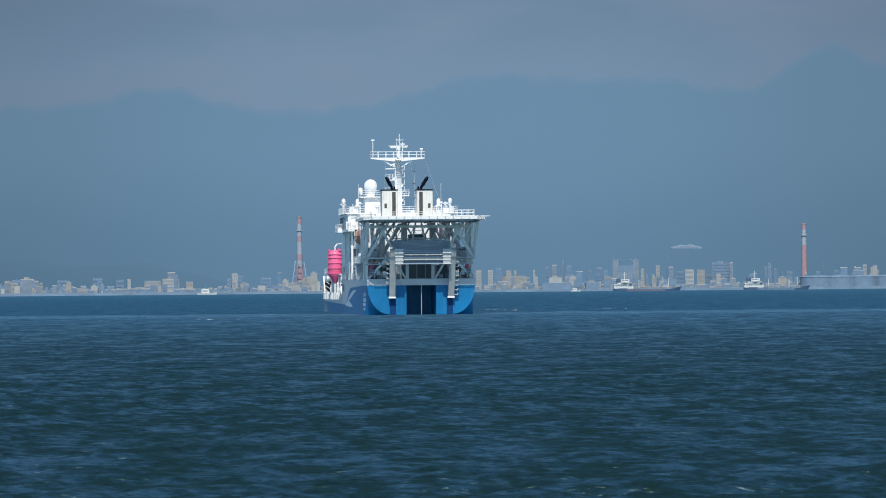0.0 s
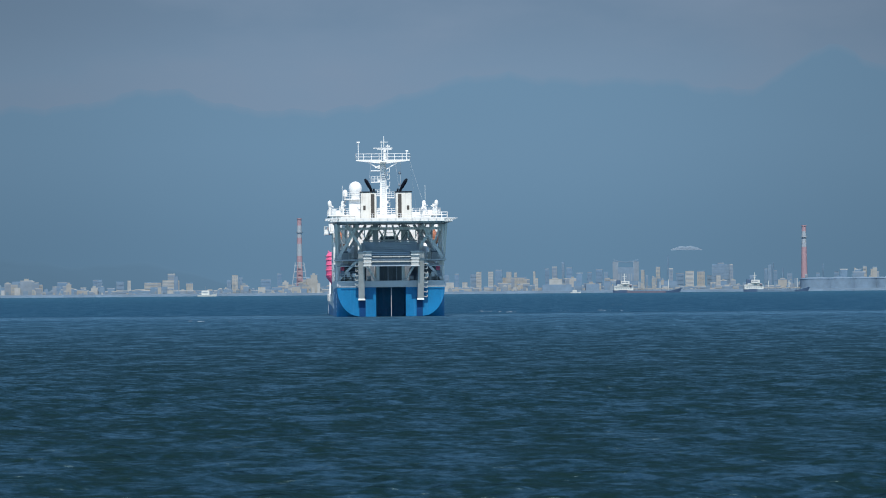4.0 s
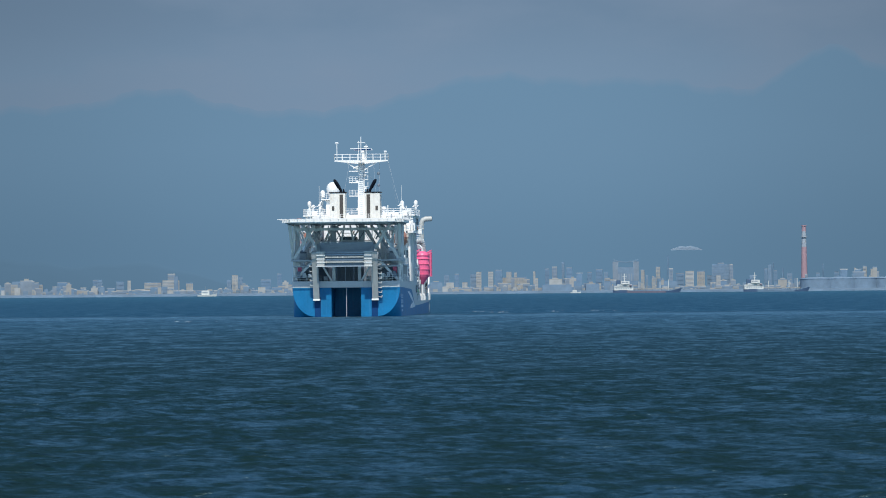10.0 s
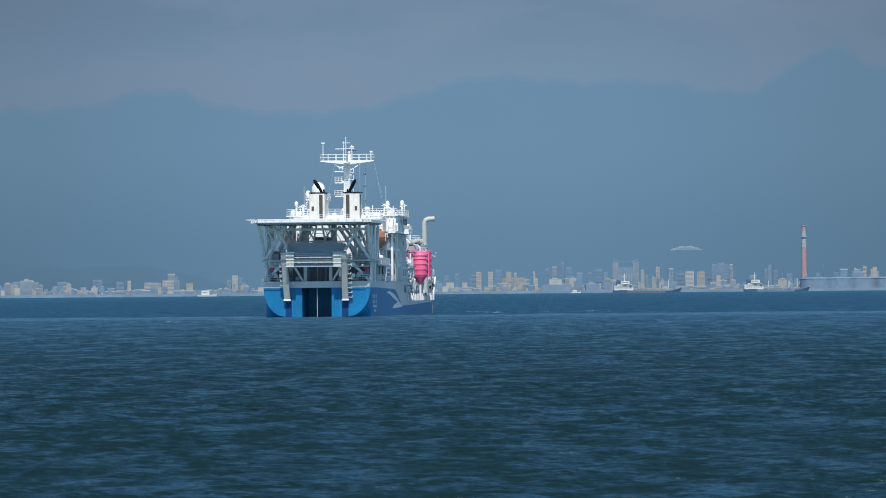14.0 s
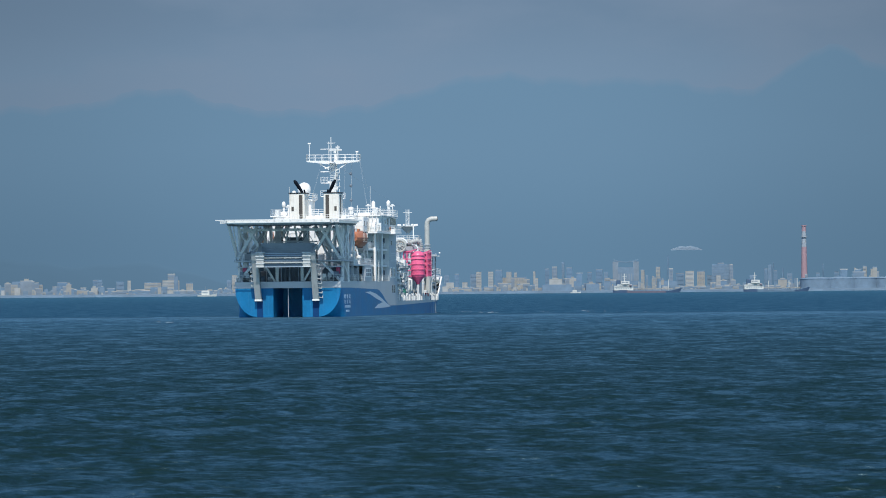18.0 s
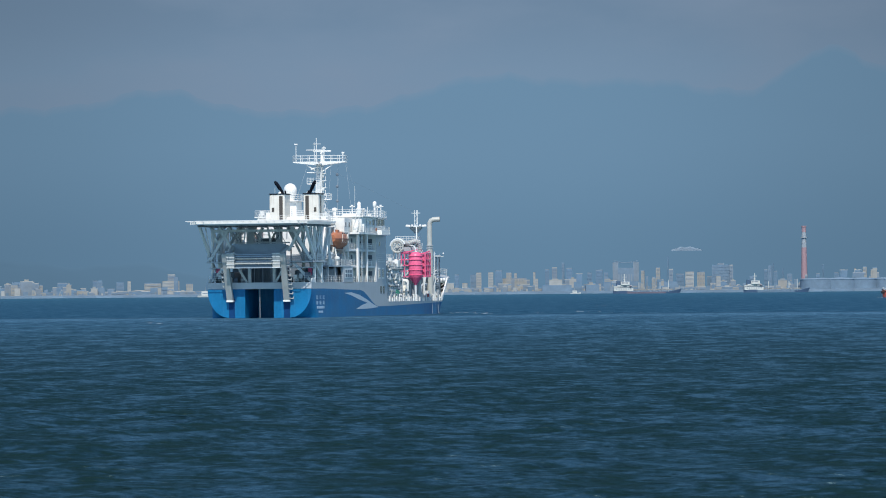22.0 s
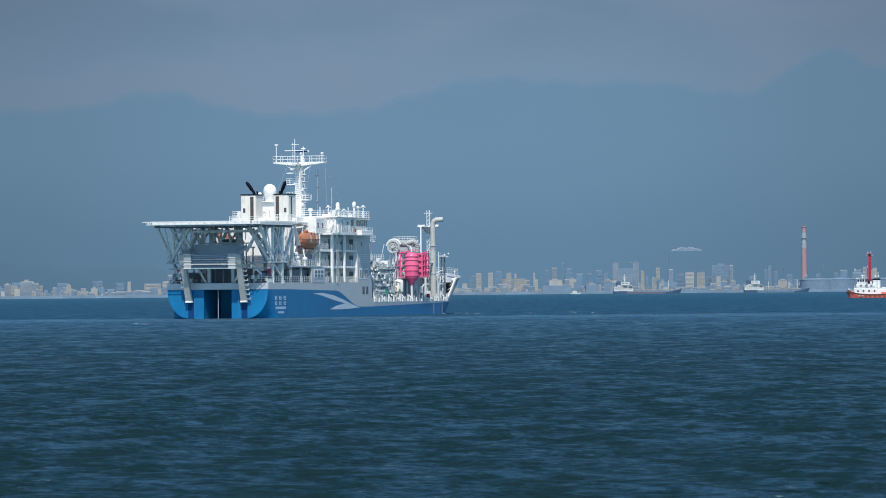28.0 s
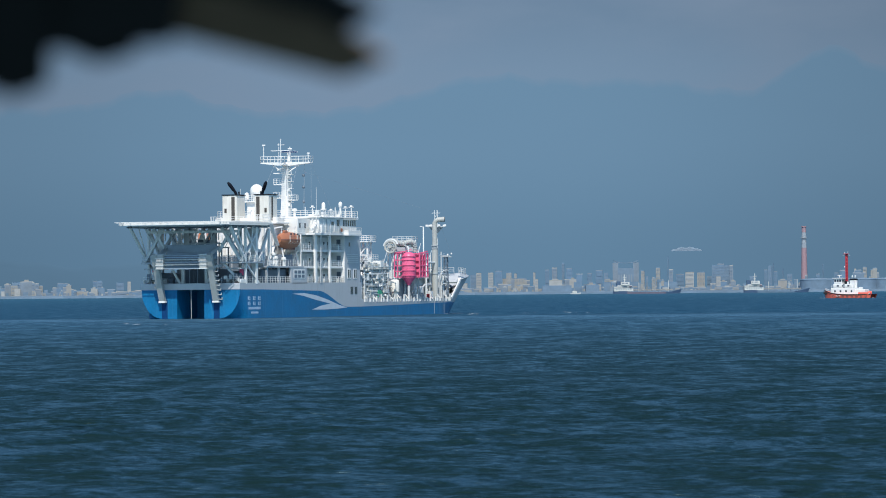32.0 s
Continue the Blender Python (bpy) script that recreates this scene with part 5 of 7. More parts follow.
def build_foredeck():
    """Well deck and forecastle: pink hoppers in frames, ducts, tall elbow pipe, foremast, pipework."""
    for side in (-1, 1):
        X, Y = side * (9.1 if side > 0 else 8.8), 85.0
        bm = lathe(bm_new(), X, Y, [(0.3, 5.7), (0.42, 6.0), (1.25, 7.1), (1.34, 7.3), (1.34, 11.3), (0.95, 11.9), (0.5, 12.1)], 20)
        hop = part("hopper", bm, PINK, ship, "bright pink steel hopper with a cone below")
        for z in (7.6, 8.6, 9.6, 10.6, 11.3):
            part("ring", lathe(bm_new(), X, Y, [(1.36, z - 0.1), (1.47, z - 0.06), (1.47, z + 0.06), (1.36, z + 0.1)], 20), PINK, hop)
        part("outlet_pipe", tube(bm_new(), (X, Y, 3.4), (X, Y, 5.9), 0.24, 10), PALE_GREY, hop)
        bm = bm_new()
        levels = (7.3, 8.4, 9.5, 10.6, 11.8)
        # ladder-like frame inboard of the barrel
        for x in (6.45, 7.1):
            beam(bm, (side * x, 84.3, 7.2), (side * x, 84.3, 11.9), 0.2)
        for z in levels:
            beam(bm, (side * 6.45, 84.3, z), (X, 84.3, z), 0.2)
        beam(bm, (side * 6.45, 84.3, 12.0), (X - side * 0.6, 84.0, 12.2), 0.22)
        beam(bm, (side * 7.1, 84.3, 11.9), (X, 86.5, 12.6), 0.16)
        # ribbed frame forward of it
        xo = 10.55 if side > 0 else 9.6
        for y in (87.2, 88.7, 90.2, 91.7):
            for x in (xo - 1.95, xo):
                beam(bm, (side * x, y, 7.2), (side * x, y, 12.0), 0.24)
        for z in levels:
            for x in (xo - 1.95, xo):
                beam(bm, (side * x, 87.2, z), (side * x, 91.7, z), 0.2)
            for y in (87.2, 91.7):
                beam(bm, (side * (xo - 1.95), y, z), (side * xo, y, z), 0.2)
        beam(bm, (X + side * 0.4, 86.4, 11.6), (side * xo, 91.6, 12.3), 0.2)
        part("hopper_frame", bm, PINK, ship, "pink box-section frame round the hopper")
        part("hopper_panel", box(bm_new(), side * (xo - 1.0) - 0.75, side * (xo - 1.0) + 0.75, 87.5, 91.4, 7.5, 11.6, 0.05), PINK, ship)
        for x, y in ((6.5, 84.3), (8.6, 91.5), (9.1, 88.6)):
            part("frame_leg", beam(bm_new(), (side * x, y, 2.0), (side * x, y, 7.3), 0.26), PALE_GREY, ship)
        bm = bent(bm_new(), [(X, Y, 12.0), (X, Y, 12.7), (X - side * 0.4, Y + 0.6, 13.2), (X - side * 1.5, Y + 1.8, 13.4), (X - side * 2.4, Y + 3, 12.6), (X - side * 2.5, Y + 3.1, 11.0)], 0.15, 8)
        part("feed_pipe", bm, PALE_GREY, ship)
    # tall vent pipe with its elbow
    bm = bent(bm_new(), [(8.15, 102.2, 2.1), (8.15, 102.2, 17.3), (8.2, 102.2, 17.9), (8.45, 102.25, 18.4), (8.95, 102.3, 18.62), (10.1, 102.6, 18.66)], 0.5, 14)
    tube(bm, (8.15, 102.2, 2.1), (8.15, 102.2, 12.9), 0.6, 14)
    pipe = part("vent_pipe", bm, PIPE_GREY, ship, "tall pale grey pipe with an elbow at its top")
    for z in (7.9, 12.9, 13.4):
        part("flange", tube(bm_new(), (8.15, 102.2, z), (8.15, 102.2, z + 0.2), 0.7, 14), GREY, pipe)
    part("pipe_mouth", tube(bm_new(), (10.1, 102.6, 18.66), (10.16, 102.62, 18.66), 0.42, 14), BLACK, pipe)
    # light mast with a ring of floodlights
    bm = bm_new()
    MX, MY = 0.75, 123.0
    for x, y in ((MX - 0.3, MY), (MX + 0.3, MY), (MX, MY + 0.6)):
        tube(bm, (x, y, 6.3), (x, y, 20.9), 0.09, 5)
    for k in range(16):
        z = 6.6 + k * 0.85
        tube(bm, (MX - 0.3, MY, z), (MX + 0.3, MY, z + 0.85), 0.05, 4)
        tube(bm, (MX + 0.3, MY, z), (MX, MY + 0.6, z + 0.85), 0.05, 4)
    lm = part("light_mast", bm, PALE_GREY, ship, "slender pale lattice light mast")
    part("lamp_ring", lathe(bm_new(), MX, MY, [(1.9, 17.45), (1.9, 17.58)], 16), PALE_GREY, lm)
    part("lamp_bracket", lathe(bm_new(), MX, MY, [(0.35, 16.2), (1.5, 17.4)], 8), GREY, lm)
    for k in range(7):
        a = k * math.tau / 7
        x, y = MX + 1.9 * math.cos(a), MY + 1.9 * math.sin(a)
        part("floodlight", box(bm_new(), x - 0.26, x + 0.26, y - 0.2, y + 0.2, 17.5, 17.95, 0.08), WHITE, lm)
    part("mast_crosspiece", beam(bm_new(), (MX - 0.9, MY, 20.3), (MX + 0.9, MY, 20.3), 0.12), PALE_GREY, lm)
    part("side_pole", tube(bm_new(), (5.1, 104, 2.1), (5.1, 104, 17.3), 0.12, 8), PALE_GREY, ship)
    part("pole_arm", beam(bm_new(), (5.1, 104, 17.2), (4.2, 104.4, 17.4), 0.1), WHITE, ship)
    SX, SY, SZ = 5.8, 83.8, 13.15
    # gantry with a spoked sheave; a ribbed duct snakes from it across to the hoppers
    path = [Vector((5.3, 84.9, 14.2)), Vector((5.9, 85.4, 14.35)), Vector((6.6, 86.0, 13.95)), Vector((7.2, 86.6, 13.7)), Vector((7.8, 87.2, 14.0)), Vector((8.4, 87.8, 14.2)), Vector((8.95, 88.3, 13.9)), Vector((9.15, 88.5, 13.2)), Vector((9.1, 88.5, 12.2))]
    duct = part("ribbed_duct", bent(bm_new(), path, 0.46, 12), PIPE_GREY, ship, "pale ribbed duct snaking over the deck")
    for i in range(len(path) - 1):
        d = (path[i + 1] - path[i]).normalized() * 0.06
        for u in (0.0, 0.5):
            o = path[i].lerp(path[i + 1], u)
            part("duct_rib", tube(bm_new(), o - d, o + d, 0.55, 12), GREY, duct)
    part("duct_trough", beam(bm_new(), (5.4, 85.2, 12.7), (8.6, 88.2, 12.7), 1.3, 0.8), GREY, ship)
    part("duct_housing", beam(bm_new(), (6.0, 86.6, 13.5), (8.8, 89.0, 13.3), 0.9, 1.3), PIPE_GREY, ship, "warm grey housing below the duct")
    for k in range(6):
        u = k / 5
        part("housing_rib", beam(bm_new(), (6.1 + 2.7 * u, 86.1 + 2.3 * u, 12.8), (6.3 + 2.7 * u, 86.3 + 2.3 * u, 14.3), 0.12), (WHITE, PALE_GREY)[k % 2], ship)
    for p, q in (((7.4, 86.8, 12.6), (9.2, 88.8, 14.4)), ((8.6, 88.2, 14.6), (9.6, 89.2, 12.2)), ((5.6, 85.6, 12.4), (7.0, 87.0, 14.3))):
        part("duct_stay", beam(bm_new(), p, q, 0.16), WHITE, ship)
    for x, y in ((4.7, 85.4), (5.6, 85.0), (6.6, 86.6), (7.4, 87.4)):
        part("gantry_post", beam(bm_new(), (x, y, 2.0), (x, y, 12.5), 0.26), PALE_GREY, ship)
    part("gantry_brace", beam(bm_new(), (4.7, 85.4, 6.0), (6.6, 86.6, 11.8), 0.18), WHITE, ship)
    bm = bm_new()
    for k in range(18):
        a, b = k * math.tau / 18, (k + 1) * math.tau / 18
        if k % 2 == 0:
            tube(bm, (SX, SY, SZ), (SX + 1.05 * math.cos(a), SY, SZ + 1.05 * math.sin(a)), 0.08, 5)
        for r, w in ((1.12, 0.2), (0.7, 0.08)):
            tube(bm, (SX + r * math.cos(a), SY, SZ + r * math.sin(a)), (SX + r * math.cos(b), SY, SZ + r * math.sin(b)), w, 6)
    tube(bm, (SX, SY - 0.4, SZ), (SX, SY + 0.7, SZ), 0.28, 10)
    part("sheave_wheel", bm, PIPE_GREY, ship, "spoked pale sheave wheel")
    bm = bent(bm_new(), [(SX + 1.45 * math.cos(radians(20 + k * 17)), SY + 0.3, SZ + 1.45 * math.sin(radians(20 + k * 17))) for k in range(10)], 0.2, 8)
    part("sheave_guard", bm, PALE_GREY, ship)
    part("duct_walkway", box(bm_new(), 4.2, 8.6, 89.2, 91.2, 14.0, 14.1, 0.02), GREY, ship)
    part("duct_rail", railing([(4.2, 89.2, 14.1), (8.6, 89.2, 14.1), (8.6, 91.2, 14.1), (4.2, 91.2, 14.1)], 1.1, 3, 1.1, 0.05), PALE_GREY, ship)
    for x in (4.3, 8.5):
        part("walkway_post", beam(bm_new(), (x, 90.4, 2.0), (x, 90.4, 14.0), 0.24), PALE_GREY, ship)
    # white lattice crane tower beside the bridge
    bm = bm_new()
    c = [(-3.4, 91.2), (-1.8, 91.2), (-1.8, 93.0), (-3.4, 93.0)]
    for x, y in c:
        beam(bm, (x, y, 2.0), (x, y, 14.3), 0.34)
    for k in range(6):
        z = 2.2 + k * 1.9
        for (x0, y0), (x1, y1) in zip(c, c[1:] + c[:1]):
            beam(bm, (x0, y0, z), (x1, y1, z + 2.0), 0.22)
            beam(bm, (x0, y0, z), (x1, y1, z), 0.22)
    part("lattice_tower", bm, WHITE, ship, "white braced lattice tower")
    part("tower_platform", box(bm_new(), -4.2, -1.2, 90.2, 94.2, 14.2, 14.4, 0.03), WHITE, ship)
    part("tower_rail", railing([(-4.2, 90.2, 14.4), (-1.2, 90.2, 14.4), (-1.2, 94.2, 14.4), (-4.2, 94.2, 14.4)], 1.1, 3, 1.0, 0.05), WHITE, ship)
    # pipe racks, tanks, small machines on the well deck
    rng = random.Random(11)
    for k in range(42):
        y = rng.uniform(61, 76)
        x = rng.uniform(5.6, 8.8) * (1 if k % 4 else -1)
        z = rng.uniform(3.0, 9.0)
        bm = bm_new()
        if k % 3 == 0:
            tube(bm, (x, y, 2.0), (x, y, z + 1), rng.uniform(0.08, 0.2), 7)
        else:
            bent(bm, [(x, y, z), (x, y + rng.uniform(2, 6), z), (x + 0.2, y + 6.4, z - 0.3), (x + 0.2, y + 6.5, z - 1.5)], rng.uniform(0.08, 0.2), 7)
        part("deck_pipe", bm, (PALE_GREY, WHITE, PALE_GREY, GREY)[k % 4], ship)
    for k in range(5):
        z = 3.2 + k * 1.35
        part("rack_shelf", box(bm_new(), 5.0, 8.9, 62, 74.5, z, z + 0.14, 0.02), GREY, ship)
        part("rack_rail", railing([(8.9, 62, z + 0.14), (8.9, 74.5, z + 0.14)], 1.0, 2, 1.8, 0.05), PALE_GREY, ship)
    for y in (62, 66, 70, 74.5):
        part("rack_post", beam(bm_new(), (8.8, y, 2.0), (8.8, y, 9.8), 0.22), PALE_GREY, ship)
    for x0, x1, y0, y1, z1, m in ((2, 6, 61, 70, 9.2, PALE_GREY), (-6, 1, 61, 76, 10.2, PALE_GREY), (-7, 3, 78, 84, 9.4, WHITE), (-4, 6, 97, 108, 8.6, PALE_GREY), (2.5, 5.5, 70, 76, 7.4, WHITE)):
        part("deck_unit", box(bm_new(), x0, x1, y0, y1, 2.0, z1, 0.12), m, ship)
    part("white_tank", lathe(bm_new(), 7.9, 80.6, [(0.6, 2.0), (0.62, 4.4), (0.84, 4.5), (0.84, 6.55), (0.7, 6.75), (0.3, 6.85)], 18), FUNNEL_WHITE, ship, "white upright tank beside the hopper")
    part("dome_tank", lathe(bm_new(), 6.9, 69.3, [(0.9, 8.0), (1.0, 8.2), (1.0, 9.4), (0.7, 10.0), (0.2, 10.2)], 16), FUNNEL_WHITE, ship)
    part("green_cover", box(bm_new(), 8.0, 9.1, 68.5, 71.0, 3.2, 4.9, 0.25), GREEN, ship)
    part("red_locker", box(bm_new(), 8.6, 9.2, 96.0, 97.3, 2.2, 4.0, 0.08), RED, ship)
    for k in range(60):
        y = rng.uniform(86, 107)
        x = rng.uniform(2.5, 8.6) * (1 if k % 3 else -1)
        z = rng.uniform(2.4, 11.5)
        m = (PALE_GREY, WHITE, GREY, PALE_GREY, HULL_GREY)[k % 5]
        if k % 4 == 0:
            part("ladder_post", beam(bm_new(), (x, y, 2.0), (x, y, z + 1.0), 0.16), m, ship)
        elif k % 4 == 1:
            part("deck_pipe", bent(bm_new(), [(x, y, 2.0), (x, y, z), (x + 0.3, y + 0.6, z + 0.5), (x + 0.3, y + 4, z + 0.5)], rng.uniform(0.1, 0.22), 8), m, ship)
        elif k % 4 == 2:
            w = rng.uniform(0.5, 1.2)
            part("equipment_box", box(bm_new(), x - w, x + w, y, y + 1.6, z - 0.1, z + rng.uniform(0.5, 1.4), 0.06), m, ship)
            part("box_stand", beam(bm_new(), (x, y + 0.8, 2.0), (x, y + 0.8, z), 0.2), GREY, ship)
        else:
            part("stay_wire", tube(bm_new(), (x, y, z), (x - 1, y + 6, min(14, z + 5)), 0.05, 4), PALE_GREY, ship)
    for y0, y1, z in ((66, 74, 10.4), (94, 106, 10.0), (96, 106, 7.0), (103, 108, 8.0)):
        part("high_walkway", box(bm_new(), 5.2, 7.0, y0, y1, z, z + 0.12, 0.02), GREY, ship)
        part("walkway_rail", railing([(7.0, y0, z + 0.12), (7.0, y1, z + 0.12)], 1.1, 3, 1.1, 0.05), WHITE, ship)
        for y in (y0 + 0.3, y1 - 0.3):
            part("walkway_post", beam(bm_new(), (6.6, y, 2.0), (6.6, y, z), 0.22), PALE_GREY, ship)
    for k in range(46):
        y, x, z = rng.uniform(98, 113), rng.uniform(0.3, 0.9) * (1 if k % 3 else -1), rng.uniform(4.5, 9.2)
        x *= half_breadth(y, 2)
        m = (PALE_GREY, WHITE, GREY, PALE_GREY)[k % 4]
        if k % 3 == 0:
            part("deck_post", beam(bm_new(), (x, y, 2.0), (x, y, z), 0.18), m, ship)
        elif k % 3 == 1:
            part("equipment_box", box(bm_new(), x - 0.5, x + 0.5, y, y + 1.2, 2.0, z * 0.7, 0.06), m, ship)
        else:
            part("deck_pipe", bent(bm_new(), [(x, y, 2.0), (x, y, z), (x + 0.3, y + 0.5, z + 0.3), (x + 0.3, min(113.5, y + 3), z + 0.3)], rng.uniform(0.08, 0.18), 7), m, ship)
    for k in range(60):
        y, x, z = rng.uniform(61, 74), rng.uniform(7.2, 9.1), rng.uniform(2.6, 10.2)
        m = (PALE_GREY, WHITE, WHITE, GREY, HULL_GREY)[k % 5]
        if k % 3 == 0:
            part("valve_box", box(bm_new(), x - 0.35, x + 0.35, y, y + rng.uniform(0.5, 1.4), z, z + rng.uniform(0.4, 1.0), 0.05), m, ship)
        elif k % 3 == 1:
            part("riser_pipe", tube(bm_new(), (x, y, 2.0), (x, y, z), rng.uniform(0.07, 0.16), 7), m, ship)
        else:
            part("rack_pipe", bent(bm_new(), [(x, y, z), (x, y + 2.5, z), (x, y + 2.9, z - 0.4), (x, y + 2.9, max(2.0, z - 2))], rng.uniform(0.07, 0.16), 7), m, ship)
    rng = random.Random(31)
    for k in range(70):
        y, x, z = rng.uniform(61, 75), rng.uniform(5.4, 8.7), rng.uniform(2.4, 9.4)
        w, d, h = rng.uniform(0.3, 0.9), rng.uniform(0.5, 1.6), rng.uniform(0.4, 1.5)
        m = (PIPE_GREY, WHITE, DARK_GREY, PALE_GREY, PIPE_GREY, DARK_GREY, WHITE)[k % 7]
        if k % 5 == 0:
            bm = lathe(bm_new(), x, y, [(w * 0.8, z), (w, z + 0.1), (w, z + h + 0.4), (w * 0.5, z + h + 0.7)], 12)
            part("pressure_vessel", bm, m, ship)
        elif k % 5 == 1:
            part("header_pipe", bent(bm_new(), [(x - 1.0, y, z), (x + 0.2, y, z), (x + 0.5, y + 0.2, z + 0.3), (x + 0.5, y + 0.3, z + 1.3)], w * 0.28, 8), m, ship)
        else:
            part("skid_unit", box(bm_new(), x - w, x + w, y, y + d, z, z + h, 0.05), m, ship)
        part("skid_leg", beam(bm_new(), (x, y + 0.2, 2.0), (x, y + 0.2, z + 0.05), 0.14), PALE_GREY, ship)
    for k in range(30):
        y, x, z = rng.uniform(97, 112), rng.uniform(4.0, 8.2), rng.uniform(2.3, 7.2)
        x = min(x, half_breadth(y, 2) - 0.7)
        w = rng.uniform(0.2, 0.6)
        m = (WHITE, PIPE_GREY, PALE_GREY, GREY, DARK_GREY)[k % 5]
        if k % 3:
            part("locker", box(bm_new(), x - w, x + w, y, y + 2 * w, 2.1, z, 0.04), m, ship)
        else:
            part("vent_post", lathe(bm_new(), x, y, [(0.14, 2.1), (0.14, z), (0.34, z + 0.1), (0.34, z + 0.4), (0.05, z + 0.55)], 8), m, ship)
    for k in range(9):
        y = 62.0 + 1.4 * k
        part("rack_brace", beam(bm_new(), (8.85, y, 2.6 + (k % 3)), (8.85, y + 1.5, 5.2 + (k % 3)), 0.12), (WHITE, PIPE_GREY)[k % 2], ship)
    for k in range(24):
        z = 3.4 + 0.27 * k
        y0, y1 = 61.0 + (k * 5 % 7) * 0.6, 74.8 - (k * 3 % 5) * 0.9
        part("rack_run", bent(bm_new(), [(8.95 - 0.1 * (k % 4), y0, z), (8.95 - 0.1 * (k % 4), y1, z), (8.7, y1 + 0.4, z - 0.3), (8.5, y1 + 0.5, z - 1.1)], 0.07 + 0.025 * (k % 3), 6), (PIPE_GREY, WHITE, PALE_GREY, PIPE_GREY)[k % 4], ship)
    for k in range(16):
        y, z = 61.5 + (k * 7 % 13), 3.2 + (k * 5 % 11) * 0.6
        part("rack_valve", ball(bm_new(), (9.0, y, z), 0.26 + 0.06 * (k % 3), 8), (WHITE, PIPE_GREY, DARK_GREY)[k % 3], ship)
    # dark box added for the shadow below the hoppers
    part("hopper_shade_box", box(bm_new(), 3.0, 7.2, 82.5, 90.5, 2.0, 7.0, 0.1), DARK_GREY, ship)
    # forecastle
    bm = railing([(half_breadth(y, 7) * 0.97, y, 7.5 + (y - 115) * 0.035) for y in (115, 117.5, 120, 122.5, 125, 127.5, 130, 132.5, 135, 136.6)], 1.1, 3, 1.3, 0.05)
    part("forecastle_rail", bm, WHITE, ship)
    bm = railing([(-half_breadth(y, 7) * 0.97, y, 7.5 + (y - 115) * 0.035) for y in (115, 117.5, 120, 122.5, 125, 127.5, 130, 132.5, 135, 136.6)], 1.1, 3, 1.3, 0.05)
    part("forecastle_rail", bm, WHITE, ship)
    part("anchor_windlass", box(bm_new(), -2.5, 2.5, 122, 125, 6.3, 7.6, 0.3), PALE_GREY, ship)
    bm = bm_new()
    FX, FY = 8.6, 107.2
    for x, y in ((-0.45, -0.45), (0.45, -0.45), (0.45, 0.45), (-0.45, 0.45)):
        beam(bm, (FX + x, FY + y, 2.1), (FX + x * 0.6, FY + y * 0.6, 11.5), 0.14)
    for k in range(6):
        z = 3.2 + k * 1.4
        beam(bm, (FX - 0.4, FY - 0.4, z), (FX + 0.4, FY - 0.4, z + 1.2), 0.09)
        beam(bm, (FX + 0.4, FY + 0.4, z), (FX + 0.4, FY - 0.4, z + 1.2), 0.09)
    fm = part("foremast", bm, DARK_GREY, ship, "short dark lattice foremast")
    part("foremast_yard", beam(bm_new(), (FX - 1.2, FY, 11.3), (FX + 1.2, FY, 11.3), 0.14), PALE_GREY, fm)
    part("foremast_top", box(bm_new(), FX - 0.7, FX + 0.7, FY - 0.5, FY + 0.5, 11.2, 11.6, 0.05), GREY, fm)
    for k in range(4):
        part("foremast_lamp", ball(bm_new(), (FX - 1.2 + k * 0.8, FY, 11.7 + 0.2 * (k % 2)), 0.19, 8), WHITE, fm)
    for k in range(9):
        y = 116.0 + 1.9 * k
        x = half_breadth(y, 7) * 0.97
        for side in (-1, 1):
            part("bollard", tube(bm_new(), (side * (x - 0.5), y, 6.3), (side * (x - 0.5), y, 7.1), 0.18, 8), (WHITE, PALE_GREY, GREY)[k % 3], ship)


build_hull()
build_stern()
build_house()
build_mast()
SCANNER = build_scanner()
build_rigging()
build_foredeck()


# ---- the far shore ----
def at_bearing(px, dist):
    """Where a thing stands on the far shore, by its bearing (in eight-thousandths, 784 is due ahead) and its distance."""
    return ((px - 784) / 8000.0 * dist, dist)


bm = bm_new()
prev = None
for i in range(61):
    a = radians(-12 + 24 * i / 60)
    near = 4600 + 12 * math.sin(i * 1.7)
    cur = [bm.verts.new((r * math.sin(a), r * math.cos(a), z)) for r, z in ((near, -2), (near + 1, 2.2), (near + 60, 2.6), (4925, 5.0))]
    if prev:
        for k in range(3):
            bm.faces.new((prev[k], cur[k], cur[k + 1], prev[k + 1]))
    prev = cur
me = bpy.data.meshes.new("ground_far_shore")
bm.to_mesh(me)
bm.free()
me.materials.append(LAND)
tagged(new("ground_far_shore", me), "low concrete quay along the far shore", "shore", kind="structure")


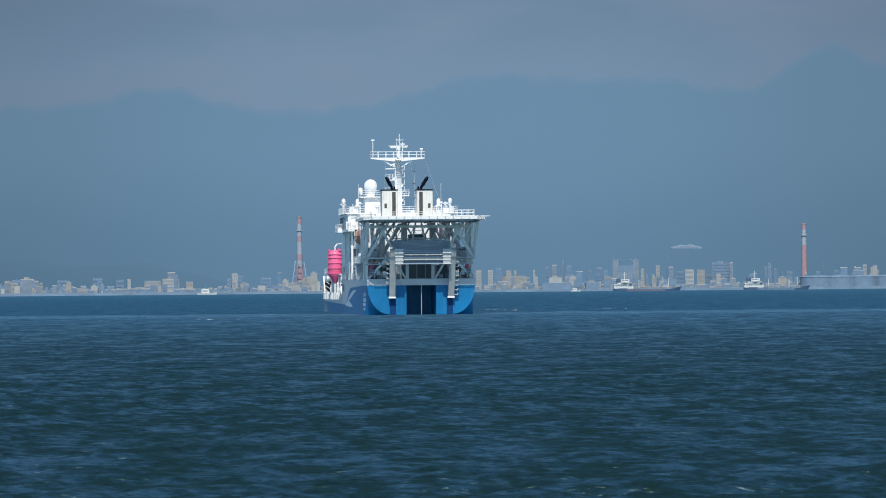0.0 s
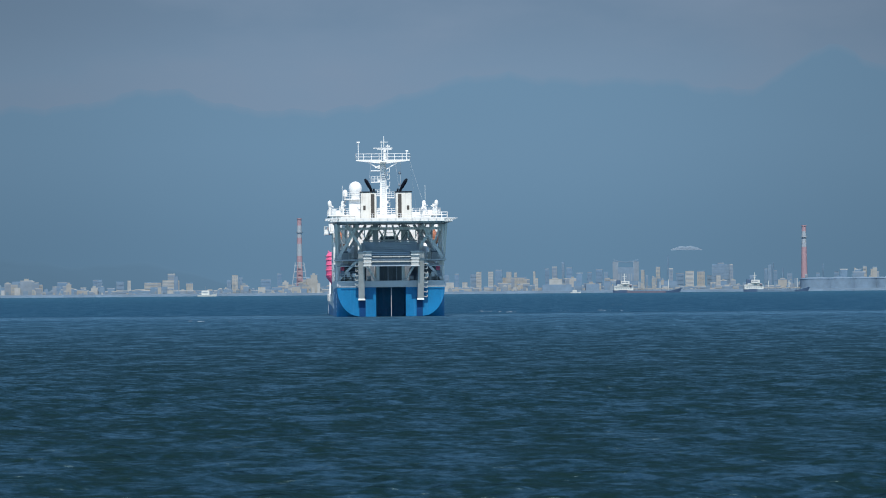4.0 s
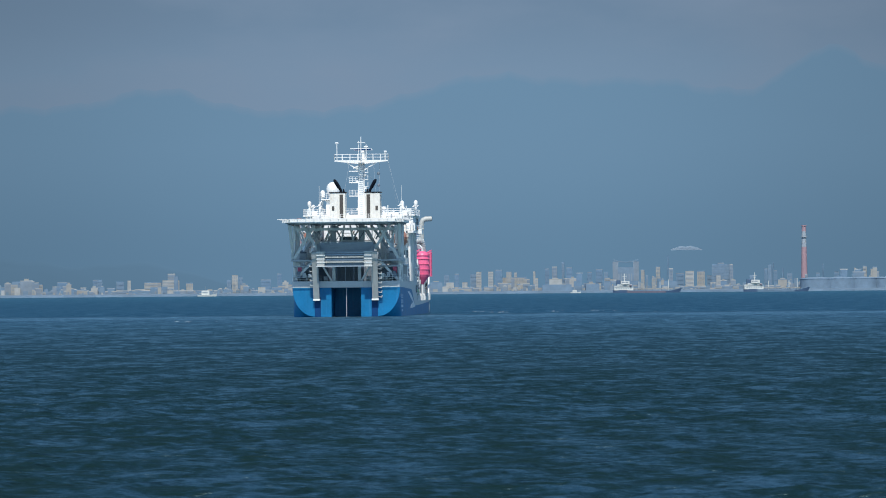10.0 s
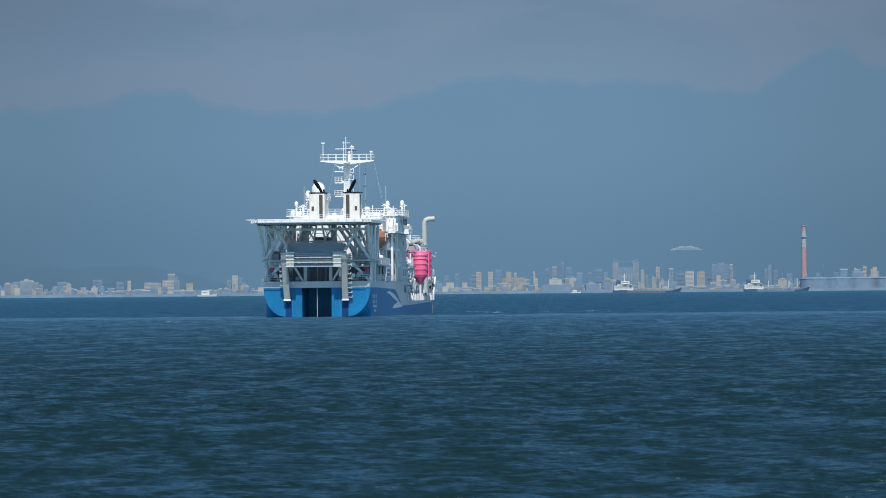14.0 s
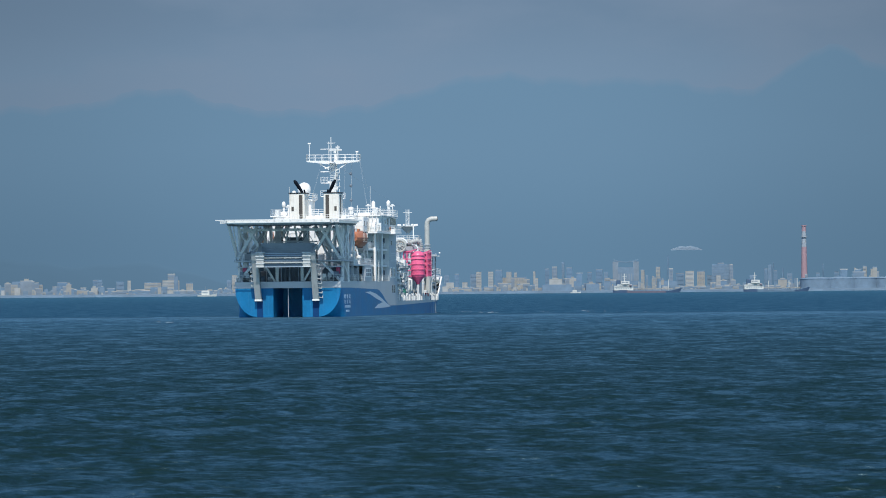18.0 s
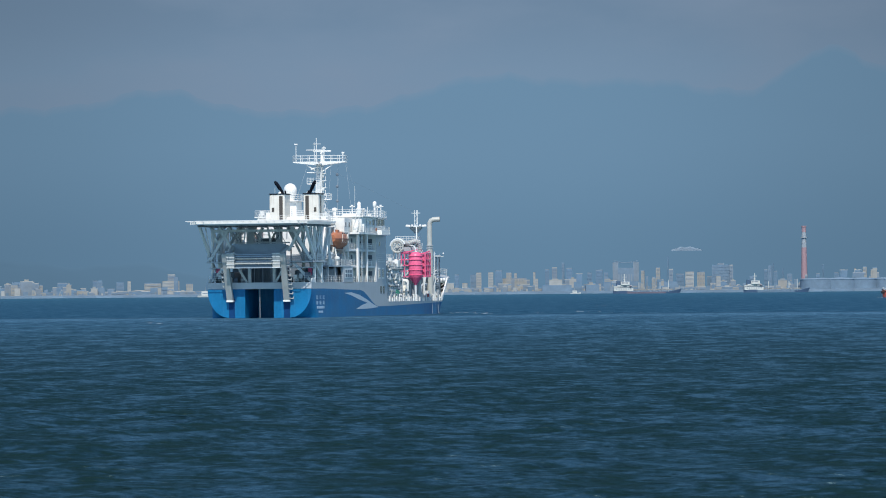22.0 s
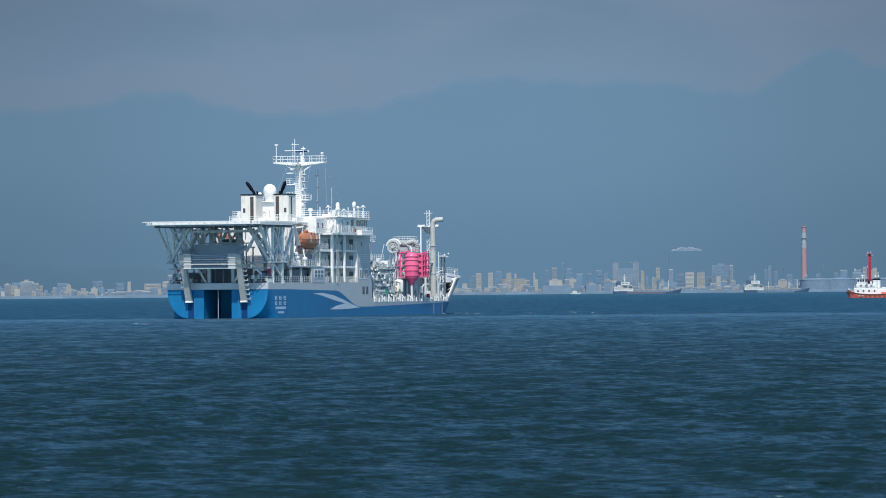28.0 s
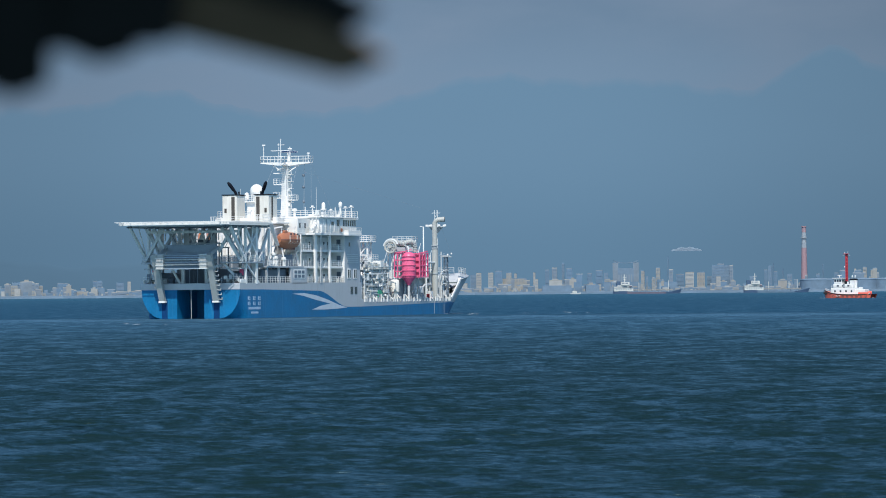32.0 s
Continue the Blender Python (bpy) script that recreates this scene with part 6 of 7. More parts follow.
def city_block(px, w, h, dist, tone, floors, style, z0=2.4):
    """A far building: walls, a roof slab, window bands or a grid of bays, a plant room."""
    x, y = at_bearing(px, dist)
    d = max(12.0, w * 0.7)
    names = (("white", "apartment_building"), ("cream", "warehouse"), ("grey", "office_building"), ("blue-grey", "apartment_building"), ("tan", "factory_hall"))
    word, kind = names[tone]
    b = thing(kind, "%s %s behind the far quay" % (word, kind.replace("_", " ")), "building", "city on the far shore", pose(x, y, z0, 0, 0, -math.degrees(math.atan2(x, y)) + ((px * 7) % 3 - 1.5) * 0.6))
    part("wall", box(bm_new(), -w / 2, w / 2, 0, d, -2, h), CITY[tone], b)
    if style == 2:
        bm = bm_new()
        for s in (0, 1):
            v = [bm.verts.new(p) for p in ((-w / 2 - 0.5, s * d, h), (w / 2 + 0.5, s * d, h), (w / 2 + 0.5, d / 2, h + w * 0.09), (-w / 2 - 0.5, d / 2, h + w * 0.09))]
            bm.faces.new(v)
        part("roof", bm, CITY[(tone + 2) % 5], b)
    else:
        part("roof", box(bm_new(), -w / 2, w / 2, 0.02, d, h, h + 0.9), CITY[(tone + 1) % 5], b)
        if h > 14 and w > 9:
            part("plant_room", box(bm_new(), -w * 0.2, w * 0.15, d * 0.3, d * 0.7, h + 0.9, h + 2.6), CITY[(tone + 2) % 5], b)
    for k in range(floors):
        z = (k + 0.35) * h / floors
        if style == 0:
            part("window_band", box(bm_new(), -w / 2 + 0.5, w / 2 - 0.5, -0.25, 0.1, z, z + h / floors * 0.4), CITY_PANE[tone], b)
        elif style == 1:
            n = max(3, int(w / 2.6))
            for i in range(n):
                xx = -w / 2 + (i + 0.25) * w / n
                part("window", box(bm_new(), xx, xx + w / n * 0.5, -0.2, 0.1, z, z + h / floors * 0.5), CITY_PANE[tone], b)
    if style >= 2:
        s = 1 if int(px) % 2 else -1
        part("annex", box(bm_new(), s * w * 0.5, s * w * 0.5 + w * 0.45, -2.5, d * 0.6, -2, h * 0.55) if s > 0 else box(bm_new(), -w * 0.95, -w * 0.5, -2.5, d * 0.6, -2, h * 0.55), CITY[int(px * 3) % 5], b)
        if int(px * 5) % 3 == 0:
            part("roof_room", box(bm_new(), -w * 0.25, w * 0.2, 1, 4, h, h + 1.8), CITY[int(px) % 2], b)
        part("porch", box(bm_new(), -w * 0.3, w * 0.1, -1.2, 0.1, 0, h * 0.3), CITY[int(px * 7) % 5], b)


rng = random.Random(8)
# the low mass of the town, in two rows
for k in range(480):
    px = -70 + k * 3.58 + rng.uniform(-5, 5)
    left = px < 540
    dens = 0.85 + 0.4 * math.sin(px * 0.013 + 0.7) + 0.35 * math.sin(px * 0.05)
    h = max(3.0, (3.0 + 11 * rng.random() ** 2.6) * (0.75 if left else 1.0) * dens)
    w = rng.choice((2.5, 3, 3.5, 4, 5, 6, 7, 9, 12)) * rng.uniform(0.8, 1.2)
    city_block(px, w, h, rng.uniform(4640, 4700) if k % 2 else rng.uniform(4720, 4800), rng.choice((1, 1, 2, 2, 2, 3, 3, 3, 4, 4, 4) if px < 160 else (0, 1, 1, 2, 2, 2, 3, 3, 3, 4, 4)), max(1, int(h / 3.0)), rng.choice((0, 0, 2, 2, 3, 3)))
# taller blocks that stand out
WEST_BLOCKS = ((62, 8, 13, 4, 4, 0), (72, 4, 11, 1, 3, 0), (28, 9, 14, 2, 4, 0), (110, 12, 13, 3, 4, 0), (168, 5, 15, 3, 4, 0), (176, 6, 15, 2, 5, 0), (212, 9, 13, 2, 3, 0), (228, 4, 14, 0, 3, 1), (303, 9, 21, 4, 5, 0), (311, 5, 18, 2, 4, 1), (270, 20, 12, 1, 3, 0), (302, 20, 14, 0, 4, 0), (335, 8, 11, 1, 2, 1), (405, 5, 14, 2, 3, 0), (415, 7, 19, 0, 5, 1), (425, 5, 17, 2, 4, 0))
MIDDLE_BLOCKS = ((470, 12, 14, 3, 4, 0), (494, 5, 20, 3, 6, 0), (512, 14, 9, 1, 2, 0), (790, 6, 17, 2, 5, 0), (808, 5, 18, 3, 5, 0), (822, 6, 9, 0, 2, 1), (838, 8, 18, 2, 4, 0), (847, 6, 20, 0, 7, 0), (868, 6, 20, 0, 7, 0), (882, 8, 22, 3, 5, 1), (900, 6, 20, 1, 5, 1), (912, 3, 19, 0, 4, 1), (910, 28, 14, 1, 3, 1), (931, 8, 12, 4, 3, 0), (945, 2.5, 20, 0, 4, 1), (968, 5, 23, 3, 6, 0))
EAST_BLOCKS = ((981, 6, 25, 4, 7, 0), (996, 3, 30, 2, 9, 0), (1007, 7, 24, 3, 6, 0), (992, 20, 10, 1, 2, 0), (1018, 9, 6, 0, 2, 1), (1043, 5, 19, 3, 5, 0), (1060, 8, 22, 3, 6, 0), (1072, 5, 19, 2, 5, 0), (1137, 4, 21, 1, 5, 1), (1164, 5, 24, 1, 6, 0), (1187, 5, 22, 4, 6, 0), (1203, 9, 17, 3, 4, 0), (1220, 10, 19, 0, 4, 0), (1240, 9, 19, 1, 4, 1), (1255, 6, 14, 3, 3, 0))
HARBOUR_BLOCKS = ((1276, 22, 26, 2, 8, 0), (1294, 4, 26, 4, 7, 0), (1271, 5, 14, 0, 3, 1), (1330, 5, 14, 2, 3, 0), (1355, 4, 21, 3, 5, 0), (1362, 4, 25, 2, 7, 0), (1372, 4, 19, 3, 5, 0), (1397, 6, 16, 2, 4, 0), (1493, 8, 20, 3, 4, 2), (1513, 2, 21, 0, 5, 0), (1530, 4.5, 23, 1, 5, 0), (1480, 5, 17, 3, 4, 0), (1447, 4, 16, 3, 3, 0))
for px, w, top, tone, floors, style in WEST_BLOCKS + MIDDLE_BLOCKS + EAST_BLOCKS + HARBOUR_BLOCKS:
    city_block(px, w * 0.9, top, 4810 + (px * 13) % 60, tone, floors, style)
# a long low wall of warehouses, and the storage tanks beside the tall chimney
for px, w in ((1450, 60), (1490, 58), (1530, 50), (1575, 50), (985, 30), (1048, 14)):
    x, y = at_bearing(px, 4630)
    tank = thing("storage_tank" if px > 1400 else "quay_shed", "pale grey %s on the quay" % ("oil storage tank" if px > 1400 else "long quay shed"), "tank" if px > 1400 else "shed", "quay buildings", pose(x, y, 2.2))
    if px > 1400:
        part("shell", lathe(bm_new(), 0, 20, [(w / 3.2, 0), (w / 3.2, 10.5), (w / 3.4, 11.2), (1, 12.0)], 28), CITY[2], tank)
        part("rim", lathe(bm_new(), 0, 20, [(w / 3.15, 10.0), (w / 3.15, 10.4)], 28), CITY[3], tank)
    else:
        part("wall", box(bm_new(), -w / 2, w / 2, 0, 20, 0, 6), CITY[2], tank)
        part("roof", box(bm_new(), -w / 2, w / 2, 0.05, 20, 6, 6.6), CITY[3], tank)


def gate_building(px):
    """A large hall with two towers and a sagging roof between them."""
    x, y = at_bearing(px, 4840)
    b = thing("event_hall", "pale hall with two towers and a concave roof", "building", "city on the far shore", pose(x, y, 3, 0, 0, -math.degrees(math.atan2(x, y))))
    for s in (-1, 1):
        part("tower", box(bm_new(), s * 11 - 3, s * 11 + 3, 0, 18, 0, 30), CITY[4], b)
    part("hall", box(bm_new(), -8.5, 8.5, -0.4, 16, 0, 24), CITY[2], b)
    bm = bm_new()
    for i in range(10):
        u0, u1 = -1 + i * 0.2, -0.8 + i * 0.2
        beam(bm, (u0 * 13, 9, 29.5 + 2.5 * u0 * u0), (u1 * 13, 9, 29.5 + 2.5 * u1 * u1), 12, 0.8)
    part("roof", bm, CITY[2], b)
    for i in range(6):
        part("window", box(bm_new(), -8 + i * 2.7, -6.6 + i * 2.7, -0.6, -0.3, 6, 17), CITY_DARK, b)


gate_building(1107)


def chimney(px, h, r, whites):
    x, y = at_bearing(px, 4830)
    c = thing("chimney", "tall red and white banded industrial chimney", "chimney", "chimneys", pose(x, y, 3))
    n = 12
    for k in range(n):
        a, b = k / n, (k + 1) / n
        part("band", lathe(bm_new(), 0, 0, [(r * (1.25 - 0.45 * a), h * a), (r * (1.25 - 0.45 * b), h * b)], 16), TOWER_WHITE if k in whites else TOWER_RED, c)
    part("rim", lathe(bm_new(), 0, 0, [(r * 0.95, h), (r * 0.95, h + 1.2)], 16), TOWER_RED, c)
    part("gallery", lathe(bm_new(), 0, 0, [(r * 1.25, h * 0.82), (r * 1.25, h * 0.82 + 0.8)], 16), TOWER_WHITE, c)


chimney(530, 78, 2.9, (4, 6, 7, 9, 10))
chimney(1423, 66, 2.9, (8, 9, 10))
x, y = at_bearing(530, 4824)
skirt = thing("flare_tower", "hazy lattice tower round the foot of the chimney", "tower", "chimneys", pose(x, y, 3))
for sx in (-1, -0.4, 0.4, 1):
    part("tower_leg", beam(bm_new(), (sx * 9, 0, 0), (sx * 4.5, 0, 32), 0.8), TOWER_RED if abs(sx) < 1 else TOWER_WHITE, skirt)
for k in range(5):
    w = 9 - k * 1.0
    part("tower_ring", beam(bm_new(), (-w, 0, 3 + k * 6.4), (w, 0, 3 + k * 6.4), 0.5), TOWER_WHITE, skirt)


def far_mast(px, h):
    x, y = at_bearing(px, 4845)
    c = thing("lattice_mast", "thin grey lattice mast on the far shore", "mast", "masts", pose(x, y, 3))
    bm = bm_new()
    for sx, sy in ((-1, -1), (1, -1), (1, 1), (-1, 1)):
        beam(bm, (sx * 1.6, sy * 1.6, 0), (sx * 0.3, sy * 0.3, h), 0.3)
    for k in range(8):
        u, v = 1.6 * (1 - k / 9), 1.6 * (1 - (k + 1) / 9)
        beam(bm, (-u, -u, h * k / 9), (v, -v, h * (k + 1) / 9), 0.22)
    part("frame", bm, CITY[3], c)


for px, h in ((1368, 28), (1182, 36), (1385, 22), (1456, 26)):
    far_mast(px, h)

# pale bare slopes high above the town
for px, z, w in ((1215, 46, 34), (145, 33, 15), (235, 33, 24)):
    x, y = at_bearing(px, 4918)
    s = thing("hillside_quarry", "pale bare quarry face on the hazy hillside", "quarry", "quarries", pose(x, y, z))
    bm = bm_new()
    prev = None
    for i in range(15):
        u = -1 + i / 7
        t = 0.3 + (3.8 if w > 30 else 1.4) * max(0.0, 1 - u * u) ** 0.8 * (0.86 + 0.14 * math.sin(i * 1.3 + px))
        cur = [bm.verts.new((u * w / 2, yy, zz)) for yy, zz in ((0, -0.6), (0.5, t * 0.6), (2.5, t), (8, t * 0.9), (8, -0.6))]
        if prev:
            for k in range(4):
                bm.faces.new((prev[k], cur[k], cur[k + 1], prev[k + 1]))
        prev = cur
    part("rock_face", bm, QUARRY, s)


def coaster(px, dist, length, hull_m, label):
    """A small tanker at anchor: hull with raised bow and stern, aft house, funnel, masts, deck pipes."""
    x, y = at_bearing(px, dist)
    s = thing("coastal_tanker", label, "ship", "anchored ships", pose(x, y, 0))
    L, B = length / 2, 5.5
    bm = bm_new()
    prev = None
    for i in range(25):
        u = -1 + i / 12
        b = B * (1 - max(0, u) ** 4) if u > 0 else B * (1 - 0.35 * (-u) ** 5)
        top = 1.7 + 2.6 * max(0, u - 0.72) / 0.28 + (1.1 if u < -0.55 else 0)
        rake = 2.5 * max(0, u) ** 6
        cur = [bm.verts.new(p) for p in ((u * L, -b * 0.9, -1), (u * L + rake * 0.3, -b * 0.97, 1.0), (u * L + rake, -b, top), (u * L + rake, b, top), (u * L, b * 0.9, -1))]
        if prev:
            for k in range(4):
                f = bm.faces.new((prev[k], cur[k], cur[k + 1], prev[k + 1]))
                f.material_index = 0 if u < -0.5 or u > 0.66 else 1
        prev = cur
    part("hull", bm, [SHIP_NAVY, hull_m], s, "dark navy ends and a paler middle hull")
    hx = -L * 0.72
    house = part("house", box(bm_new(), hx - 8, hx + 10, -4.6, 4.6, 2.4, 5.6, 0.1), FAR_WHITE, s, "white aft house in steps")
    part("house_deck", box(bm_new(), hx - 5, hx + 8.5, -4.3, 4.3, 5.6, 8.0, 0.1), FAR_WHITE, house)
    part("side_house", box(bm_new(), hx - 8, hx - 3, -4, 4, 5.6, 6.8, 0.1), FAR_WHITE, house)
    part("bridge", box(bm_new(), hx - 1.5, hx + 6.5, -5, 5, 8.0, 11.2, 0.1), FAR_WHITE, house)
    part("bridge_wing", box(bm_new(), hx + 0.5, hx + 4.0, -6, 6, 8.0, 9.0, 0.1), FAR_WHITE, house)
    for k in range(7):
        part("port_light", box(bm_new(), hx - 6 + k * 2.2, hx - 5 + k * 2.2, -4.66, -4.6, 3.8, 4.7), CITY_DARK, house)
        part("port_light", box(bm_new(), hx - 4 + k * 1.7, hx - 3.2 + k * 1.7, -4.36, -4.3, 6.5, 7.3), CITY_DARK, house)
    for k in range(5):
        part("window", box(bm_new(), hx - 0.6 + k * 1.2, hx + 0.2 + k * 1.2, -5.05, -4.95, 9.5, 10.5), SHIP_NAVY, house)
    part("funnel", box(bm_new(), hx - 5.6, hx - 2.0, -3.2, 3.2, 6.8, 12.0, 0.2), SHIP_NAVY, s, "dark navy funnel")
    part("mast", tube(bm_new(), (hx + 2, 0, 11.2), (hx + 2, 0, 18.2), 0.34, 6), FAR_WHITE, s)
    part("yard", tube(bm_new(), (hx + 0.2, 0, 15.5), (hx + 3.8, 0, 15.5), 0.2, 6), FAR_WHITE, s)
    part("lower_yard", tube(bm_new(), (hx + 1.0, 0, 13.4), (hx + 3.0, 0, 13.4), 0.2, 6), FAR_WHITE, s)
    part("house_rail", railing([(hx - 8, -4.5, 5.6), (hx + 9.8, -4.5, 5.6)], 1.1, 2, 2.2, 0.1), FAR_WHITE, house)
    part("ship_boat", lathe(bm_new(), hx + 7.5, -4.8, [(0.3, 6.2), (1.3, 6.7), (1.3, 7.3), (0.3, 7.8)], 10), HULL_FADED, house)
    # navy strip paints a shade line below the upper deck of the house
    part("deck_shade_line", box(bm_new(), hx - 7.9, hx + 9.9, -4.75, -4.6, 5.35, 5.6), SHIP_NAVY, house)
    part("aft_post", tube(bm_new(), (-L * 0.22, 0, 1.5), (-L * 0.22, 0, 10.5), 0.32, 6), FAR_WHITE, s)
    part("foremast", tube(bm_new(), (L * 0.68, 0, 1.5), (L * 0.68, 0, 12.5), 0.3, 6), FAR_WHITE, s)
    part("crane_post", tube(bm_new(), (L * 0.42, 0, 1.5), (L * 0.42, 0, 10.5), 0.32, 6), FAR_WHITE, s)
    bm = bm_new()
    for z in (3.3, 3.9):
        tube(bm, (-L * 0.45, -1, z), (L * 0.8, -1, z), 0.3, 6)
    part("deck_pipe", bm, CITY[1], s)
    for k in range(4):
        part("hatch", box(bm_new(), -L * 0.35 + k * L * 0.27, -L * 0.35 + k * L * 0.27 + 3, -2.5, 2.5, 2.3, 3.6, 0.1), CITY[4], s)


coaster(1143, 4250, 62, HULL_FADED, "anchored coastal tanker with white house and navy red-bottomed hull")
coaster(1372, 4250, 60, CITY[2], "anchored grey coastal tanker with white house aft")


def small_boat(px, dist, L):
    x, y = at_bearing(px, dist)
    s = thing("fishing_boat", "small white fishing boat near the far quay", "boat", "small boats", pose(x, y, 0))
    bm = bm_new()
    prev = None
    for i in range(13):
        u = -1 + i / 6
        b = 0.16 * L * (1 - max(0, u) ** 3)
        top = 0.09 * L + 0.07 * L * max(0, u) ** 2
        cur = [bm.verts.new(p) for p in ((u * L / 2, -b * 0.8, -0.5), (u * L / 2 * 1.04, -b, top), (u * L / 2 * 1.04, b, top), (u * L / 2, b * 0.8, -0.5))]
        if prev:
            for k in range(3):
                bm.faces.new((prev[k], cur[k], cur[k + 1], prev[k + 1]))
        prev = cur
    part("hull", bm, FAR_WHITE, s)
    part("cabin", box(bm_new(), -L * 0.3, L * 0.12, -L * 0.1, L * 0.1, 0.08 * L, 0.32 * L, 0.1), FAR_WHITE, s)
    part("window", box(bm_new(), -L * 0.25, L * 0.03, -L * 0.103, -L * 0.09, 0.18 * L, 0.23 * L), CITY_DARK, s)
    part("mast", tube(bm_new(), (-L * 0.1, 0, 0.25 * L), (-L * 0.1, 0, 0.55 * L), 0.15, 6), CITY[0], s)


for px, d, L in ((366, 4400, 18), (1018, 4480, 10), (640, 4480, 14)):
    small_boat(px, d, L)

# ---- the tug that steams in from the edge ----
tug = thing("tugboat", "orange-red harbour tug with white house and tall red mast", "boat")


def build_tug():
    """A harbour tug: sheered hull with fenders, stepped houses, wheelhouse, funnels, fire-monitor mast."""
    bm = bm_new()
    prev = None
    for i in range(25):
        u = -1 + i / 12
        b = 4.0 * (1 - max(0, u) ** 3.0) if u > 0 else 4.0 * (1 - 0.18 * (-u) ** 4)
        top = 1.55 + 1.9 * max(0, u) ** 2.2 + 0.15 * max(0, -u) ** 2
        cur = [bm.verts.new(p) for p in ((u * 10.6, -b * 0.85, -0.8), (u * 10.9, -b * 0.95, 0.5), (u * 11.3, -b, top), (u * 11.3, b, top), (u * 10.9, b * 0.95, 0.5), (u * 10.6, b * 0.85, -0.8))]
        if prev:
            for k in range(5):
                bm.faces.new((prev[k], cur[k], cur[k + 1], prev[k + 1])).smooth = k != 2
        prev = cur
    part("hull", bm, TUG_RED, tug, "orange-red tug hull")
    line = [(-11, 3.4, 1.62), (-6, 4.05, 1.6), (0, 4.1, 1.6), (4, 3.95, 1.85), (7.5, 3.0, 2.4), (10, 1.3, 3.1), (11.3, 0, 3.4), (10, -1.3, 3.1), (7.5, -3.0, 2.4)]
    part("fender", bent(bm_new(), line, 0.16, 8), RUBBER, tug, "black rubber fender along the gunwale")
    part("bow_fender", bent(bm_new(), [(9.6, 1.9, 2.0), (10.8, 0.9, 2.2), (11.3, 0, 2.3), (10.8, -0.9, 2.2)], 0.5, 8), RUBBER, tug, "thick black bow fender")
    for k in range(8):
        x = -9.2 + k * 2.1
        bm = bm_new()
        for j in range(10):
            p, q = j * math.tau / 10, (j + 1) * math.tau / 10
            tube(bm, (x + 0.42 * math.cos(p), 4.15, 0.95 + 0.42 * math.sin(p)), (x + 0.42 * math.cos(q), 4.15, 0.95 + 0.42 * math.sin(q)), 0.12, 5)
        part("tyre_fender", bm, SHIP_RED, tug)
    part("bulwark", box(bm_new(), -10.2, -5.6, 3.55, 3.7, 1.5, 2.5, 0.04), TUG_RED, tug)
    part("hull_mark", box(bm_new(), 2.5, 4.4, 3.98, 4.06, 0.9, 1.2), WHITE, tug)
    house = part("deckhouse", box(bm_new(), -3.6, 7.2, -2.9, 2.9, 1.5, 4.3, 0.15), WHITE, tug, "white deckhouse")
    part("aft_house", box(bm_new(), -8.0, -3.6, -2.5, 2.5, 1.5, 3.7, 0.15), WHITE, tug)
    part("aft_locker", box(bm_new(), -6.6, -5.2, 0.6, 2.2, 3.7, 4.6, 0.1), WHITE, tug)
    upper = part("upper_house", box(bm_new(), -2.2, 6.2, -2.5, 2.5, 4.3, 6.0, 0.12), WHITE, tug)
    wheel = part("wheelhouse", box(bm_new(), 2.4, 6.0, -2.3, 2.3, 6.0, 8.3, 0.2), WHITE, tug, "white wheelhouse with dark windows")
    part("wheel_roof", box(bm_new(), 2.1, 6.4, -2.6, 2.6, 8.3, 8.55, 0.05), WHITE, wheel)
    for k in range(3):
        part("window", box(bm_new(), 2.65 + k * 1.12, 3.5 + k * 1.12, 2.27, 2.35, 6.9, 7.9, 0.03), GLASS, wheel)
    for k in range(4):
        part("window", box(bm_new(), 2.36, 2.42, -2.0 + k * 1.05, -1.2 + k * 1.05, 6.9, 7.9, 0.03), GLASS, wheel)
    for k in range(4):
        part("window", box(bm_new(), -2.6 + k * 2.5, -1.9 + k * 2.5, 2.86, 2.94, 2.6, 3.4, 0.03), GLASS, house)
    for k in range(3):
        part("window", box(bm_new(), -1.2 + k * 2.4, -0.2 + k * 2.4, 2.46, 2.54, 4.8, 5.6, 0.03), GLASS, upper)
    part("door_gap", box(bm_new(), 1.0, 1.8, 2.46, 2.56, 4.35, 5.95, 0.02), DARK_GREY, upper)
    for y in (-1.6, 1.6):
        fun = part("funnel", box(bm_new(), -2.9, -1.2, y - 0.6, y + 0.6, 4.3, 7.6, 0.15), WHITE, tug)
        part("cap", box(bm_new(), -3.0, -1.1, y - 0.7, y + 0.7, 7.6, 8.2, 0.1), BLACK, fun)
        part("exhaust", tube(bm_new(), (-2.0, y, 8.2), (-2.2, y, 9.6), 0.24, 8), PALE_GREY, fun)
    bm = bm_new()
    for sx, sy in ((-0.34, -0.3), (0.34, -0.3), (0.34, 0.3), (-0.34, 0.3)):
        beam(bm, (1.0 + sx, sy, 6.0), (1.0 + sx, sy, 18.6), 0.22)
    for k in range(9):
        z = 6.8 + k * 1.35
        beam(bm, (0.62, 0.34, z), (1.38, 0.34, z + 1.0), 0.2)
        beam(bm, (0.62, 0.34, z), (1.38, 0.34, z), 0.18)
        beam(bm, (0.62, -0.34, z + 1.0), (0.62, 0.34, z), 0.18)
    tube(bm, (1.0, 0, 6.0), (1.0, 0, 18.6), 0.24, 8)
    mast = part("mast", bm, RED, tug, "tall red lattice mast")
    part("mast_foot", box(bm_new(), 0.2, 1.8, -0.8, 0.8, 6.0, 7.2, 0.08), BLACK, mast)
    part("monitor_platform", box(bm_new(), 0.0, 2.2, -0.9, 0.9, 18.5, 18.75, 0.05), RED, mast)
    bm = bm_new()
    tube(bm, (-0.6, 0, 18.1), (2.8, 0, 18.1), 0.1, 6)
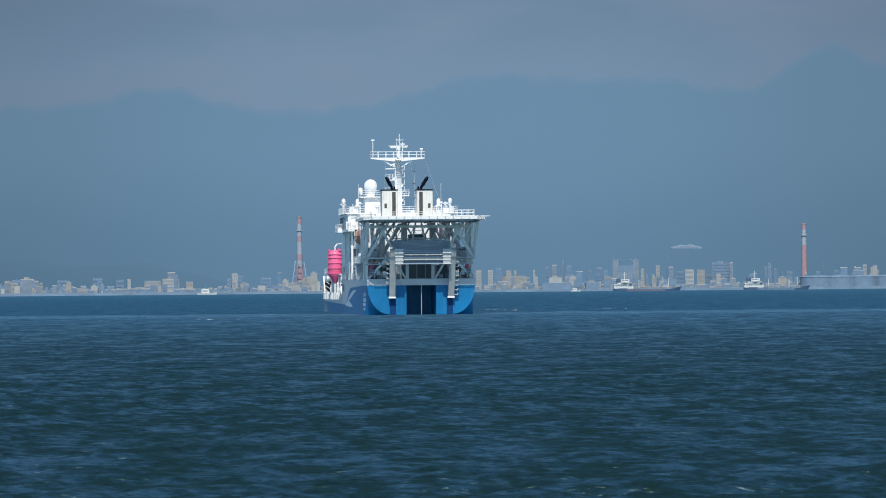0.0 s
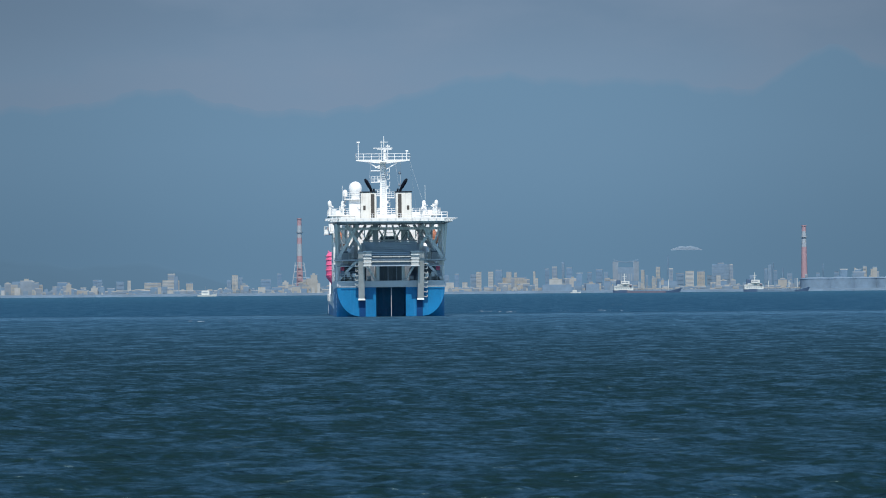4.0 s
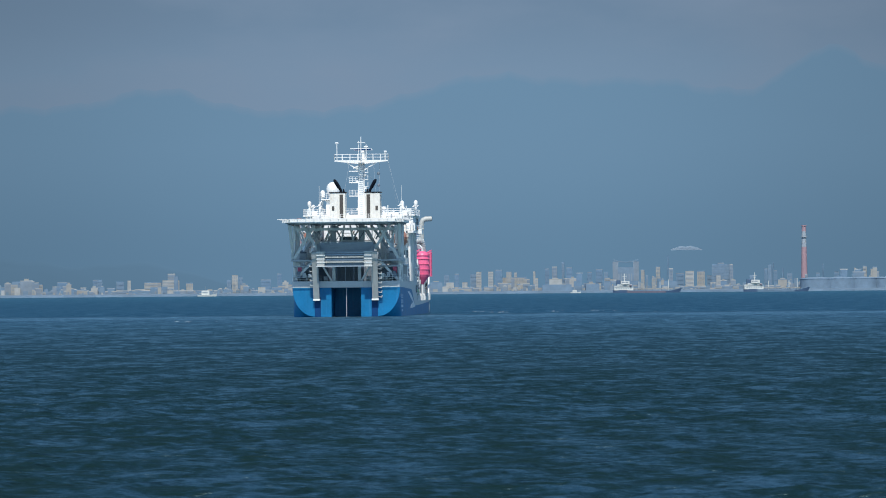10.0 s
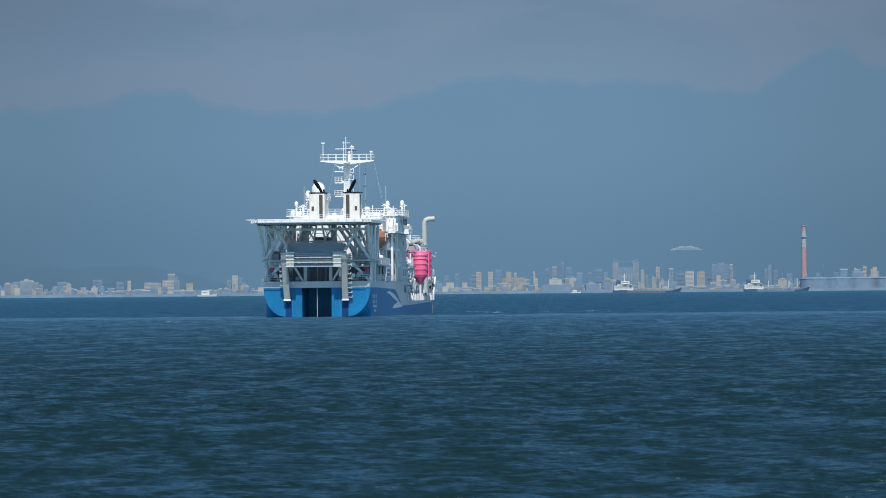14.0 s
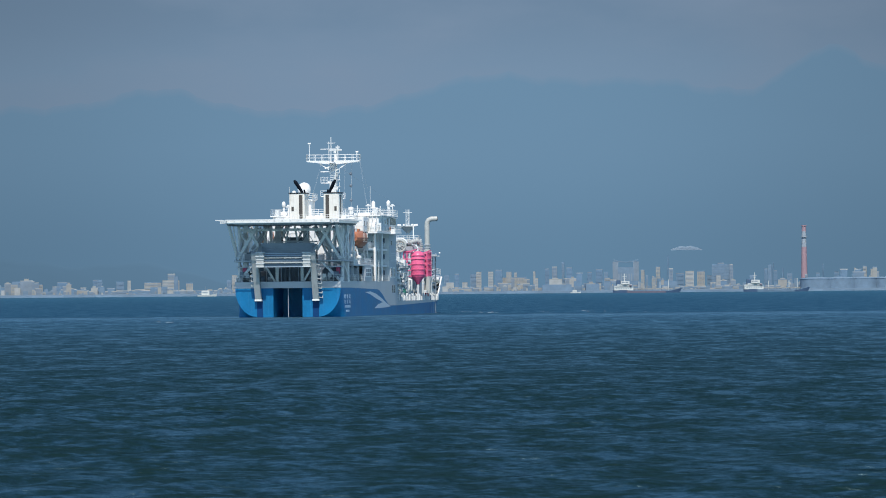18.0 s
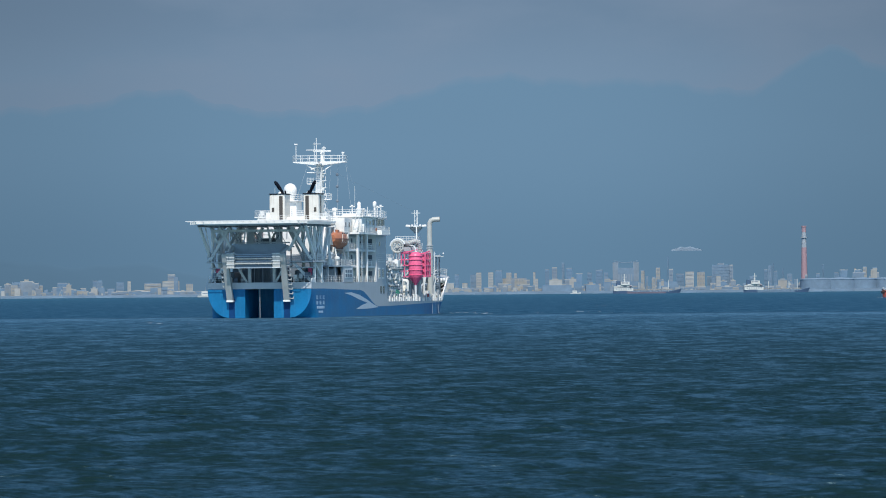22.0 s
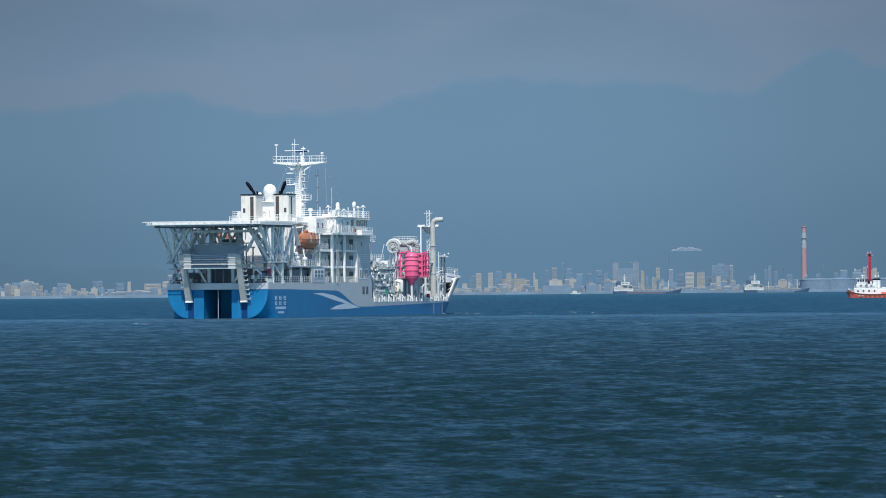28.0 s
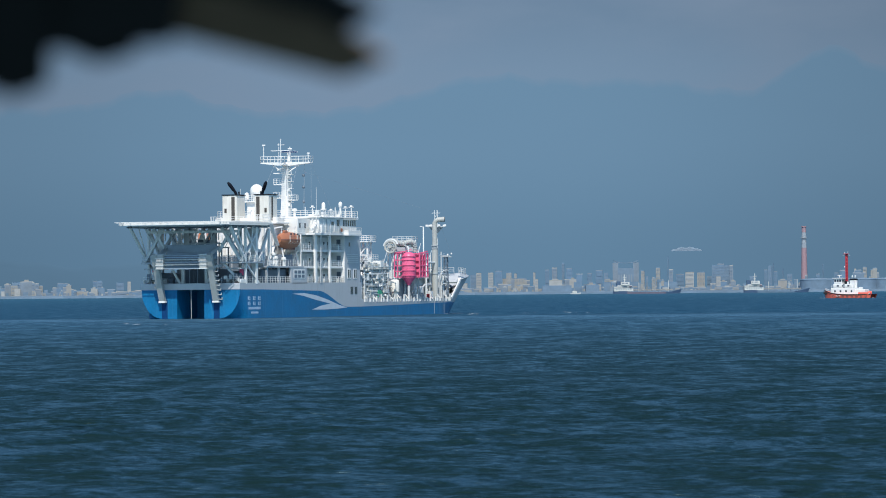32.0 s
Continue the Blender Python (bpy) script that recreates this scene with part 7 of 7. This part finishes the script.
    tube(bm, (0.4, 0, 18.7), (0.4, 0, 19.8), 0.08, 6)
    tube(bm, (1.8, 0, 18.7), (1.8, 0, 19.5), 0.12, 6)
    part("yard", bm, PALE_GREY, mast)
    part("mast_lamp", ball(bm_new(), (1.75, 0.5, 13.2), 0.24, 8), WHITE, mast)
    part("roof_radar", box(bm_new(), 3.4, 5.2, -0.12, 0.12, 9.5, 9.75, 0.04), WHITE, wheel)
    part("roof_post", tube(bm_new(), (4.3, 0, 8.5), (4.3, 0, 9.5), 0.14, 8), WHITE, wheel)
    part("bow_rail", railing([(6.8, 2.9, 2.3), (9.2, 1.6, 2.9), (10.6, 0.4, 3.3)], 1.0, 3, 1.0, 0.06), WHITE, tug)
    part("house_rail", railing([(-3.4, 2.8, 4.3), (6.9, 2.8, 4.3)], 1.0, 3, 1.2, 0.05), WHITE, tug)
    part("aft_rail", railing([(-10.6, 3.3, 1.6), (-8.2, 3.6, 1.6)], 1.0, 3, 1.0, 0.06), WHITE, tug)
    part("tow_winch", tube(bm_new(), (-9.0, -1.2, 2.5), (-9.0, 1.2, 2.3), 0.5, 12), TUG_RED, tug)
    part("tow_bitt", tube(bm_new(), (-10.0, 0, 1.5), (-10.0, 0, 2.9), 0.25, 8), TUG_RED, tug)
    part("rescue_float", lathe(bm_new(), -0.4, 2.2, [(0.35, 6.0), (0.4, 6.3), (0.4, 6.8), (0.3, 7.0)], 10), WHITE, tug)
    rg = random.Random(3)
    for k in range(22):
        u = rg.random()
        x = 11.6 - u * 34
        r = rg.uniform(0.2, 0.45) * (1.2 if u < 0.12 or u > 0.65 else 0.35)
        part("bow_foam" if u < 0.5 else "wake_foam", ball(bm_new(), (x, 4.2 + rg.uniform(0, 1.2), 0.05), r, 8, 0.38), FOAM, tug)


build_tug()

# ---- wash along the ship's waterline ----
def build_wash():
    rg = random.Random(5)
    for k in range(12):
        y = rg.uniform(104, 121)
        s = rg.choice((1, 1, -1))
        bm = ball(bm_new(), (0, 0, 0), rg.uniform(0.04, 0.1), 8, 0.4)
        for v in bm.verts:
            v.co.y *= 3.5
        bmesh.ops.translate(bm, vec=(s * (half_breadth(y, 0) + 0.2), y, 0.1), verts=bm.verts)
        part("bow_wash", bm, FOAM, ship)


build_wash()

# ---- flecks of foam along the current line and here and there ----
def flecks():
    rg = random.Random(21)
    bm = bm_new()
    knots = [(rg.uniform(885, 965), rg.uniform(0.1, 1.2)) for k in range(4)] + [(rg.uniform(885, 950), rg.uniform(1.2, 5.2)) for k in range(4)] + [(700.0, -2.9), (1250.0, 2.2)]
    for k in range(38):
        d, a = knots[k % 10]
        d, a = d + rg.gauss(0, 9), radians(a + rg.gauss(0, 0.13))
        c = Vector((d * math.sin(a), d * math.cos(a), 0.06))
        w, h = 0.06 + 0.7 * rg.random() ** 3, rg.uniform(0.012, 0.05)
        m = 8
        ring = [bm.verts.new(c + Vector((w * math.cos(i * math.tau / m) * rg.uniform(0.7, 1.2), 0.5 * math.sin(i * math.tau / m), 0))) for i in range(m)]
        top = bm.verts.new(c + Vector((rg.uniform(-0.2, 0.2) * w, 0, h)))
        for i in range(m):
            bm.faces.new((ring[i], ring[(i + 1) % m], top))
    me = bpy.data.meshes.new("whitecap_foam")
    bm.to_mesh(me)
    bm.free()
    me.materials.append(FOAM)
    return tagged(new("whitecap_foam", me), "small white flecks of foam on the sea", "foam", kind="stuff")


FLECKS = flecks()

# ---- the kite that swoops past close to the lens at the end ----
bird = thing("black_kite", "dark brown kite with spread wings swooping past", "bird")


def build_bird():
    bm = bm_new()
    prof = [(0.005, -0.3), (0.045, -0.2), (0.075, -0.05), (0.08, 0.06), (0.06, 0.16), (0.045, 0.21), (0.04, 0.26), (0.015, 0.31)]
    lathe(bm, 0, 0, prof, 12)
    bmesh.ops.rotate(bm, cent=(0, 0, 0), matrix=Matrix.Rotation(radians(-90), 3, "X"), verts=bm.verts)
    part("body", bm, FEATHER, bird)
    bm = tube(bm_new(), (0, 0.3, 0), (0, 0.335, -0.02), 0.012, 6, 0.003)
    part("beak", bm, BLACK, bird)
    for s in (-1, 1):
        bm = bm_new()
        # arm of the wing, thick in front and thin behind
        lead = [(0.05, 0.1, 0.0), (0.25, 0.17, 0.05), (0.42, 0.16, 0.07), (0.58, 0.08, 0.06)]
        trail = [(0.05, -0.16, -0.01), (0.25, -0.13, 0.03), (0.42, -0.11, 0.05), (0.56, -0.08, 0.045)]
        rows = []
        for a, b in zip(lead, trail):
            up = [bm.verts.new((s * (a[0] + (b[0] - a[0]) * u), a[1] + (b[1] - a[1]) * u, a[2] + (b[2] - a[2]) * u + 0.03 * math.sin(math.pi * u ** 0.6))) for u in (0, 0.25, 0.6, 1)]
            dn = [bm.verts.new((s * (a[0] + (b[0] - a[0]) * u), a[1] + (b[1] - a[1]) * u, a[2] + (b[2] - a[2]) * u - 0.008)) for u in (1, 0.6, 0.25, 0)]
            rows.append(up + dn)
        for p, q in zip(rows, rows[1:]):
            for k in range(8):
                bm.faces.new((p[k], p[(k + 1) % 8], q[(k + 1) % 8], q[k])).smooth = True
        bm.faces.new(rows[-1])
        wing = part("wing", bm, FEATHER, bird)
        for k in range(6):
            a = radians(-20 + k * 6)
            d = Vector((math.cos(a), math.sin(a), 0.08))
            base = Vector((0.5, -0.035 + 0.022 * k, 0.05))
            bm = bm_new()
            n = Vector((-d.y, d.x, 0)).normalized()
            length = 0.24 - 0.016 * k
            pts = [base + n * 0.03, base + d * length * 0.7 + n * 0.034, base + d * length + n * 0.012, base + d * length * 0.9 - n * 0.02, base - n * 0.03]
            top = [bm.verts.new((s * p.x, p.y, p.z + 0.004)) for p in pts]
            low = [bm.verts.new((s * p.x, p.y, p.z - 0.004)) for p in pts]
            bm.faces.new(top)
            bm.faces.new(low[::-1])
            for i in range(5):
                bm.faces.new((top[i], top[(i + 1) % 5], low[(i + 1) % 5], low[i]))
            part("primary_feather", bm, FEATHER if k > 0 else FEATHER_TAN, wing)
        for k in range(7):
            x = 0.08 + 0.07 * k
            y = -0.155 + 0.012 * k
            bm = prism(bm_new(), [(s * (x - 0.034), y + 0.07), (s * (x + 0.034), y + 0.07), (s * (x + 0.03), y - 0.016 - 0.012 * (k % 3)), (s * x, y - 0.03 - 0.014 * (k % 3)), (s * (x - 0.03), y - 0.016 - 0.012 * (k % 3))], -0.004, 0.004)
            bmesh.ops.translate(bm, vec=(0, 0, 0.01 + 0.006 * k), verts=bm.verts)
            part("secondary_feather", bm, FEATHER, wing)
    bm = prism(bm_new(), [(-0.04, -0.26), (0.04, -0.26), (0.12, -0.5), (0.0, -0.46), (-0.12, -0.5)], -0.008, 0.008)
    part("tail", bm, FEATHER, bird)


build_bird()


# ---- what moves ----
def ship_pose(t):
    k = (t - 16) / 16
    turn = 0.1308 + 0.2254 * k - 0.0026 * k * k + 0.0001 * k ** 3
    x = -24.79 - 20.467 * k + 0.526 * k * k + 0.068 * k ** 3
    y = 794.3 + 3.73 * k - 0.09 * k * k + 0.67 * k ** 3
    return pose(x, y, 0, 0, 0, -math.degrees(turn))


def tug_pose(t):
    dist = 1900.0
    px = 1549 + (t - 23) * -10.2
    x = (px + 45 - 784) / 8000 * dist
    return pose(x, dist, 0.15 * math.sin(t * 1.3), 0.6 * math.sin(t * 1.1), 0, 152)


def motions():
    walk(ship, [(t, ship_pose(t)) for t in range(0, 33, 2)])
    walk(SCANNER, [(k * 0.4, pose(0.3, 45.7, 30.7, 0, 0, -360 * (k * 0.4 - 11.0) / 2.244)) for k in range(81)])
    walk(tug, [(t, tug_pose(t)) for t in range(0, 33, 2)])
    walk(SEA, [(0.0, pose(0, 0, 0)), (32.0, pose(-9.0, -34.0, 0))])
    walk(FLECKS, [(0.0, pose(0, 0, 0)), (32.0, pose(-9.0, -34.0, 0))])
    walk(bird, [(0.0, pose(-9.0, 3.5, 8.4, 45, -5, 180)), (31.5, pose(-3.0, 3.5, 6.0, 45, -5, 180)), (31.9, pose(-1.08, 3.5, 5.1, 45, -5, 180)), (32.0, pose(-0.768, 3.5, 4.877, 45, -5, 180))])


motions()
